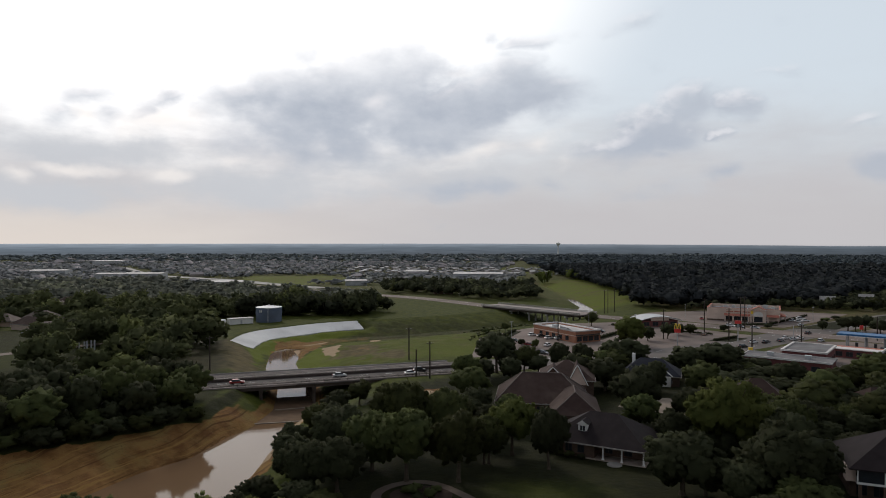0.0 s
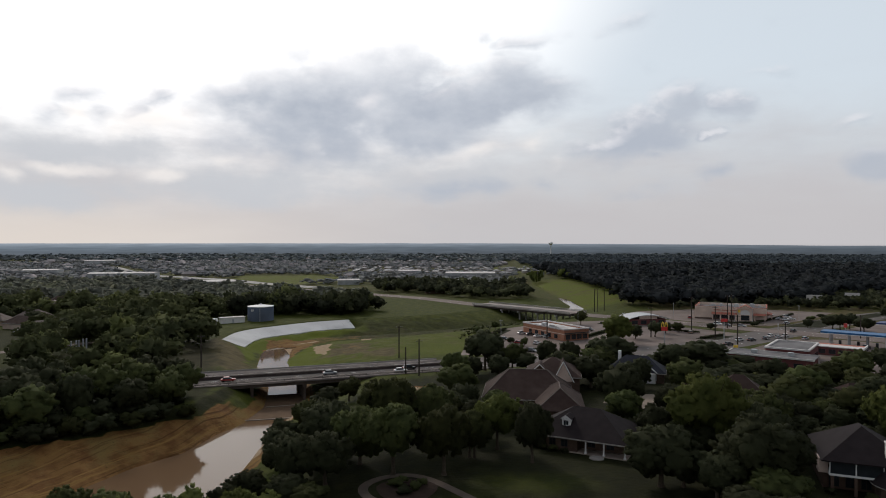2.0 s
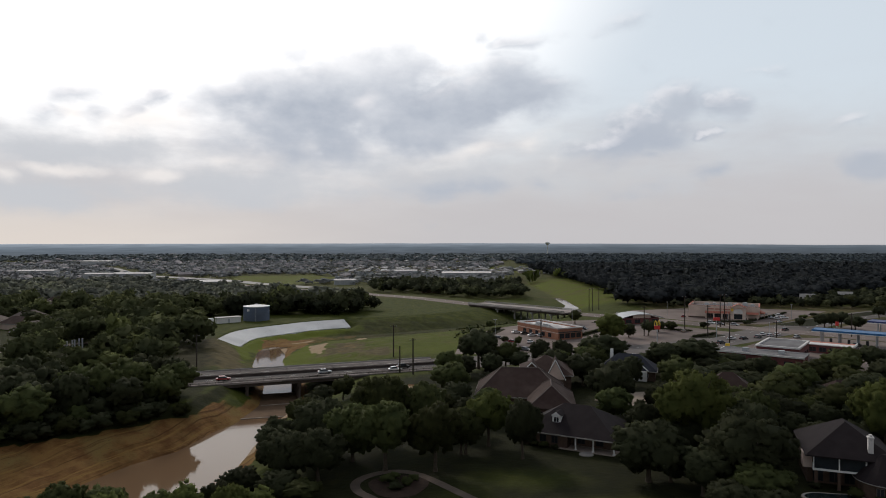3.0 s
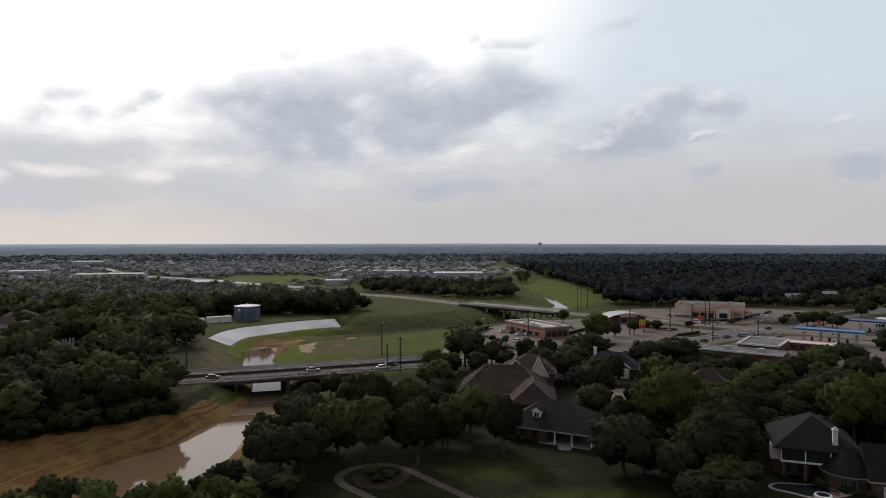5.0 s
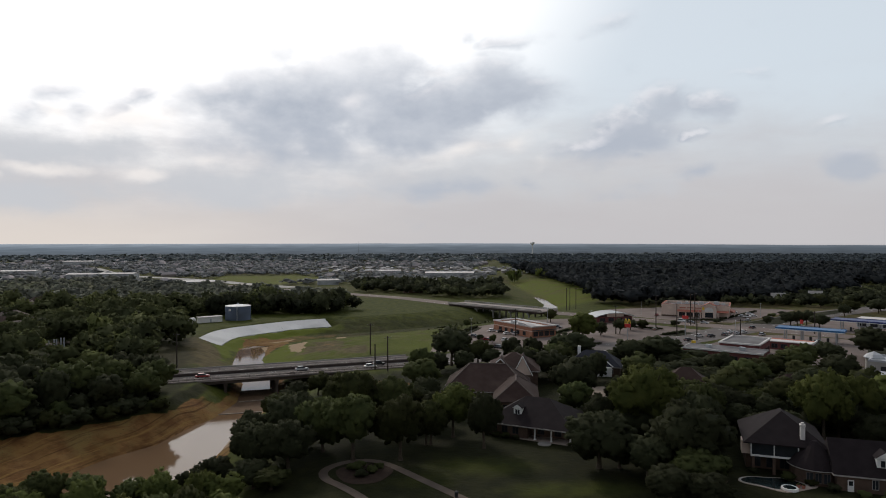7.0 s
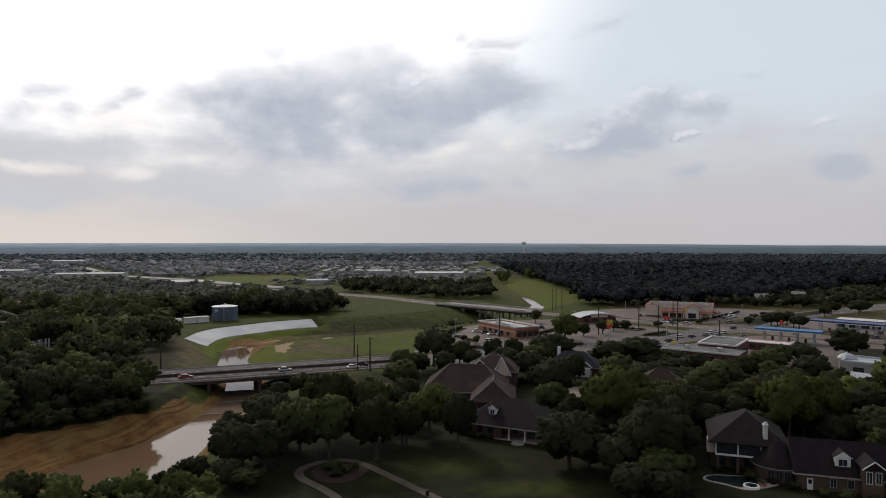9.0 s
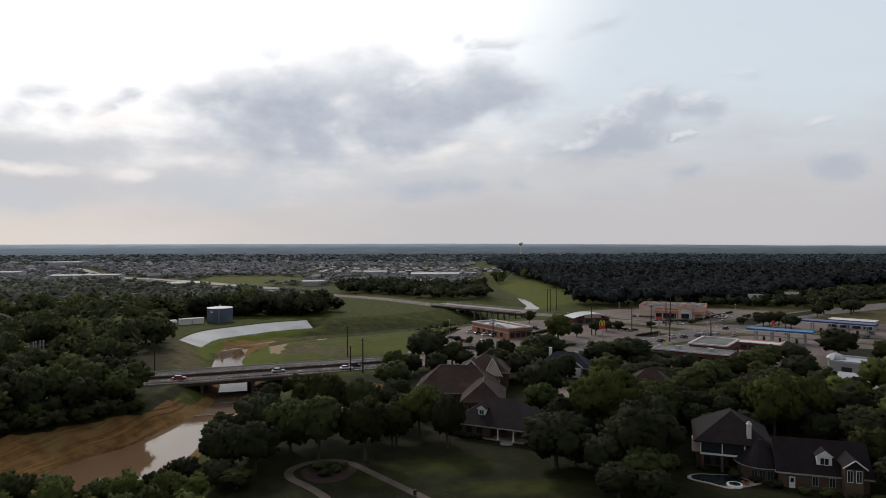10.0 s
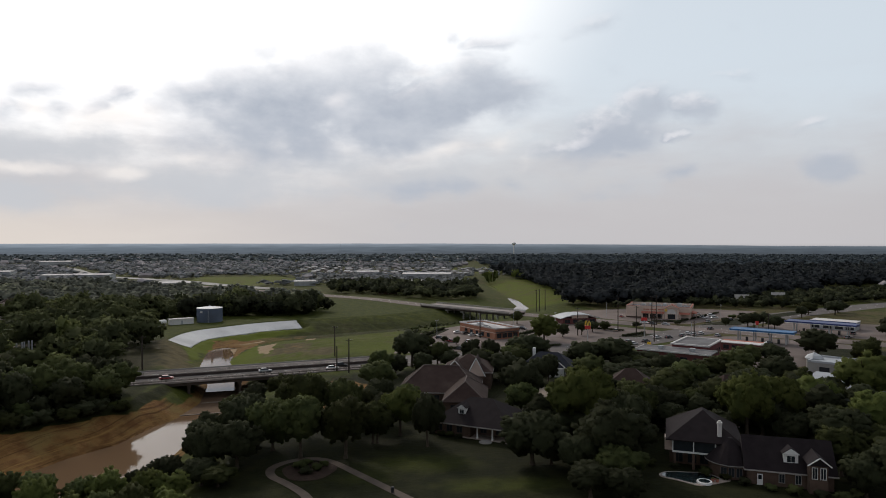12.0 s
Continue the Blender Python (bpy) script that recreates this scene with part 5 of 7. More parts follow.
def lean_to(parent, x0, x1, rot, shift):
    bm = bmesh.new()
    v = [bm.verts.new(c) for c in ((x0, -0.1, 4.9), (x1, -0.1, 4.9), (x1, -2.6, 3.7), (x0, -2.6, 3.7), (x0, -0.1, 3.6), (x1, -0.1, 3.6))]
    for f in ((0, 3, 2, 1), (3, 4, 5, 2), (0, 4, 3), (1, 2, 5)):
        bm.faces.new([v[i] for i in f])
    bm.transform(Matrix.Translation(shift) @ pose(0, 0, 0, 0, 0, rot))
    return part("awning", bm, AWNING_RED, parent, "terracotta sloping awning")


lean_to(drug, -25, -13.2, 0, (0, 0, 0))
lean_to(drug, -5.8, -0.3, 0, (0, 0, 0))
lean_to(drug, 4.2, 16, 90, (0, 0, 0))
for x in (-24.5, -20.8, -17.0, -13.7, -5.2, -0.8):
    part("column", boxes((x - 0.3, -2.5, 0, x + 0.3, -1.9, 3.7)), STUCCO, drug)
for y in (8.5, 12, 15.6):
    part("column", boxes((1.9, y - 0.3, 0, 2.5, y + 0.3, 3.7)), STUCCO, drug)
for x in (-22.5, -18.8, -15):
    window(drug, x, -0.02, 1.8, 3.6, 2.4, "s", AWNING_RED)
    part("red_stripe", boxes((x - 1.6, -0.16, 5.9, x + 1.6, -0.1, 6.5)), AWNING_RED, drug)
for y in (6.5, 10.5, 14):
    window(drug, 0.02, y, 1.8, 2.8, 2.4, "e", AWNING_RED)
part("red_stripe", boxes((0.1, 12, 5.8, 0.16, 20, 6.5)), AWNING_RED, drug)
for x, y, w_ in ((-26, 6, 2.4), (-22, 9, 1.6), (-18, 5, 2.8), (-15, 12, 2.0), (-12, 8, 2.4), (-8, 17, 2.4), (-4, 7, 1.8)):
    part("roof_unit", boxes((x, y, 6.7, x + w_, y + 2, 9.2), (x + 0.3, y + 0.3, 9.2, x + w_ - 0.3, y + 1.7, 9.5)), METAL_GREY, drug)

# dark red strip mall
mall = thing("strip_mall", "dark red brick strip mall with flat grey roofs", "shop", 128.1, 221, 0, -38)
part("wall", boxes((-16.5, 11, 0, -2.5, 33, 5.5)), BRICK_DARK, mall)
part("roof", boxes((-16.1, 11.4, 5.5, -2.9, 32.6, 5.62)), FLAT_ROOF, mall)
part("coping", boxes((-16.9, 10.6, 5.5, -2.1, 11.4, 6.05), (-16.9, 32.6, 5.5, -2.1, 33.4, 6.05), (-16.9, 11.4, 5.5, -16.1, 32.6, 6.05), (-2.9, 11.4, 5.5, -2.1, 32.6, 6.05)), PALE_ROOF, mall, "white roof coping")
part("low_wall", boxes((-27, 0, 0, 0.5, 10.5, 4.0)), BRICK_DARK, mall)
part("low_roof", boxes((-27.4, -0.4, 4.0, 0.9, 10.5, 4.3)), FLAT_ROOF, mall, "pale grey flat roof")
part("low_coping", boxes((-27.6, 10.5, 3.95, 1.1, 10.58, 4.6), (-27.7, -0.4, 3.95, -27.4, 10.5, 4.5), (-27.6, -0.7, 3.95, 1.1, -0.4, 4.5)), PALE_ROOF, mall)
for x in (-24, -19, -14, -9, -4):
    window(mall, x, 0.0, 1.7, 2.6, 1.6, "s", DARK_STEEL)
for y in (14, 18, 22, 26, 30):
    window(mall, -2.5, y, 2.0, 2.4, 2.2, "e", DARK_STEEL)
for x in (-20, -8):
    part("roof_unit", boxes((x, 4, 4.3, x + 2, 5.8, 5.5)), METAL_GREY, mall)
mall2 = thing("shop", "low brick shop with a pale flat roof and red edge", "shop", 160, 257, 0, -40)
part("wall", boxes((-8, -4.5, 0, 8, 4.5, 3.2)), BRICK_DARK, mall2)
part("roof", boxes((-8.4, -4.9, 3.2, 8.4, 1.0, 3.5)), PALE_ROOF, mall2, "pale sloping front roof")
part("back_roof", boxes((-8.4, 1.004, 3.2, 8.4, 4.9, 3.44)), AWNING_RED, mall2, "dull red back roof")
part("coping", boxes((8.404, -4.9, 3.1, 8.8, 4.9, 3.9)), WHITE, mall2)
for x in (-5.5, -2, 1.5, 5):
    window(mall2, x, -4.5, 1.5, 2.2, 1.6, "s", DARK_STEEL)


# filling stations
def canopy(x, y, turn, length, width, mat, label, stripe=None):
    ob = thing("canopy", label, "canopy", x, y, 0, turn)
    h, w = length / 2, width / 2
    part("roof", boxes((-h + 0.15, -w + 0.15, 5.1, h - 0.15, w - 0.15, 5.84)), mat, ob)
    part("fascia", boxes((-h, -w, 4.9, h, -w + 0.15, 5.9), (-h, w - 0.15, 4.9, h, w, 5.9), (-h, -w + 0.15, 4.9, -h + 0.15, w - 0.15, 5.9), (h - 0.15, -w + 0.15, 4.9, h, w - 0.15, 5.9)), mat, ob)
    part("stripe", boxes((-h - 0.04, -w - 0.04, 4.9, h + 0.04, -w, 5.15)), WHITE, ob)
    n = 4
    for k in range(n):
        for yy in (-w * 0.5, w * 0.5):
            xx = -h + (k + 0.5) * length / n
            part("column", boxes((xx - 0.25, yy - 0.25, 0, xx + 0.25, yy + 0.25, 5.1)), METAL_GREY, ob)
    for k in range(3):
        xx = -h + (k + 1) * length / 4
        part("fuel_pump", boxes((xx - 0.5, -0.35, 0.03, xx + 0.5, 0.35, 2.0)), DARK_STEEL, ob)
    return ob


canopy(180.5, 277.5, -40, 27, 9, BLUE_PAINT, "bright blue filling-station canopy on grey columns")
canopy(226, 304, -46, 32, 10, NAVY, "navy filling-station canopy on grey columns")
store = thing("store", "white filling-station store with a blue band", "store", 246, 322, 0, -46)
part("wall", boxes((-11, -6, 0, 10, 6, 4.2)), METAL_GREY, store)
part("roof", boxes((-11.3, -6.3, 4.2, 10.3, 6.3, 4.5)), PALE_ROOF, store)
part("band", boxes((-11.35, -6.42, 3.4, 10.35, -6.3, 4.6)), NAVY, store)
for x in (-8.5, -3, 2.5, 7.5):
    window(store, x, -6.0, 1.6, 3.6, 2.0, "s", DARK_STEEL)

# grey flat-roofed building with a domed entrance and a white-roofed annex
shed = thing("store", "grey flat-roofed building with a small domed entrance tower", "store", 168, 205, 0, -46)
part("wall", boxes((-8, -8, 0, 24, 6, 4.4)), CONCRETE, shed)
part("roof", boxes((-7.6, -7.6, 4.4, 23.6, 5.6, 4.5)), METAL_GREY, shed)
part("coping", boxes((-8.2, -8.2, 4.4, 24.2, -7.6, 5.1), (-8.2, 5.6, 4.4, 24.2, 6.2, 5.1), (-8.2, -7.6, 4.4, -7.6, 5.6, 5.1), (23.6, -7.6, 4.4, 24.2, 5.6, 5.1)), SHEET_PALE, shed)
bm = bmesh.new()
tube(bm, -8, 0, 0, 4.6, 2.6, 2.6, 8)
tower2 = part("entrance_tower", bm, CONCRETE, shed)
bm = bmesh.new()
for z0, z1, r0, r1 in ((4.6, 4.9, 3.2, 3.1), (4.9, 5.8, 3.0, 2.2), (5.8, 6.4, 2.2, 0.9), (6.4, 6.9, 0.7, 0.1)):
    tube(bm, -8, 0, z0, z1, r0, r1, 8)
part("dome", bm, METAL_GREY, tower2, "pale tiered dome")
for x in (-3, 3, 9, 15, 21):
    window(shed, x, -8.0, 2.0, 3.0, 2.0, "s", DARK_STEEL)
annex = thing("warehouse", "low warehouse with a pale grey-blue sheet roof", "warehouse", 150, 181, 0, -46)
part("wall", boxes((-7, -13, 0, 13, 9, 3.3)), METAL_GREY, annex)
part("roof", boxes((-7.4, -13.4, 3.3, 13.4, 9.4, 3.6)), SHEET_PALE, annex, "pale grey-blue roof sheet")
for x in (-3, 3, 9):
    part("roller_door", boxes((x - 1.6, -13.06, 0, x + 1.6, -13.0, 2.9)), WHITE, annex)

# tank, shed and gas cylinder above the white slope
tank = thing("storage_tank", "large blue-grey cylindrical steel tank with a pale domed roof", "tank", -100.5, 373, 0, 0)
bm = bmesh.new()
tube(bm, 0, 0, 0, 7.9, 7.2, 7.2, 48)
part("shell", bm, TANK_BLUE, tank)
bm = bmesh.new()
tube(bm, 0, 0, 7.9, 8.15, 7.35, 7.35, 48)
tube(bm, 0, 0, 8.15, 9.0, 7.2, 0.6, 48)
part("roof", bm, TANK_TOP, tank, "pale shallow cone roof")
for z in (2.6, 5.2):
    bm = bmesh.new()
    tube(bm, 0, 0, z, z + 0.12, 7.26, 7.26, 48)
    part("hoop", bm, TANK_BLUE, tank)
part("vent", boxes((-0.4, -0.4, 8.9, 0.4, 0.4, 9.6)), TANK_TOP, tank)
part("ladder", boxes((1.2, -7.5, 0, 1.28, -7.4, 8.4), (1.7, -7.5, 0, 1.78, -7.4, 8.4), *[(1.28, -7.48, 0.4 * k, 1.7, -7.42, 0.4 * k + 0.05) for k in range(1, 20)]), METAL_GREY, tank)
for dx in (-3.4, -2.6):
    part("sign", boxes((dx, -7.05, 5.6, dx + 0.5, -6.3, 6.8)), WHITE, tank, "white plain mark")
hut = thing("shed", "long low white shed beside the tank", "shed", -113, 361, 0, 35)
part("wall", boxes((-6.5, -2, 0, 6.5, 2, 3.0)), WHITE, hut)
part("roof", boxes((-6.8, -2.3, 3.0, 6.8, 2.3, 3.25)), PALE_ROOF, hut)
part("door", boxes((-0.5, -2.05, 0, 0.5, -2.0, 2.1)), METAL_GREY, hut)
gas = thing("gas_cylinder", "white horizontal gas tank on saddles", "gas tank", -120.5, 352, 0, 60)
bm = bmesh.new()
prev = None
for k in range(13):
    x = -3.2 + 6.4 * k / 12
    r = 1.35 * math.sqrt(max(0.0, 1 - max(0.0, (abs(x) - 2.2) / 1.0) ** 2)) + 0.01
    row_ = [bm.verts.new((x, r * math.cos(a), 2.1 + r * math.sin(a))) for a in np.linspace(0, 2 * math.pi, 16, endpoint=False)]
    if prev:
        for i in range(16):
            bm.faces.new((prev[i], prev[(i + 1) % 16], row_[(i + 1) % 16], row_[i]))
    prev = row_
part("vessel", bm, WHITE, gas)
for x in (-1.8, 1.8):
    part("saddle", boxes((x - 0.25, -0.9, 0, x + 0.25, 0.9, 1.1)), CONCRETE, gas)


# ---- poles, signs, lamps ----
def pole(x, y, h, label="dark wooden utility pole with a crossarm", arms=1, turn=20, group="utility poles"):
    ob = thing("utility_pole", label, "utility pole", x, y, z_at(x, y), turn, group)
    bm = bmesh.new()
    tube(bm, 0, 0, -0.3, h, 0.28, 0.2, 8)
    part("shaft", bm, WOOD_POLE, ob)
    for k in range(arms):
        part("crossarm", boxes((-1.2, -0.26, h - 0.7 - k, 1.2, -0.14, h - 0.55 - k)), WOOD_POLE, ob)
        for x_ in (-1.05, 0.5, 1.05):
            bm = bmesh.new()
            tube(bm, x_, -0.2, h - 0.55 - k, h - 0.33 - k, 0.06, 0.05, 6)
            part("insulator", bm, METAL_GREY, ob)
    return ob


for x, y, h in ((-80.5, 225.5, 12.5), (-13.8, 250.6, 12.4), (-5, 216.6, 12.2), (51, 298.7, 13), (100.6, 304.5, 14), (128.7, 299.8, 15), (131, 282.3, 13), (150.4, 336.3, 17), (154.7, 341, 17), (128.7, 328, 17), (108, 447.5, 16), (110.2, 447, 16), (112.7, 439.3, 15), (196, 300, 11), (141, 262, 12)):
    pole(x, y, h, turn=-40 if x > 20 else 20)
pole(-9.6, 219.7, 9, "slim grey street lamp pole beside the bridge", 0)


def pylon_sign(name, label, x, y, parts_, turn=-40, h=8.0):
    ob = thing(name, label, "sign", x, y, 0, turn)
    bm = bmesh.new()
    tube(bm, 0, 0, 0, h, 0.22, 0.18, 8)
    part("post", bm, METAL_GREY, ob)
    for nm, rows_, mat in parts_:
        part(nm, boxes(*rows_), mat, ob)
    return ob


emblem = pylon_sign("pylon_sign", "tall restaurant sign, yellow double hump over red box", 100.5, 286, (("box", ((-1.3, -0.35, 5.6, 1.3, 0.35, 7.2),), RED_PAINT),), -20, 7.4)
bm = bmesh.new()
for cx in (-0.68, 0.68):
    pts = [(cx + 0.66 * math.cos(a), 7.3 + 2.3 * math.sin(a)) for a in np.linspace(0, math.pi, 13)]
    inn = [(cx + 0.3 * math.cos(a), 7.3 + 1.7 * math.sin(a)) for a in np.linspace(0, math.pi, 13)]
    for k in range(12):
        ring4 = [(*pts[k],), (*pts[k + 1],), (*inn[k + 1],), (*inn[k],)]
        f0 = [bm.verts.new((px_, -0.2, pz_)) for px_, pz_ in ring4]
        f1 = [bm.verts.new((px_, 0.2, pz_)) for px_, pz_ in ring4]
        bm.faces.new(f0)
        bm.faces.new(f1[::-1])
        for i in range(4):
            j = (i + 1) % 4
            bm.faces.new((f0[j], f0[i], f1[i], f1[j]))
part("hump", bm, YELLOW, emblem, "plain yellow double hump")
pylon_sign("pylon_sign", "red shop sign on a dark post", 132, 298, (("box", ((-1.4, -0.3, 8.0, 1.4, 0.3, 9.4),), RED_PAINT),), -15, 8.4)
pylon_sign("pylon_sign", "small red filling-station sign", 199, 316, (("box", ((-0.7, -0.3, 3.0, 0.7, 0.3, 5.0),), RED_PAINT),), -20, 3.2)
pylon_sign("pylon_sign", "square yellow roadside sign", 121, 262, (("box", ((-0.8, -0.3, 1.6, 0.8, 0.3, 3.0),), YELLOW),), -15, 1.8)
pylon_sign("billboard", "large white roadside billboard panel", 305, 587, (("panel", ((-9, -0.3, 4, 9, 0.3, 9),), WHITE),), -15, 5)
for x, y in ((262, 452), (300, 470)):
    pylon_sign("billboard", "white roadside panel on a post", x, y, (("panel", ((-5, -0.2, 4, 5, 0.2, 8),), PALE_ROOF),), -15, 5)
for x, y in ((30, 300), (75, 345), (95, 330), (140, 385), (170, 350), (205, 368), (150, 285), (190, 250), (165, 360)):
    ob = thing("lamp_post", "slim grey parking-lot lamp post", "lamp post", x, y, 0, (x * 7) % 90, "lot lamps")
    bm = bmesh.new()
    tube(bm, 0, 0, 0, 8.5, 0.11, 0.07, 8)
    part("shaft", bm, METAL_GREY, ob)
    part("head", boxes((-0.9, -0.15, 8.4, -0.1, 0.15, 8.6), (0.1, -0.15, 8.4, 0.9, 0.15, 8.6)), METAL_GREY, ob)
for k, (dx, dy, h) in enumerate(((0, 0, 5.2), (1.7, 0.4, 5.6), (3.0, -0.2, 5.9), (4.1, 0.5, 6.2), (5.6, 0.1, 6.4))):
    bm = bmesh.new()
    tube(bm, 0, 0, -0.2, h, 0.3, 0.3, 10)
    ob = solo("standpipe", bm, SHEET_PALE, "pale grey upright pipe among the trees", "pipe", group="pale standpipes")
    ob.matrix_basis = pose(-146 + dx * 1.1, 262 + dy * 1.5, -0.6)
litter_bin = thing("litter_bin", "small dark litter bin beside the footpath", "bin", 13.2, 104.2, 0, 20)
bm = bmesh.new()
tube(bm, 0, 0, 0, 0.95, 0.3, 0.34, 12)
part("barrel", bm, DARK_STEEL, litter_bin)
bm = bmesh.new()
tube(bm, 0, 0, 0.95, 1.1, 0.36, 0.2, 12)
part("lid", bm, DARK_STEEL, litter_bin)


# ---- vehicles ----
def car_master(colour, tall):
    """A car along local x, wheels on z = 0."""
    ob = thing("car", colour + (" sport utility vehicle" if tall else " saloon car") + " with dark windows", "car")
    hb, hc = (0.95, 1.72) if tall else (0.82, 1.42)
    bm = bmesh.new()
    prof = [(-2.25, 0.35), (-2.3, hb - 0.1), (-2.1, hb), (-1.5, hb + 0.03), (0.9, hb + 0.02), (1.9, hb - 0.08), (2.25, hb - 0.25), (2.28, 0.35)]
    a = [bm.verts.new((x, -0.9, z)) for x, z in prof]
    b = [bm.verts.new((x, 0.9, z)) for x, z in prof]
    bm.faces.new(a)
    bm.faces.new(b[::-1])
    for i in range(len(prof)):
        j = (i + 1) % len(prof)
        bm.faces.new((a[j], a[i], b[i], b[j]))
    bmesh.ops.recalc_face_normals(bm, faces=bm.faces)
    bmesh.ops.bevel(bm, geom=[e for e in bm.edges if abs(e.verts[0].co.y - e.verts[1].co.y) < 0.01 and e.verts[0].co.z > 0.5], offset=0.08, segments=2, affect="EDGES")
    part("body", bm, CAR_PAINT[colour], ob)
    back = -2.0 if tall else -1.7
    bm = bmesh.new()
    lo = [(back, -0.82), (1.15, -0.82), (1.15, 0.82), (back, 0.82)]
    hi = [(back + 0.35, -0.66), (0.35, -0.66), (0.35, 0.66), (back + 0.35, 0.66)]
    v0 = [bm.verts.new((x, y, hb + 0.02)) for x, y in lo]
    v1 = [bm.verts.new((x, y, hc - 0.05)) for x, y in hi]
    for i in range(4):
        j = (i + 1) % 4
        bm.faces.new((v0[i], v0[j], v1[j], v1[i]))
    bm.faces.new(v1)
    part("glasshouse", bm, GLASS_DARK, ob, "dark tinted windows")
    part("roof", boxes((back + 0.33, -0.67, hc - 0.05, 0.37, 0.67, hc)), CAR_PAINT[colour], ob)
    for x in (-1.4, 1.4):
        for y in (-0.82, 0.82):
            bm = bmesh.new()
            limb(bm, (x, y - 0.1, 0.33), (x, y + 0.1, 0.33), 0.33, 0.33, 12)
            bm.faces.ensure_lookup_table()
            part("wheel", bm, TYRE, ob)
    for y in (-0.6, 0.6):
        part("headlight", boxes((2.2, y - 0.2, 0.55, 2.29, y + 0.2, 0.7)), WHITE, ob)
        part("tail_light", boxes((-2.31, y - 0.18, 0.6, -2.24, y + 0.18, 0.78)), RED_PAINT, ob)
    return ob


MASTERS = {}


def car(colour, x, y, turn, tall=False, z=0.08, group="parked cars"):
    key = (colour, tall)
    m = pose(x, y, z, 0, 0, turn)
    if key not in MASTERS:
        MASTERS[key] = car_master(colour, tall)
        MASTERS[key].matrix_basis = m
        ob = MASTERS[key]
    else:
        ob = copy_thing(MASTERS[key], m)
    ob["group"] = group
    return ob


def on_bridge(s, off):
    p = Vector((-36, 211.2, 0)) + U * s + Vector((-U.y, U.x, 0)) * off
    return p.x, p.y


for colour, s, off, tall in (("red", -29, 6.4, False), ("silver", 3.5, 7.4, False), ("white", 27, 3.6, False), ("black", 31, 7.0, True)):
    x, y = on_bridge(s, off)
    car(colour, x, y, 18.5 if off < 11 else 198.5, tall, 0.07, "cars on the bridge")
LOT_CARS = [
    ("white", 41.4, 315.7, 27, False),
    ("black", 45.0, 311.4, 27, False),
    ("white", 47.9, 305.2, 27, False),
    ("silver", 52.1, 303.0, 27, True),
    ("black", 31.2, 296.4, -40, False),
    ("red", 34.0, 289.0, -40, False),
    ("grey", 39.2, 264.2, -40, False),
    ("black", 76.9, 327.0, -40, True),
    ("white", 151.2, 350.0, -45, True),
    ("grey", 154.1, 344.6, -45, False),
    ("silver", 160.4, 341.7, -45, False),
    ("black", 176.6, 321.7, 41, False),
    ("white", 157.2, 305.4, 41, False),
    ("silver", 158.5, 301.3, 41, False),
    ("white", 163.7, 305.0, 41, False),
    ("grey", 151.0, 297.7, 41, False),
    ("silver", 168.5, 296.8, 41, False),
    ("white", 136.5, 292.7, 30, False),
    ("black", 142.0, 292.4, 30, False),
    ("grey", 118.0, 279.3, 30, False),
    ("white", 118.3, 274.2, 30, False),
    ("black", 126.4, 280.6, 30, False),
    ("white", 176.2, 386.5, 5, False),
    ("white", 202.3, 395.0, 5, False),
    ("silver", 196.6, 373.0, 5, False),
    ("white", 198.0, 369.9, 5, False),
    ("white", 203.2, 372.6, 5, False),
    ("grey", 196.9, 391.9, 5, False),
    ("grey", 174.6, 264.7, 35, False),
    ("black", 179.7, 270.9, 35, True),
    ("black", 207.1, 360.7, 35, False),
    ("black", 224.6, 268.5, 35, False),
    ("grey", 227.4, 286.0, 35, False),
    ("red", 148.5, 381.7, 60, False),
    ("tan", 124.3, 317.7, 60, False),
    ("silver", 98.7, 143.0, 60, True),
    ("silver", -205.0, 321.0, 20, False),
    ("red", 36.5, 285.0, -40, False),
    ("white", 44.0, 284.0, 55, False),
    ("grey", 148.0, 268.0, 40, True),
    ("white", 143.0, 272.5, 40, False),
    ("black", 152.5, 263.0, 40, False),
    ("silver", 190.0, 353.0, 38, False),
    ("white", 206.0, 383.0, 5, True),
    ("black", 186.0, 377.0, 5, False),
    ("white", 262.0, 330.0, 40, False),
    ("grey", 240.0, 300.0, 40, False),
]
for colour, x, y, turn, tall in LOT_CARS:
    car(colour, x, y, turn, tall)


# ---- trees ----
def round_clump():
    """Corners of the twelve four-sided faces of a rounded unit clump, turned outward."""
    cube = [np.array(p, float) for p in itertools.product((-1, 1), repeat=3)]
    out = []
    for i in range(3):
        for j in range(3):
            if i < j:
                for si in (-1, 1):
                    for sj in (-1, 1):
                        k = 3 - i - j
                        tips = [np.zeros(3), np.zeros(3)]
                        tips[0][i], tips[1][j] = 1.85 * si, 1.85 * sj
                        low, high = [c for c in cube if c[i] == si and c[j] == sj]
                        q = np.array((tips[0], low, tips[1], high))
                        if np.dot(np.cross(q[1] - q[0], q[2] - q[0]), q.mean(0)) < 0:
                            q = q[::-1]
                        out.append(q / np.linalg.norm(q, axis=1)[:, None])
    return np.concatenate(out)


CLUMP = round_clump()
KNOB = np.concatenate([np.array(q, float) for q in (((1, -1, -1), (1, 1, -1), (1, 1, 1), (1, -1, 1)), ((-1, 1, -1), (-1, -1, -1), (-1, -1, 1), (-1, 1, 1)), ((1, 1, -1), (-1, 1, -1), (-1, 1, 1), (1, 1, 1)), ((-1, -1, -1), (1, -1, -1), (1, -1, 1), (-1, -1, 1)), ((-1, -1, 1), (1, -1, 1), (1, 1, 1), (-1, 1, 1)))]) / math.sqrt(3)


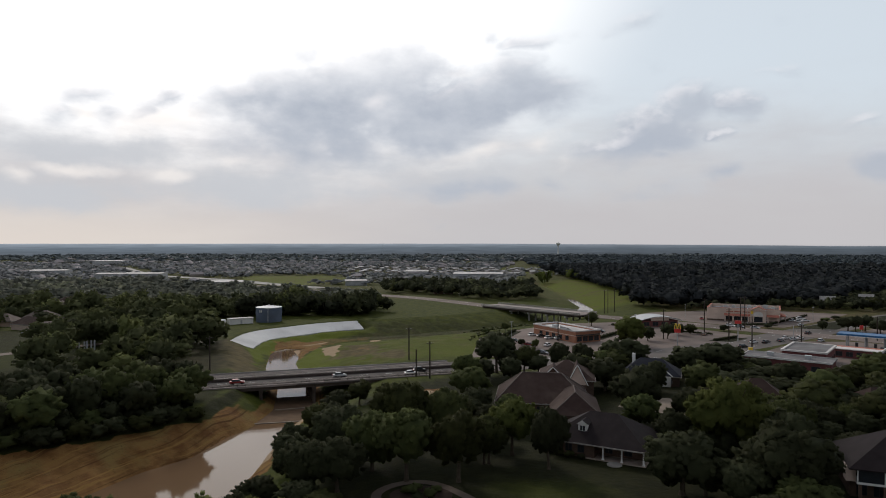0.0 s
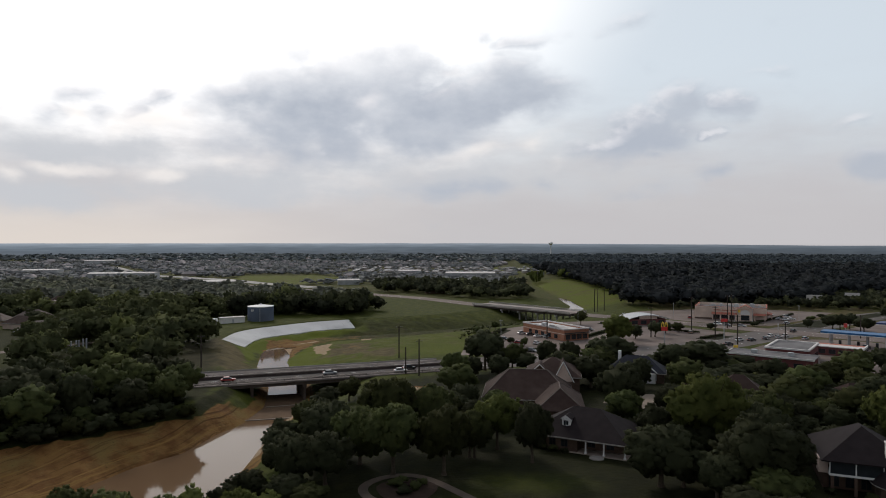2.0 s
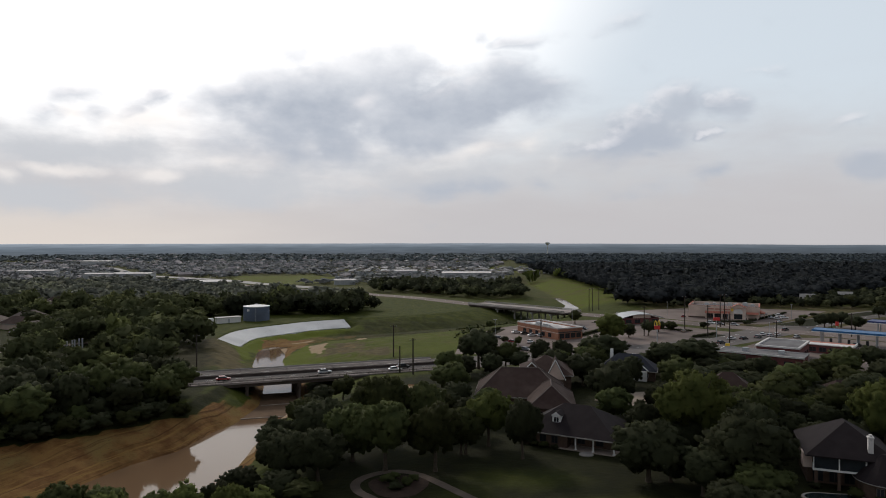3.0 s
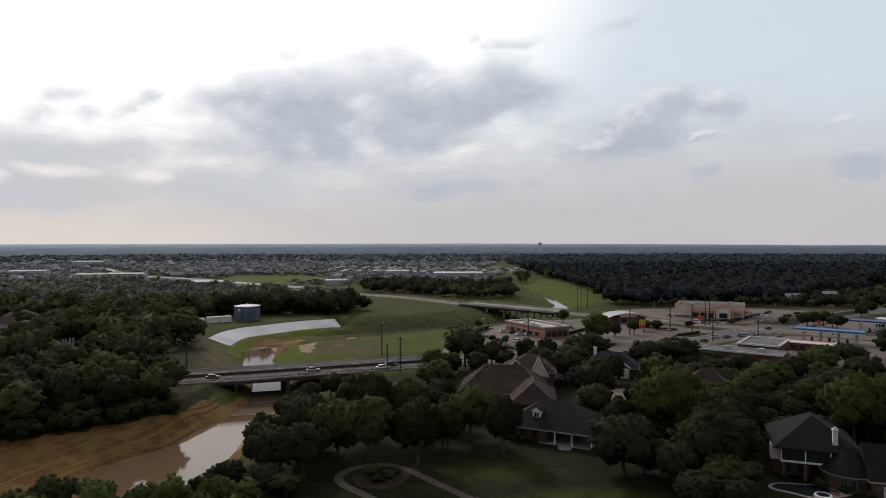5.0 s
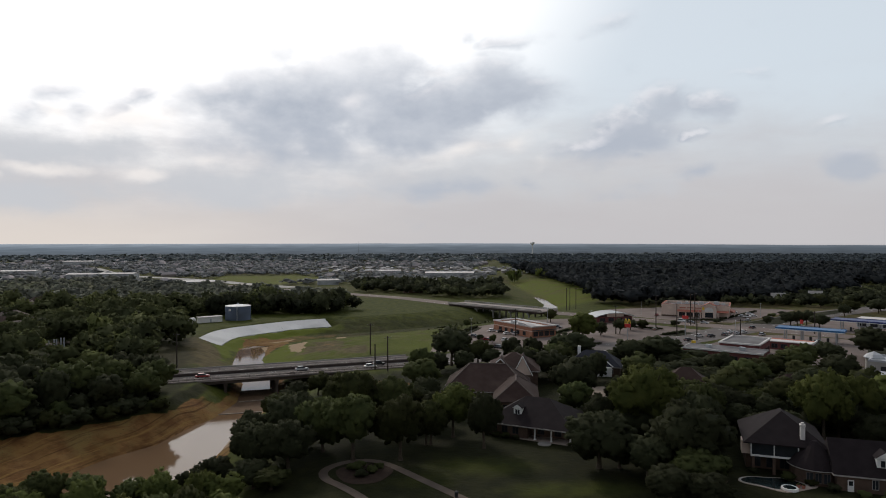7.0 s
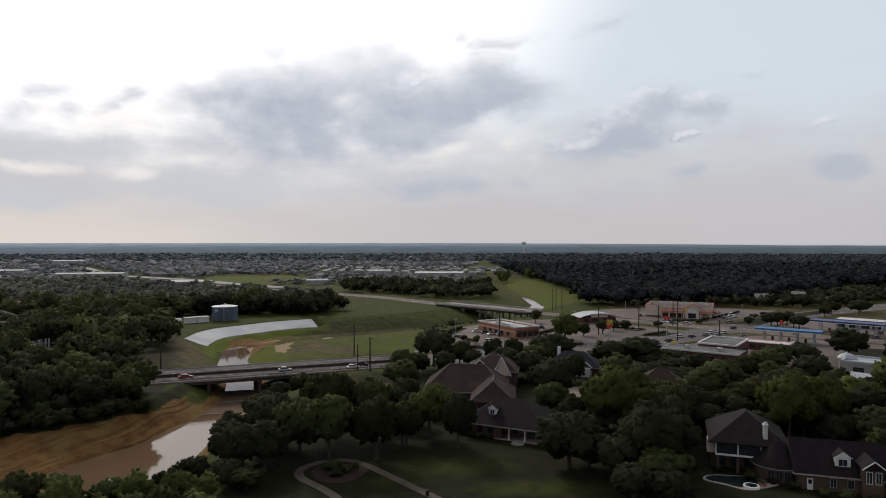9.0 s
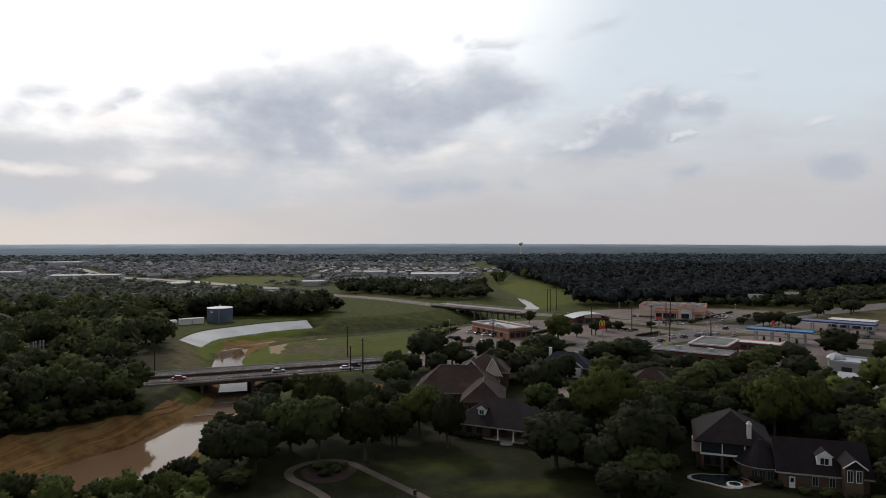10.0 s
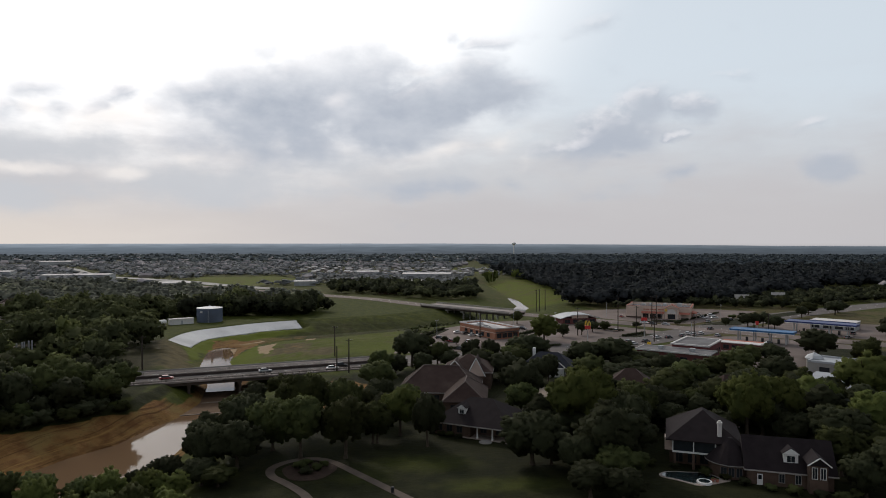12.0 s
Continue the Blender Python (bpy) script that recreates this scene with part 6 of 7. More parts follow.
def sphere_points(n, rng):
    """Directions spread evenly round a ball, a little shaken."""
    k = np.arange(n) + 0.5
    z = 1 - 2 * k / n
    a = k * 2.39996 + rng.uniform(0, 6.28)
    r = np.sqrt(1 - z * z)
    d = np.stack((r * np.cos(a), r * np.sin(a), z), 1) + rng.normal(size=(n, 3)) * 0.16
    return d / np.linalg.norm(d, axis=1)[:, None]


def unit_rows(v):
    return v / (np.linalg.norm(v, axis=-1, keepdims=True) + 1e-9)


def crown_data(seed, rad, lobes, clumps, leaves, size, full=False, clump=(0.2, 0.36), dome_share=0.42, shape=CLUMP):
    """Foliage: a few rounded boughs, each covered with lumpy clumps, each clump under loose leaf sprays.
    Gives the corners and, for soft shading over boughs and crown, their normals."""
    rng = np.random.default_rng(seed)
    rad = np.array(rad, float)
    d = sphere_points(max(2, lobes - 1), rng)
    d[:, 2] = d[:, 2] * (0.95 if full else 0.62) + (0.0 if full else 0.12)
    centre = np.concatenate((np.array(((0.0, 0.0, 0.12),)), d * rng.uniform(0.46, 0.64, (len(d), 1))))
    reach = np.concatenate((np.array((0.62,)), rng.uniform(0.32, 0.46, len(d))))
    cores, core_n, pos, rel, pos_n = [], [], [], [], []

    def lump(c, r, axis):
        ph = rng.uniform(0, 6.28, 3)
        wob = 1 + 0.13 * np.sin(shape[:, 0] * 3 + ph[0]) * np.sin(shape[:, 1] * 3 + ph[1]) + 0.08 * np.sin(shape[:, 2] * 4 + ph[2])
        turn = np.array(Euler(tuple(rng.uniform(0, 6.28, 3))).to_matrix())
        own = shape @ turn.T
        q = (c + own * (wob * r)[:, None]) * rad
        cores.append(q)
        core_n.append(unit_rows(dome_share * unit_rows(q / rad ** 2) + 0.34 * axis + max(0.66 - dome_share, 0.0) * own))

    for k in range(len(centre)):
        lump(centre[k], reach[k] * 0.86, unit_rows(centre[k] + np.array((0, 0, 0.2))))
        for v in sphere_points(clumps, rng):
            c = centre[k] + v * reach[k] * rng.uniform(0.72, 1.0)
            gone = np.linalg.norm(centre - c, axis=1) < reach * 0.7
            if gone.any() or (not full and c[2] < -0.55):
                continue
            r = reach[k] * rng.uniform(*clump)
            lump(c, r, v)
            n = unit_rows(rng.normal(size=(leaves, 3)) + v * 0.8)
            pos.append(c + n * r * rng.uniform(0.85, 1.4, (leaves, 1)))
            rel.append(np.repeat(v[None], leaves, 0))
            pos_n.append(n)
    p, axis, n = np.concatenate(pos) * rad, np.concatenate(rel), np.concatenate(pos_n)
    soft = unit_rows(dome_share * unit_rows(p / rad ** 2) + 0.34 * axis + max(0.66 - dome_share, 0.0) * n)
    face = unit_rows(n + rng.normal(size=n.shape) * 0.5)
    face = np.where(np.sum(face * soft, axis=1)[:, None] < 0, -face, face)
    u = unit_rows(np.cross(face, rng.normal(size=n.shape)))
    w = np.cross(face, u)
    s = (size * rng.uniform(0.6, 1.3, len(p)))[:, None]
    sprays = np.stack((p - u * s, p - w * s * 0.6, p + u * s, p + w * s * 0.6), 1).reshape(-1, 3)
    return np.concatenate([sprays] + cores), np.concatenate([np.repeat(unit_rows(soft * 0.8 + face * 0.2), 4, axis=0)] + core_n)


def quad_mesh(name, verts, normals, mat, tone=None):
    m = bpy.data.meshes.new(name)
    n = len(verts) // 4
    m.vertices.add(len(verts))
    m.vertices.foreach_set("co", verts.reshape(-1).astype(np.float32))
    m.loops.add(4 * n)
    m.loops.foreach_set("vertex_index", np.arange(4 * n, dtype=np.int32))
    m.polygons.add(n)
    m.polygons.foreach_set("loop_start", np.arange(0, 4 * n, 4, dtype=np.int32))
    m.polygons.foreach_set("use_smooth", np.ones(n, dtype=bool))
    if tone is not None:
        at = m.attributes.new("tone", "FLOAT", "POINT")
        at.data.foreach_set("value", np.asarray(tone, np.float32))
    m.update(calc_edges=True)
    an = m.attributes.new("custom_normal", "FLOAT_VECTOR", "POINT")
    an.data.foreach_set("vector", (normals / np.linalg.norm(normals, axis=1)[:, None]).reshape(-1).astype(np.float32))
    m.materials.append(mat)
    return m


def trunk_mesh(seed, h, crown_z, spread):
    rng = random.Random(seed)
    bm = bmesh.new()
    tube(bm, 0, 0, -0.3, 0.8, 0.55 * h / 12, 0.34 * h / 12, 9, False)
    limb(bm, (0, 0, 0.75), (rng.uniform(-.3, .3), rng.uniform(-.3, .3), crown_z * 0.75), 0.34 * h / 12, 0.24 * h / 12, 8)
    for k in range(6):
        a = k * 1.05 + rng.uniform(-.3, .3)
        z0 = crown_z * rng.uniform(0.5, 0.75)
        r = spread * rng.uniform(0.45, 0.75)
        mid_p = (r * 0.5 * math.cos(a), r * 0.5 * math.sin(a), z0 + h * 0.18)
        limb(bm, (0, 0, z0), mid_p, 0.16 * h / 12, 0.1 * h / 12, 6)
        limb(bm, mid_p, (r * math.cos(a), r * math.sin(a), z0 + h * rng.uniform(0.25, 0.42)), 0.1 * h / 12, 0.03, 5)
    m = bpy.data.meshes.new("trunk")
    bm.to_mesh(m)
    bm.free()
    m.materials.append(BARK)
    return m


TREE_KINDS = {}


def tree_kind(key, seed, h, rad, mat, full=False):
    """Two grades: fine sprays for trees near the flight, coarser ones farther off."""
    cz = h - rad[2]
    trunk = trunk_mesh(seed, h, cz, rad[0])
    for grade, sizes in (("fine", (11, 30, 20, 0.16, full, (0.14, 0.25))), ("far", (9, 15, 6, 0.3, full, (0.22, 0.38)))):
        verts, normals = crown_data(seed, rad, *sizes)
        TREE_KINDS[key, grade] = (h, rad[0], trunk, quad_mesh("crown", verts + np.array((0, 0, cz)), normals, mat))


tree_kind("oak_a", 11, 12, (6.0, 6.0, 5.3), LEAF)
tree_kind("oak_b", 12, 12, (5.4, 5.8, 5.5), LEAF)
tree_kind("oak_c", 13, 12, (6.2, 5.6, 5.2), LEAF)
tree_kind("dark_a", 14, 12, (5.8, 6.0, 5.6), LEAF_DARK)
tree_kind("dark_b", 15, 12, (5.4, 5.4, 5.6), LEAF_DARK)
tree_kind("pale_a", 16, 12, (5.6, 5.4, 5.6), LEAF_YELLOW)
tree_kind("pale_b", 17, 12, (5.2, 5.6, 5.7), LEAF_YELLOW)
tree_kind("full_a", 18, 12, (5.8, 5.8, 5.6), LEAF, True)
tree_kind("full_b", 19, 12, (5.6, 6.0, 5.7), LEAF, True)
tree_kind("full_c", 20, 12, (5.8, 5.6, 5.6), LEAF_DARK, True)
tree_kind("pale_c", 21, 12, (5.6, 5.8, 5.6), LEAF_YELLOW, True)
LABELS = {"full": "dense leafy green tree", "oak": "green broadleaf tree with rounded crown", "dark": "dark dense oak with a broad crown", "pale": "yellow-green leafy tree"}
tree_no = 0


def tree(key, x, y, h=12.0, w=12.0, where="", z=None):
    """A tree of height h and crown width w on the ground at x, y."""
    global tree_no
    tree_no += 1
    h0, r0, tm, cm = TREE_KINDS[key, "fine" if math.hypot(x - 10, y) < 172 else "far"]
    top = new("tree")
    top.matrix_basis = pose(x, y, z_at(x, y) if z is None else z, 0, 0, (tree_no * 137.5) % 360)
    top.scale = (w / (2 * r0), w / (2 * r0), h / h0)
    for name, data in (("trunk", tm), ("crown", cm)):
        o = new(name, data)
        o.parent = top
    return tagged(top, LABELS[key.split("_")[0]] + where, "tree", "trees" + where)


# single trees on the lawn and between the houses: kind, x, y, height, crown width
LAWN = [
    ("oak_a", -7.0, 124.5, 15.5, 14), ("oak_b", 2.7, 124.0, 15.0, 12), ("pale_a", 14.2, 139.5, 13, 12), ("dark_b", 20.5, 131, 14, 9.5), ("oak_c", 0, 142, 15, 12),
    ("oak_a", -9, 143, 17, 15), ("full_c", -21, 135, 13, 14), ("dark_a", -25, 120, 11.5, 10), ("full_c", -19, 119, 11, 12), ("dark_a", -33.4, 106, 8.9, 6.5),
    ("oak_a", 3, 152, 10, 10), ("oak_b", 7.2, 182, 11.5, 13), ("oak_c", 16, 160, 9, 9),
]
for r in LAWN:
    tree(*r, " on the lawn")
GARDENS = [
    ("dark_b", 17.5, 226, 15.2, 16), ("oak_b", 27, 226, 10, 10), ("dark_a", 61, 226, 13.5, 17), ("oak_c", 42, 208, 10, 11), ("pale_c", 80, 287, 13.5, 16),
    ("pale_b", 57, 134, 20, 17), ("full_c", 42, 118, 12.5, 16), ("full_c", 57.5, 112, 15.8, 17), ("dark_a", 66, 128, 14, 12), ("oak_b", 88, 160, 12.5, 15),
]
for r in GARDENS:
    tree(*r, " between the houses")
GARDENS_B = [
    ("pale_a", 95, 131, 18, 14), ("pale_b", 105, 136, 16.5, 13), ("full_c", 180, 236, 12.5, 18), ("pale_b", 124, 128, 14, 14), ("pale_a", 121, 146, 13, 13), ("pale_b", 147, 163, 16.5, 17), ("full_a", 190, 222, 11, 12), 
    ("dark_a", 81, 222, 11, 14), ("dark_a", 92, 224, 12, 18), ("oak_c", 115, 192, 9.7, 15), ("oak_a", 128, 198, 11, 14), ("dark_a", 136, 188, 11, 14), ("dark_b", 103, 198, 10, 12),
]
for r in GARDENS_B:
    tree(*r, " between the houses")
GARDENS_C = [
    ("full_c", 101, 135, 12, 14), ("dark_a", 110, 120, 12, 14), ("dark_b", 118, 140, 12, 14), ("oak_a", 98, 150, 12, 13), ("dark_a", 75, 145, 12, 13),
    ("dark_b", 48, 168, 14, 13.5), ("oak_a", 100, 176, 12, 13), ("oak_a", 71, 138, 14, 11), ("dark_b", 105, 96, 12, 13),
]
for r in GARDENS_C:
    tree(*r, " between the houses")


def scatter(poly, spacing, seed, keep=None):
    """Uneven points inside an outline, about spacing apart."""
    rng = np.random.default_rng(seed)
    pts = np.array(poly, float)
    (x0, y0), (x1, y1) = pts.min(0), pts.max(0)
    xs_, ys_ = np.meshgrid(np.arange(x0, x1, spacing), np.arange(y0, y1, spacing))
    px = xs_.ravel() + rng.uniform(-.45, .45, xs_.size) * spacing
    py = ys_.ravel() + rng.uniform(-.45, .45, xs_.size) * spacing
    ok = inside(px, py, poly)
    if keep is not None:
        ok &= keep(px, py)
    return np.stack((px[ok], py[ok]), 1)


CLEAR = [p for p, _ in LOTS] + [[(-258, 715), (-150, 695), (-92, 768), (-165, 905), (-262, 885)], [(-215, 300), (-200, 215), (-138, 180), (-130, 200), (-153, 258), (-160, 285)], [(-140, 322), (-85, 322), (-85, 390), (-128, 390)], [(145, 375), (210, 375), (210, 410), (145, 410)], [(-238, 370), (-225, 300), (-184, 280), (-178, 300), (-212, 375)], [(-282, 455), (-255, 455), (-222, 395), (-240, 395)]] + [[(p[0], p[1] + 10) for p in HIGHWAY[::3]] + [(p[0] * 0.93, p[1] * 0.93) for p in HIGHWAY[::3]][::-1]]


def open_ground(px, py):
    px, py = np.asarray(px), np.asarray(py)
    ok = (away(px, py, ROAD_A[::3]) > 15) & (away(px, py, ROAD_B[::3]) > 12) & (away(px, py, HIGHWAY[::2]) > 16)
    ok &= ~inside(px, py, P_CHANNEL)
    ok &= away(px, py, [(-143, 272), (-128, 238)]) > 9
    for c in CLEAR:
        ok &= ~inside(px, py, c)
    return ok


NEAR_WOODS = [(-67, 197), (-64.5, 185), (-72.5, 169), (-82.5, 157), (-93.5, 148), (-117, 131), (-160, 106), (-175, 105), (-175, 160), (-110, 186)]
kinds = ["full_a", "full_b", "full_c", "dark_a", "full_c", "full_a", "dark_b", "pale_b"]
pick = random.Random(5)
for x, y in scatter(NEAR_WOODS, 8.0, 3):
    if away(np.array([x]), np.array([y]), ROAD_A)[0] > 12.8:
        lane = away(np.array([x]), np.array([y]), [(-137, 264), (-95, 185)])[0]
        tree(pick.choice(kinds[:5]), x, y, pick.uniform(10, 13.5) * (0.75 if (lane < 9 and y > 150) or x < -125 else 1.0), pick.uniform(10, 13), " in the riverside wood")
for x, y in scatter([(-64, 82), (-22, 82), (-17, 94), (-26, 101), (-36, 105), (-46, 102), (-64, 99)], 5.6, 9):
    tree(pick.choice(("full_a", "full_b", "pale_c", "full_a")), x, y, pick.uniform(7.5, 10), pick.uniform(7, 10), " on the riverbank", z=-1.5)
for r in (("full_b", 142, 218, 9, 11), ("dark_b", 152, 219, 9.5, 12)):
    tree(*r, " behind the shops")
HOUSE_GROUNDS = [[(58, 80), (78, 70), (112, 66), (108, 112), (94, 132), (72, 132), (60, 116)], [(18, 132), (44, 128), (50, 146), (34, 156), (18, 152)], [(8, 164), (36, 160), (40, 180), (52, 186), (46, 200), (30, 200), (8, 190)], [(56, 200), (78, 200), (78, 220), (56, 220)], [(42, 146), (61, 146), (64, 164), (72, 164), (72, 192), (46, 192)], [(76, 170), (92, 170), (92, 188), (76, 188)]]


for r in (("dark_a", -28, 126, 9.5, 9), ("full_b", -14, 130, 13, 12), ("full_c", -24, 112, 6, 9), ("full_a", -20, 109, 4, 8), ("full_c", -33, 118, 7, 9), ("oak_b", 9, 134, 9, 9), ("full_c", -34, 150, 8.5, 9), ("full_a", -31, 162, 9, 9), ("full_c", -28, 174, 8, 9), ("dark_b", -32, 139, 9, 10), ("full_a", -24, 186, 7, 8), ("full_c", -25, 152, 10, 10)):
    tree(*r, " on the lawn")


for r in (("dark_a", 112, 318, 6, 8), ("full_a", 120, 323, 5, 7), ("dark_b", 103, 306, 8, 9), ("full_c", 92, 300, 7, 8), ("oak_b", 78, 352, 8, 8), ("full_c", 140, 332, 3.5, 6), ("dark_b", 205, 330, 9, 8), ("dark_a", 212, 322, 8, 10), ("full_c", 193, 338, 5, 6), ("oak_a", 24, 262, 7, 8)):
    tree(*r, " beside the parking lots")
for r in (("full_c", 33, 286, 3, 4), ("full_a", 38, 279, 4, 4), ("full_c", 47, 277, 3, 4), ("oak_b", 30, 330, 5, 5), ("full_a", 20, 322, 3, 4), ("full_c", 168, 344, 2.5, 5), ("full_a", 214, 372, 2.5, 6), ("full_c", 226, 382, 2.5, 6)):
    tree(*r, " beside the parking lots")


SHRUB_MESH = {}
for key_, seed_, mat_ in (("full_a", 81, LEAF), ("full_b", 82, LEAF), ("full_c", 83, LEAF_DARK)):
    verts_, normals_ = crown_data(seed_, (0.5, 0.5, 0.48), 6, 10, 7, 0.05, True, (0.3, 0.46))
    SHRUB_MESH[key_] = quad_mesh("foliage", verts_ + np.array((0, 0, 0.5)), normals_, mat_)


def shrub(x, y, w, h, key, where):
    """A low rounded bush without a trunk to be seen."""
    global tree_no
    tree_no += 1
    h0, r0, cm = 1.0, 0.5, SHRUB_MESH[key]
    top = new("shrub")
    top.matrix_basis = pose(x, y, z_at(x, y) - 0.1 * h, 0, 0, (tree_no * 137.5) % 360)
    top.scale = (w / (2 * r0), w / (2 * r0), h / h0)
    o = new("foliage", cm)
    o.parent = top
    return tagged(top, "rounded dark green garden shrub " + where, "shrub", "garden shrubs")


for r in (("full_c", -183, 298, 9, 13), ("full_a", -203, 334, 9, 12), ("dark_a", -188, 333, 8, 11), ("full_c", -212, 345, 9, 12), ("full_a", -222, 385, 9, 13), ("full_c", -172, 305, 10, 13)):
    tree(*r, " beside a house")
for r in (("dark_a", 203, 333, 8, 11), ("dark_b", 211, 332, 9, 10), ("dark_a", 268, 312, 8, 10), ("full_c", 252, 293, 7, 9), ("oak_b", 273, 389, 9, 12), ("dark_a", 290, 388, 10, 13), ("oak_a", 280, 431, 9, 12), ("full_c", 300, 400, 9, 13), ("dark_b", 258, 372, 8, 9)):
    tree(*r, " beside the parking lots")
for r in (("full_c", 6, 161, 8, 9), ("full_c", 10, 150, 9, 10), ("full_c", 99.5, 97.5, 9, 9.5), ("full_a", 102, 108, 11, 11), ("dark_a", 48, 199, 11, 13), ("full_c", 59, 196, 9, 10), ("dark_b", 40, 205, 11, 12), ("full_a", 76, 196, 10, 12), ("dark_a", 50, 170, 12, 11), ("dark_b", 60, 163, 10, 11), ("full_c", 71, 165, 10, 11), ("full_b", 47, 160, 9, 10), ("oak_c", 8, 134, 11, 10), ("dark_a", 8, 168, 9, 9)):
    tree(*r, " between the houses")
SHRUBS = [(66.5, 116, 3, 1.8), (71, 114.5, 2.4, 1.4), (75.5, 110, 3.2, 2), (78, 107.5, 2.6, 1.6), (80.5, 104.5, 3, 1.8), (84, 101.5, 2.6, 1.6), (87, 99, 3.4, 2.2), (91, 97.5, 3, 1.8), (94, 95.5, 3.6, 2.4), (97.5, 97, 3, 2), (62, 119, 3.4, 2.6), (-6, 118, 3.4, 2.2), (-2.4, 117, 3, 1.8), (-4.5, 114.6, 3.2, 1.9), (-5, 120, 2.6, 1.7), (-1.2, 119.4, 2.2, 1.4),
          (22, 141.5, 2.6, 1.5), (24, 139.8, 2.4, 1.3), (26, 138.6, 2.8, 1.6), (28.2, 137.2, 2.2, 1.2), (15.5, 171, 2.6, 1.6), (19, 169.5, 2.4, 1.4), (22.5, 169, 2.8, 1.7)]
for k, (x, y, w, h) in enumerate(SHRUBS):
    shrub(x, y, w, h, ("full_a", "full_c", "full_b")[k % 3], "beside a house wall")


for k in range(9):
    shrub(-141.5 + 2.2 * k + 1.5 * math.sin(k * 2.1), 268 - 5.2 * k, 6.0, 1.6 + 0.3 * k, ("full_a", "full_c")[k % 2], "among the trees")
# dark undergrowth at the foot of the riverside wood, added where its shade falls
FOOT = smooth_line([(-168, 101), (-150, 112), (-118, 130), (-97, 145.7), (-86, 152.6), (-77, 163), (-68, 175)], 4.2)
for k, (x, y) in enumerate(FOOT):
    shrub(x - 2.5 + 1.2 * math.sin(k * 1.1), y + 3.0 + math.cos(k * 2.7), 8.5, 6.0 + math.sin(k * 1.9), ("full_c", "full_c", "full_a")[k % 3], "at the foot of the wood")
    shrub(x + 2.2 + 0.8 * math.sin(k * 2.3), y - 2.0 + 0.8 * math.cos(k * 1.7), 7.0 + 1.2 * math.sin(k * 1.3), 4.6 + 0.9 * math.sin(k * 2.9), ("full_c", "full_a", "full_c")[k % 3], "at the foot of the wood")


def garden_ground(px, py):
    ok = open_ground(px, py)
    for c in HOUSE_GROUNDS:
        ok &= ~inside(px, py, c)
    return ok


for x, y in scatter([(36, 98), (60, 90), (110, 84), (140, 120), (150, 160), (110, 230), (60, 236), (44, 200), (50, 150), (40, 128)], 9.5, 12, garden_ground):
    tree(pick.choice(kinds[2:7]), x, y, pick.uniform(7, 10) * (0.62 if y > 185 and x > 76 else 1.0), pick.uniform(9, 13), " between the houses")
for x, y in scatter([(4, 196), (12, 206), (60, 232), (60, 246), (20, 238), (4, 214)], 8.5, 13, open_ground):
    tree(pick.choice(kinds), x, y, pick.uniform(7, 11), pick.uniform(8, 11), " beside the road")


def joined(name, label, points, heights, widths, templates, mat, lift=None):
    """Many far trees as one body of foliage."""
    rng = np.random.default_rng(len(points))
    out, tones, norms = [], [], []
    for (x, y), h, w in zip(points, heights, widths):
        v, nv = templates[rng.integers(len(templates))]
        v = v.copy()
        a = rng.uniform(0, 6.283)
        rot = np.array(((math.cos(a), -math.sin(a)), (math.sin(a), math.cos(a))))
        v[:, :2] = v[:, :2] @ rot.T * w
        v[:, 2] = v[:, 2] * h
        v += np.array((x, y, 0.0))
        out.append(v)
        norms.append(np.concatenate((nv[:, :2] @ rot.T, nv[:, 2:]), axis=1))
        tones.append(np.full(len(v), rng.beta(1.6, 2.4)))
    v = np.concatenate(out)
    v[:, 2] += height(v[:, 0], v[:, 1]) if lift is None else lift
    return tagged(new(name, quad_mesh(name, v, np.concatenate(norms), mat, np.concatenate(tones))), label, "trees", kind="stuff")


# clipped hedges along the lots
HEDGE_T = [crown_data(70 + k, (1.02, 1.02, 0.72), 4, 5, 4, 0.16, True, (0.34, 0.5), shape=KNOB) for k in range(4)]


def hedge(a, b, w, h):
    n = max(2, int(math.hypot(b[0] - a[0], b[1] - a[1]) / (w * 0.55)))
    vs, ns = [], []
    for k in range(n + 1):
        verts, normals = HEDGE_T[k % 4]
        vs.append(verts + np.array((a[0] + (b[0] - a[0]) * k / n, a[1] + (b[1] - a[1]) * k / n, h * 0.5)))
        ns.append(normals)
    return tagged(new("hedge", quad_mesh("hedge", np.concatenate(vs), np.concatenate(ns), LEAF_DARK)), "low dark clipped hedge beside the parking lot", "hedge", "lot hedges", kind="stuff")


for k, (a, b) in enumerate((((154, 353), (176, 357)), ((176.5, 357.5), (218, 399)), ((20, 263.5), (44, 267.5)), ((68, 302), (86, 326)), ((122, 299), (136, 309)), ((90, 355), (100, 348)), ((22, 300), (35, 331)), ((112, 330), (128, 318)), ((60, 262), (84, 272)))):
    hedge(a, b, 1.7, 1.3)


# templates one unit wide and high
def template(seed, lobes, clumps, leaves, size, lift, shape=CLUMP, dome=0.42, clump=(0.26, 0.44)):
    verts, normals = crown_data(seed, (0.52, 0.52, 0.5), lobes, clumps, leaves, size, True, clump, dome, shape)
    return verts + np.array((0, 0, lift)), normals


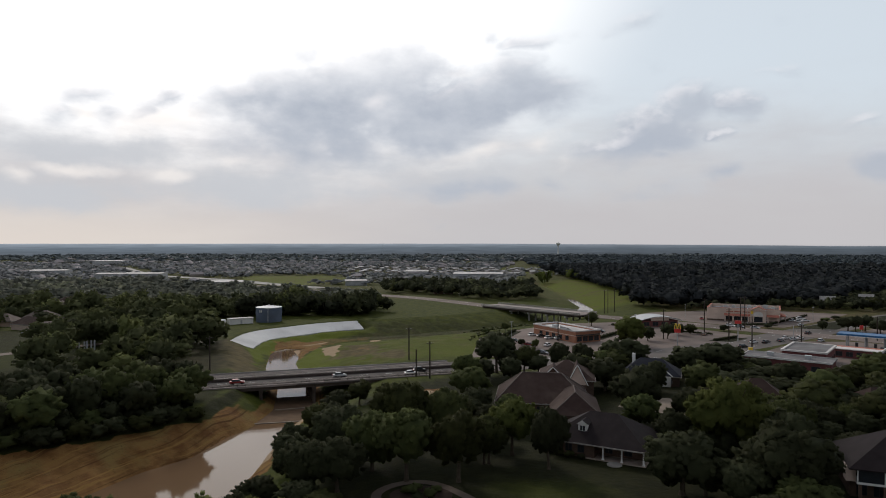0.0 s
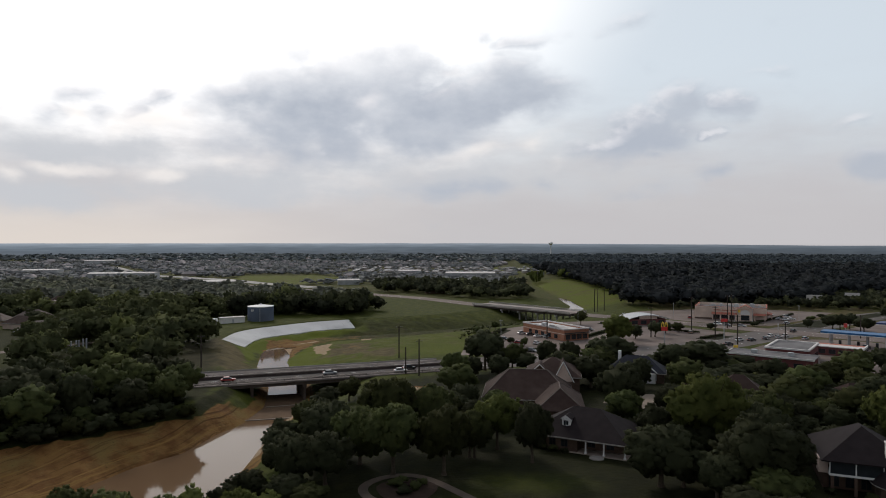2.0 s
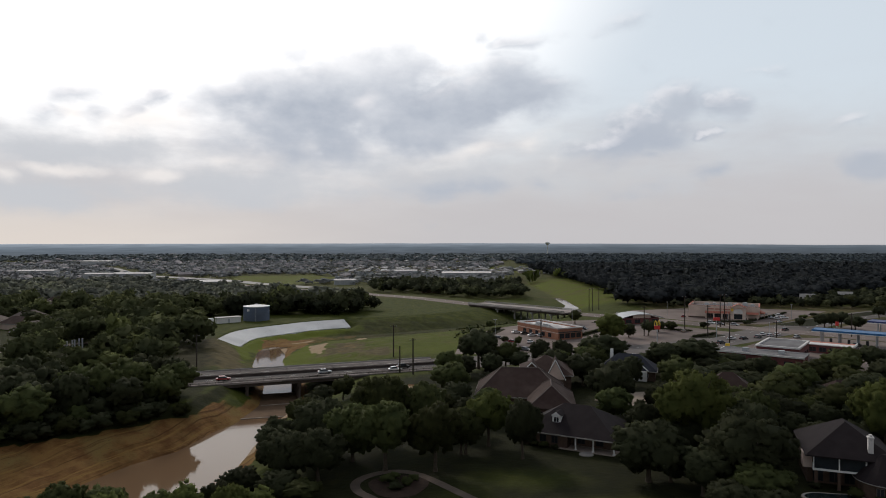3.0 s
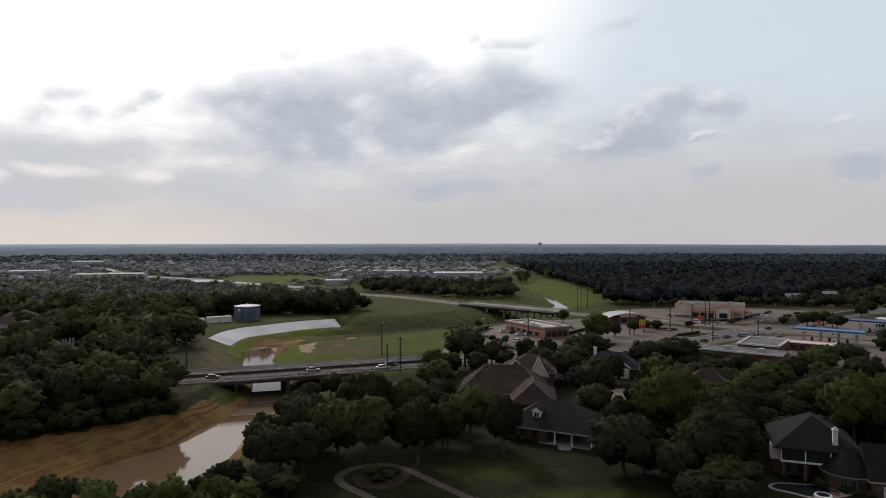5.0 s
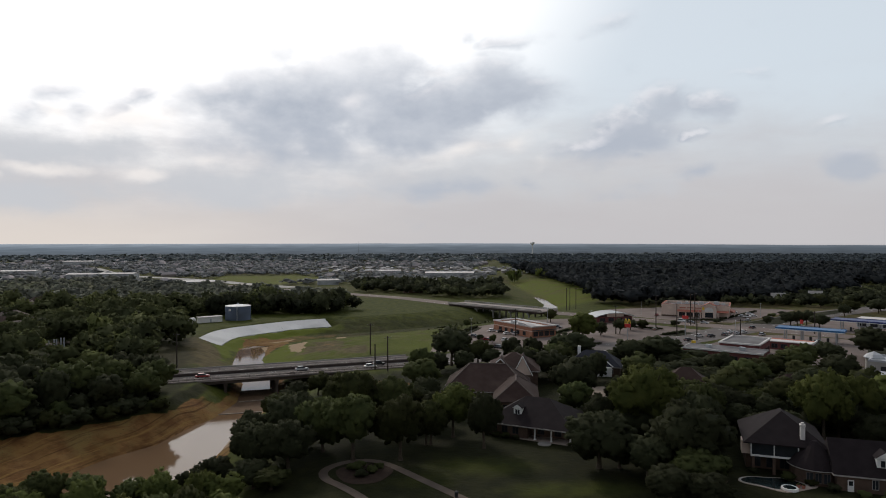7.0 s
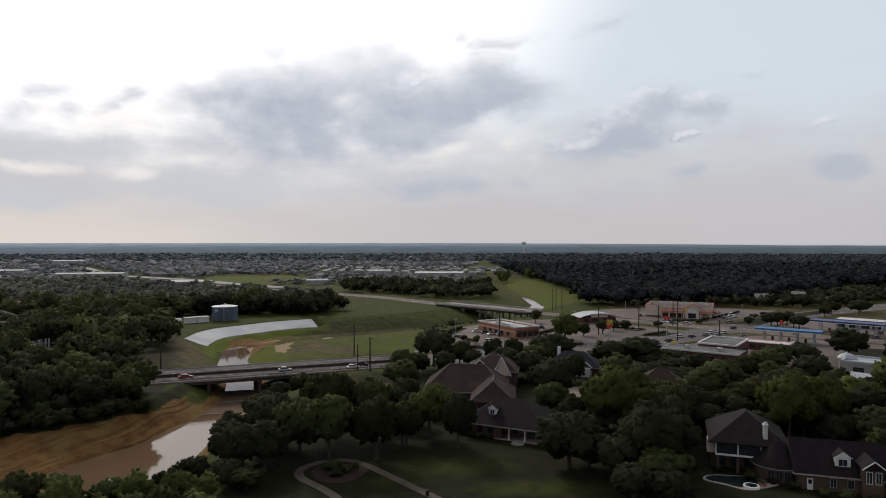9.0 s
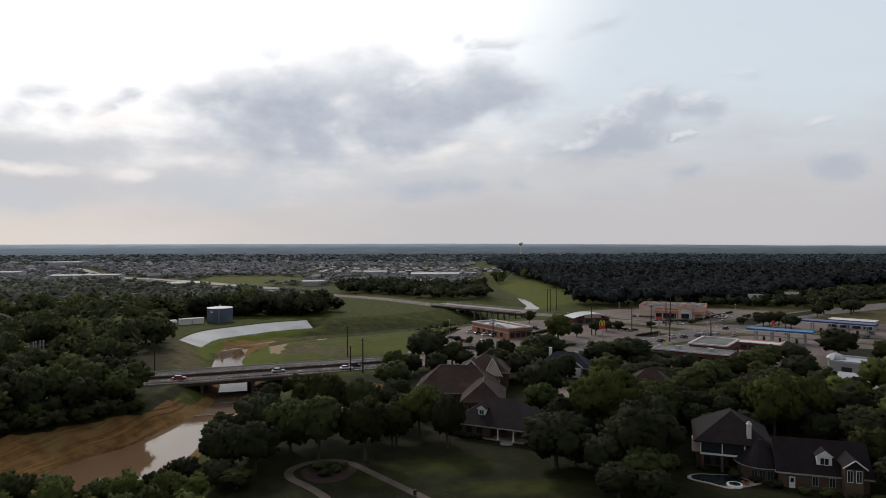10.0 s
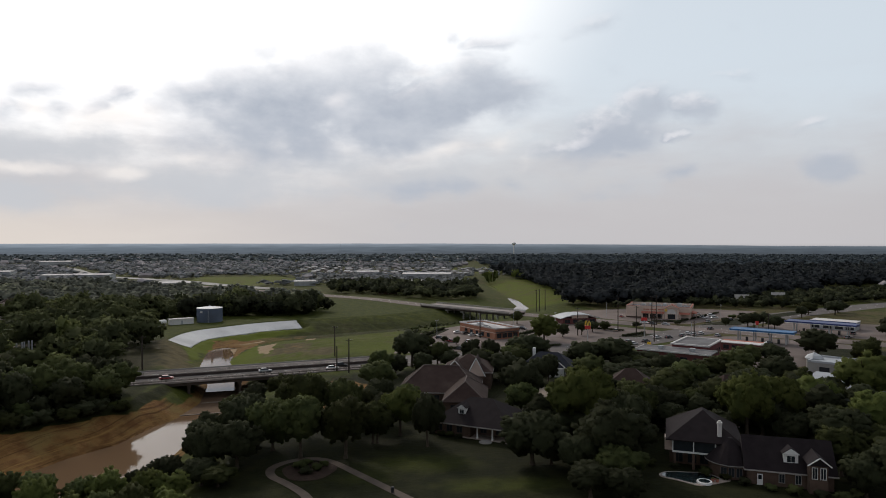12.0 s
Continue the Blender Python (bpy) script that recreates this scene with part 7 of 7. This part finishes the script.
MID_T = [template(s, 6, 16, 8, 0.022, 0.5, KNOB, 0.5, (0.15, 0.28)) for s in (31, 32, 33, 34, 35)]
EDGE_T = [template(s, 4, 9, 3, 0.03, 0.5, KNOB, 0.6, (0.2, 0.34)) for s in (36, 37, 38, 39)]
FAR_T = [template(s, 3, 6, 1, 0.04, 0.46, KNOB, 0.64) for s in (41, 42, 43, 44)]
SPECK_T = [template(s, 3, 2, 1, 0.08, 0.42, KNOB, 0.6) for s in (51, 52, 53)]


def wood(name, label, poly, spacing, seed, h, w, templates, mat, keep=open_ground):
    pts = scatter(poly, spacing, seed, keep)
    rng = np.random.default_rng(seed + 100)
    return joined(name, label, pts, rng.uniform(*h, len(pts)), rng.uniform(*w, len(pts)), templates, mat)


wood("woodland", "dense green woodland west of the river", [(-125, 335), (-130, 400), (-45, 402), (-40, 448), (-60, 450), (-290, 420), (-260, 160), (-175, 120), (-175, 165), (-92, 222), (-100, 285)], 12.0, 20, (8, 18), (13, 21), MID_T, LEAF_FAR)
wood("woodland", "tall dark trees behind the slope paving", [(-128, 372), (-100, 392), (-45, 397), (-36, 415), (-40, 440), (-120, 420)], 9.0, 38, (9, 18), (10, 16), MID_T, LEAF_MIXED)
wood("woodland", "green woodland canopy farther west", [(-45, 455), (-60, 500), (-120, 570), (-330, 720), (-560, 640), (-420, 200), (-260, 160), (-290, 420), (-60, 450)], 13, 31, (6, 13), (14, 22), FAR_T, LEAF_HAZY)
wood("woodland", "dark belt of trees beyond the far road", [(-60, 590), (0, 545), (40, 500), (88, 520), (88, 640), (30, 660), (-60, 680)], 10.5, 21, (7, 13.5), (11, 17), EDGE_T, LEAF_MIXED)
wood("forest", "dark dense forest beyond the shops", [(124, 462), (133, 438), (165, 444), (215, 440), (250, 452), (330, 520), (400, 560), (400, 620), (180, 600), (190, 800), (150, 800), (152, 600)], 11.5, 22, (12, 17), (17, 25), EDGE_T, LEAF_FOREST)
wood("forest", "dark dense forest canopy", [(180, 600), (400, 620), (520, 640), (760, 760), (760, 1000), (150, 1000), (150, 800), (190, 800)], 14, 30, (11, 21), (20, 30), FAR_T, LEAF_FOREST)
wood("distant_trees", "woods towards the skyline in painted haze tones", [(170, 1010), (760, 1010), (1500, 1300), (1700, 1900), (300, 1900), (170, 1400)], 24, 23, (11, 17), (26, 36), SPECK_T, LEAF_HAZE)
wood("scrub", "low bushy trees behind the drugstore", [(150, 428), (215, 432), (300, 425), (420, 490), (420, 560), (330, 520), (250, 448), (165, 440)], 9.5, 33, (5, 10), (8, 13), EDGE_T, LEAF_MIXED)
for outline, seed in (([(6, 356), (28, 352), (64, 392), (50, 408), (20, 388)], 71), ([(8, 300), (26, 296), (34, 330), (18, 334)], 72)):
    wood("scrub", "low dark bushes on the rough grass bank", outline, 4.0, seed, (0.5, 1.9), (1.2, 3.6), EDGE_T, LEAF_FAR, None)
wood("scrub", "low scattered trees on rough ground", [(240, 440), (330, 430), (700, 560), (1100, 700), (1100, 1000), (760, 900), (520, 600), (330, 520)], 15, 24, (5, 11), (9, 15), FAR_T, LEAF_MIXED)
wood("street_trees", "leafy trees among the shops and streets", [(200, 180), (330, 330), (520, 480), (700, 480), (600, 100), (300, 60)], 17, 25, (7, 12), (9, 14), FAR_T, LEAF_FAR)
SHED_YARD = [(-170, 900), (160, 840), (170, 1000), (150, 1090), (20, 1120), (-170, 1190)]
CLEAR.append(SHED_YARD)
wood("suburb_trees", "trees scattered through the distant suburb, paled with painted haze", [(-560, 640), (-330, 720), (-60, 680), (90, 660), (80, 1000), (140, 1400), (-1000, 1500), (-1000, 700)], 17, 26, (5, 10), (15, 24), SPECK_T, LEAF_SUBURB_HAZED)
wood("suburb_trees", "low trees between pale sheds", SHED_YARD, 26, 37, (4, 7), (8, 16), SPECK_T, LEAF_SUBURB_HAZED, None)
wood("distant_trees", "tree cover of the far plain, painted haze blue-grey", [(-1000, 700), (-1000, 1500), (140, 1400), (300, 1900), (1700, 1900), (1900, 2300), (-1900, 2300), (-1800, 1400)], 40, 27, (8, 14), (28, 46), SPECK_T, LEAF_HAZE_BLUE)
wood("distant_trees", "trees at the edge of the plain in painted haze tones", [(1100, 700), (1600, 1700), (1800, 1500), (1500, 900)], 34, 29, (9, 15), (26, 44), SPECK_T, LEAF_HAZE_BLUE)
wood("woodland", "light green young trees at the forest's end", [(112, 735), (156, 730), (156, 800), (112, 810)], 8.0, 36, (11, 16), (11, 15), EDGE_T, LEAF_LIGHT)


# ---- distance: water tower, mast, warehouses, suburb roofs ----
tower_far = thing("water_tower", "distant water tower with a wide bowl on a stem", "water tower", 393, 2300, 0, 0)
bm = bmesh.new()
tube(bm, 0, 0, -2, 36, 2.0, 1.6, 12)
part("stem", bm, WHITE, tower_far)
bm = bmesh.new()
tube(bm, 0, 0, 36, 41, 2.6, 8, 16)
tube(bm, 0, 0, 41, 45, 8, 7.6, 16)
tube(bm, 0, 0, 45, 47.5, 7.6, 2, 16)
part("bowl", bm, WHITE, tower_far)
mast = thing("radio_mast", "thin distant radio mast", "mast", -229, 2350, 0, 0)
bm = bmesh.new()
tube(bm, 0, 0, -2, 49, 0.3, 0.2, 6)
# pale grey-blue here imitates haze over the mast
part("shaft", bm, SHEET_PALE, mast)


def shed_far(x, y, w, d, h, turn, label, mat=None):
    ob = thing("warehouse", label, "warehouse", x, y, z_at(x, y), turn)
    part("wall", boxes((-w / 2, -d / 2, 0, w / 2, d / 2, h)), METAL_GREY, ob)
    roof_part(ob, mat or PALE_ROOF, -w / 2, -d / 2, w / 2, d / 2, h, 1.2, over=0.5, gable=(True, True))
    return ob


for x, y, w, d, h, turn in ((-545, 900, 45, 26, 7, 10), (-408, 800, 34, 20, 7, 5), (-372, 810, 44, 22, 7, 5), (-222, 655, 38, 22, 6, 8), (40, 815, 60, 34, 7, -4), (-690, 1340, 60, 30, 8, 0), (-95, 690, 22, 12, 5, 10), (18, 690, 26, 14, 5, 30), (-40, 900, 30, 20, 6, 0)):
    shed_far(x, y, w, d, h, turn, "long pale-roofed warehouse among the trees")
shed_far(-940, 2280, 70, 40, 8, 0, "pale industrial shed far across the plain")


def roofs(name, label, poly, spacing, seed, mat, wall, size, pitch=1.0):
    """Many far hipped houses as two bodies: walls and roofs."""
    pts = scatter(poly, spacing, seed, open_ground)
    rng = np.random.default_rng(seed)
    bm_r, bm_w = [], []
    fr, fw = [], []
    for x, y in pts:
        a = rng.choice((0.2, 1.77, 0.4, 1.2)) + rng.normal() * 0.1
        w, d = rng.uniform(0.8, 1.3, 2) * np.array(size)
        e, r = 3.0, rng.uniform(2.6, 4.0) * pitch
        ca_, sa_ = math.cos(a), math.sin(a)
        z0 = z_at(x, y)

        def at(px_, py_, pz_):
            return (x + px_ * ca_ - py_ * sa_, y + px_ * sa_ + py_ * ca_, z0 + pz_)
        k = len(bm_w)
        for zz in (0, e):
            for sx2, sy2 in ((-1, -1), (1, -1), (1, 1), (-1, 1)):
                bm_w.append(at(sx2 * w / 2, sy2 * d / 2, zz))
        for i in range(4):
            j = (i + 1) % 4
            fw.append((k + i, k + j, k + 4 + j, k + 4 + i))
        k = len(bm_r)
        for sx2, sy2 in ((-1, -1), (1, -1), (1, 1), (-1, 1)):
            bm_r.append(at(sx2 * (w / 2 + 0.5), sy2 * (d / 2 + 0.5), e))
        bm_r.append(at(-w / 2 + d * 0.4, 0, e + r))
        bm_r.append(at(w / 2 - d * 0.4, 0, e + r))
        fr += [(k, k + 1, k + 5, k + 4), (k + 1, k + 2, k + 5), (k + 2, k + 3, k + 4, k + 5), (k + 3, k, k + 4)]
    for nm, lab, vs, fs, m in (("house_roofs", label, bm_r, fr, mat), ("house_walls", label + ", walls", bm_w, fw, wall)):
        me_ = bpy.data.meshes.new(nm)
        me_.from_pydata(vs, [], fs)
        me_.materials.append(m)
        tagged(new(nm, me_), lab, "houses", kind="stuff")


# far roofs paled to mauve-grey, distance haze put into their colour
FAR_ROOF_HAZED = material("far_shingles_hazed", (0.29, 0.262, 0.262), (0.36, 0.322, 0.322), 0.01, 0.9, island=0.2)
FAR_WALL = material("far_walls", (0.25, 0.22, 0.19), (0.34, 0.3, 0.27), 0.01, 0.9, island=0.4)
PALE_FAR = material("pale_far_roofs", (0.3, 0.29, 0.285), (0.5, 0.48, 0.47), 0.01, 0.8, island=0.5)
roofs("suburb", "brown-roofed houses of a distant suburb", [(-560, 680), (-60, 720), (60, 860), (100, 1300), (-900, 1500), (-900, 800)], 58, 61, FAR_ROOF_HAZED, FAR_WALL, (16, 11))
roofs("suburb", "roofs of a far suburb", [(-900, 1300), (100, 1150), (250, 1900), (-1100, 2000)], 64, 62, FAR_ROOF_HAZED, FAR_WALL, (17, 12))
roofs("suburb", "scattered houses beyond the shops", [(330, 440), (760, 620), (1200, 900), (1000, 1000), (520, 640), (360, 540)], 62, 63, FAR_ROOF_HAZED, FAR_WALL, (16, 11))
CLEAR.remove(SHED_YARD)
roofs("sheds", "pale sheds and parked trailers by the far road", [(-160, 960), (20, 900), (120, 880), (160, 960), (150, 1090), (20, 1120), (-170, 1190)], 21, 64, PALE_FAR, FAR_WALL, (9, 4), 0.25)
roofs("sheds", "scattered pale roofs across the plain", [(-900, 1500), (300, 1500), (1500, 1300), (1600, 2000), (-1300, 2200)], 110, 65, PALE_FAR, FAR_WALL, (26, 16), 0.4)

# the rim of the plain: emissive backdrop, haze painted as a blue-grey gradient
RIM = bpy.data.materials.new("glowing_haze_backdrop")
RIM.use_nodes = True
rt = RIM.node_tree
rt.nodes.clear()
rtc = rt.nodes.new("ShaderNodeTexCoord")
rse = rt.nodes.new("ShaderNodeSeparateXYZ")
rt.links.new(rtc.outputs["Object"], rse.inputs[0])
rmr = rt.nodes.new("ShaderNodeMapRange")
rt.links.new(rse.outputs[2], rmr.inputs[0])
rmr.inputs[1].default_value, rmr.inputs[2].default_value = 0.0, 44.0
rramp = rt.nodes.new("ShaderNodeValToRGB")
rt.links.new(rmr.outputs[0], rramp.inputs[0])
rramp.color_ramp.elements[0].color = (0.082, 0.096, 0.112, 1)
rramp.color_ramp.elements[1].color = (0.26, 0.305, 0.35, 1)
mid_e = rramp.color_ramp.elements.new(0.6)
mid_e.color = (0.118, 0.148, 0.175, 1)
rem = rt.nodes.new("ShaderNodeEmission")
rmap = rt.nodes.new("ShaderNodeMapping")
rt.links.new(rtc.outputs["Object"], rmap.inputs[0])
rmap.inputs["Scale"].default_value = (0.012, 0.012, 0.25)
rnz = rt.nodes.new("ShaderNodeTexNoise")
rt.links.new(rmap.outputs[0], rnz.inputs["Vector"])
rnz.inputs["Scale"].default_value, rnz.inputs["Detail"].default_value = 1.0, 6.0
rva = rt.nodes.new("ShaderNodeMapRange")
rt.links.new(rnz.outputs["Fac"], rva.inputs[0])
rva.inputs[1].default_value, rva.inputs[2].default_value, rva.inputs[3].default_value, rva.inputs[4].default_value = 0.3, 0.7, 0.84, 1.16
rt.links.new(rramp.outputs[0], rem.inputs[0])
# painted haze glow, stronger on the sunward side
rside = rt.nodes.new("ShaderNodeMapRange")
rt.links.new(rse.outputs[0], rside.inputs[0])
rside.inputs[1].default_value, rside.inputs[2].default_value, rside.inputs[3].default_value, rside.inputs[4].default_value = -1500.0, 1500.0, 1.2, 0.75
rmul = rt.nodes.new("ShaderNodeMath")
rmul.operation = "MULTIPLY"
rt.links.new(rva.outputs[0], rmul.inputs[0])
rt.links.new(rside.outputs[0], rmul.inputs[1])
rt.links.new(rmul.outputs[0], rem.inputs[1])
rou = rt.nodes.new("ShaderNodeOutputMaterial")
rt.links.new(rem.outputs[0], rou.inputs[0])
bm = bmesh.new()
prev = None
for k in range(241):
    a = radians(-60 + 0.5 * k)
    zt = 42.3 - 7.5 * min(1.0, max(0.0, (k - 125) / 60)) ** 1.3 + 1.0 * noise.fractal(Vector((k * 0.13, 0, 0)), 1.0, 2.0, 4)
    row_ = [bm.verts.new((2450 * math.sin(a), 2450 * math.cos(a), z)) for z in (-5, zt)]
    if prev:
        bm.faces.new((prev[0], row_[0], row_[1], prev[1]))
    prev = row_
solo("backdrop", bm, RIM, "glowing backdrop of blue-grey haze at the rim of the plain", "distance", "structure")
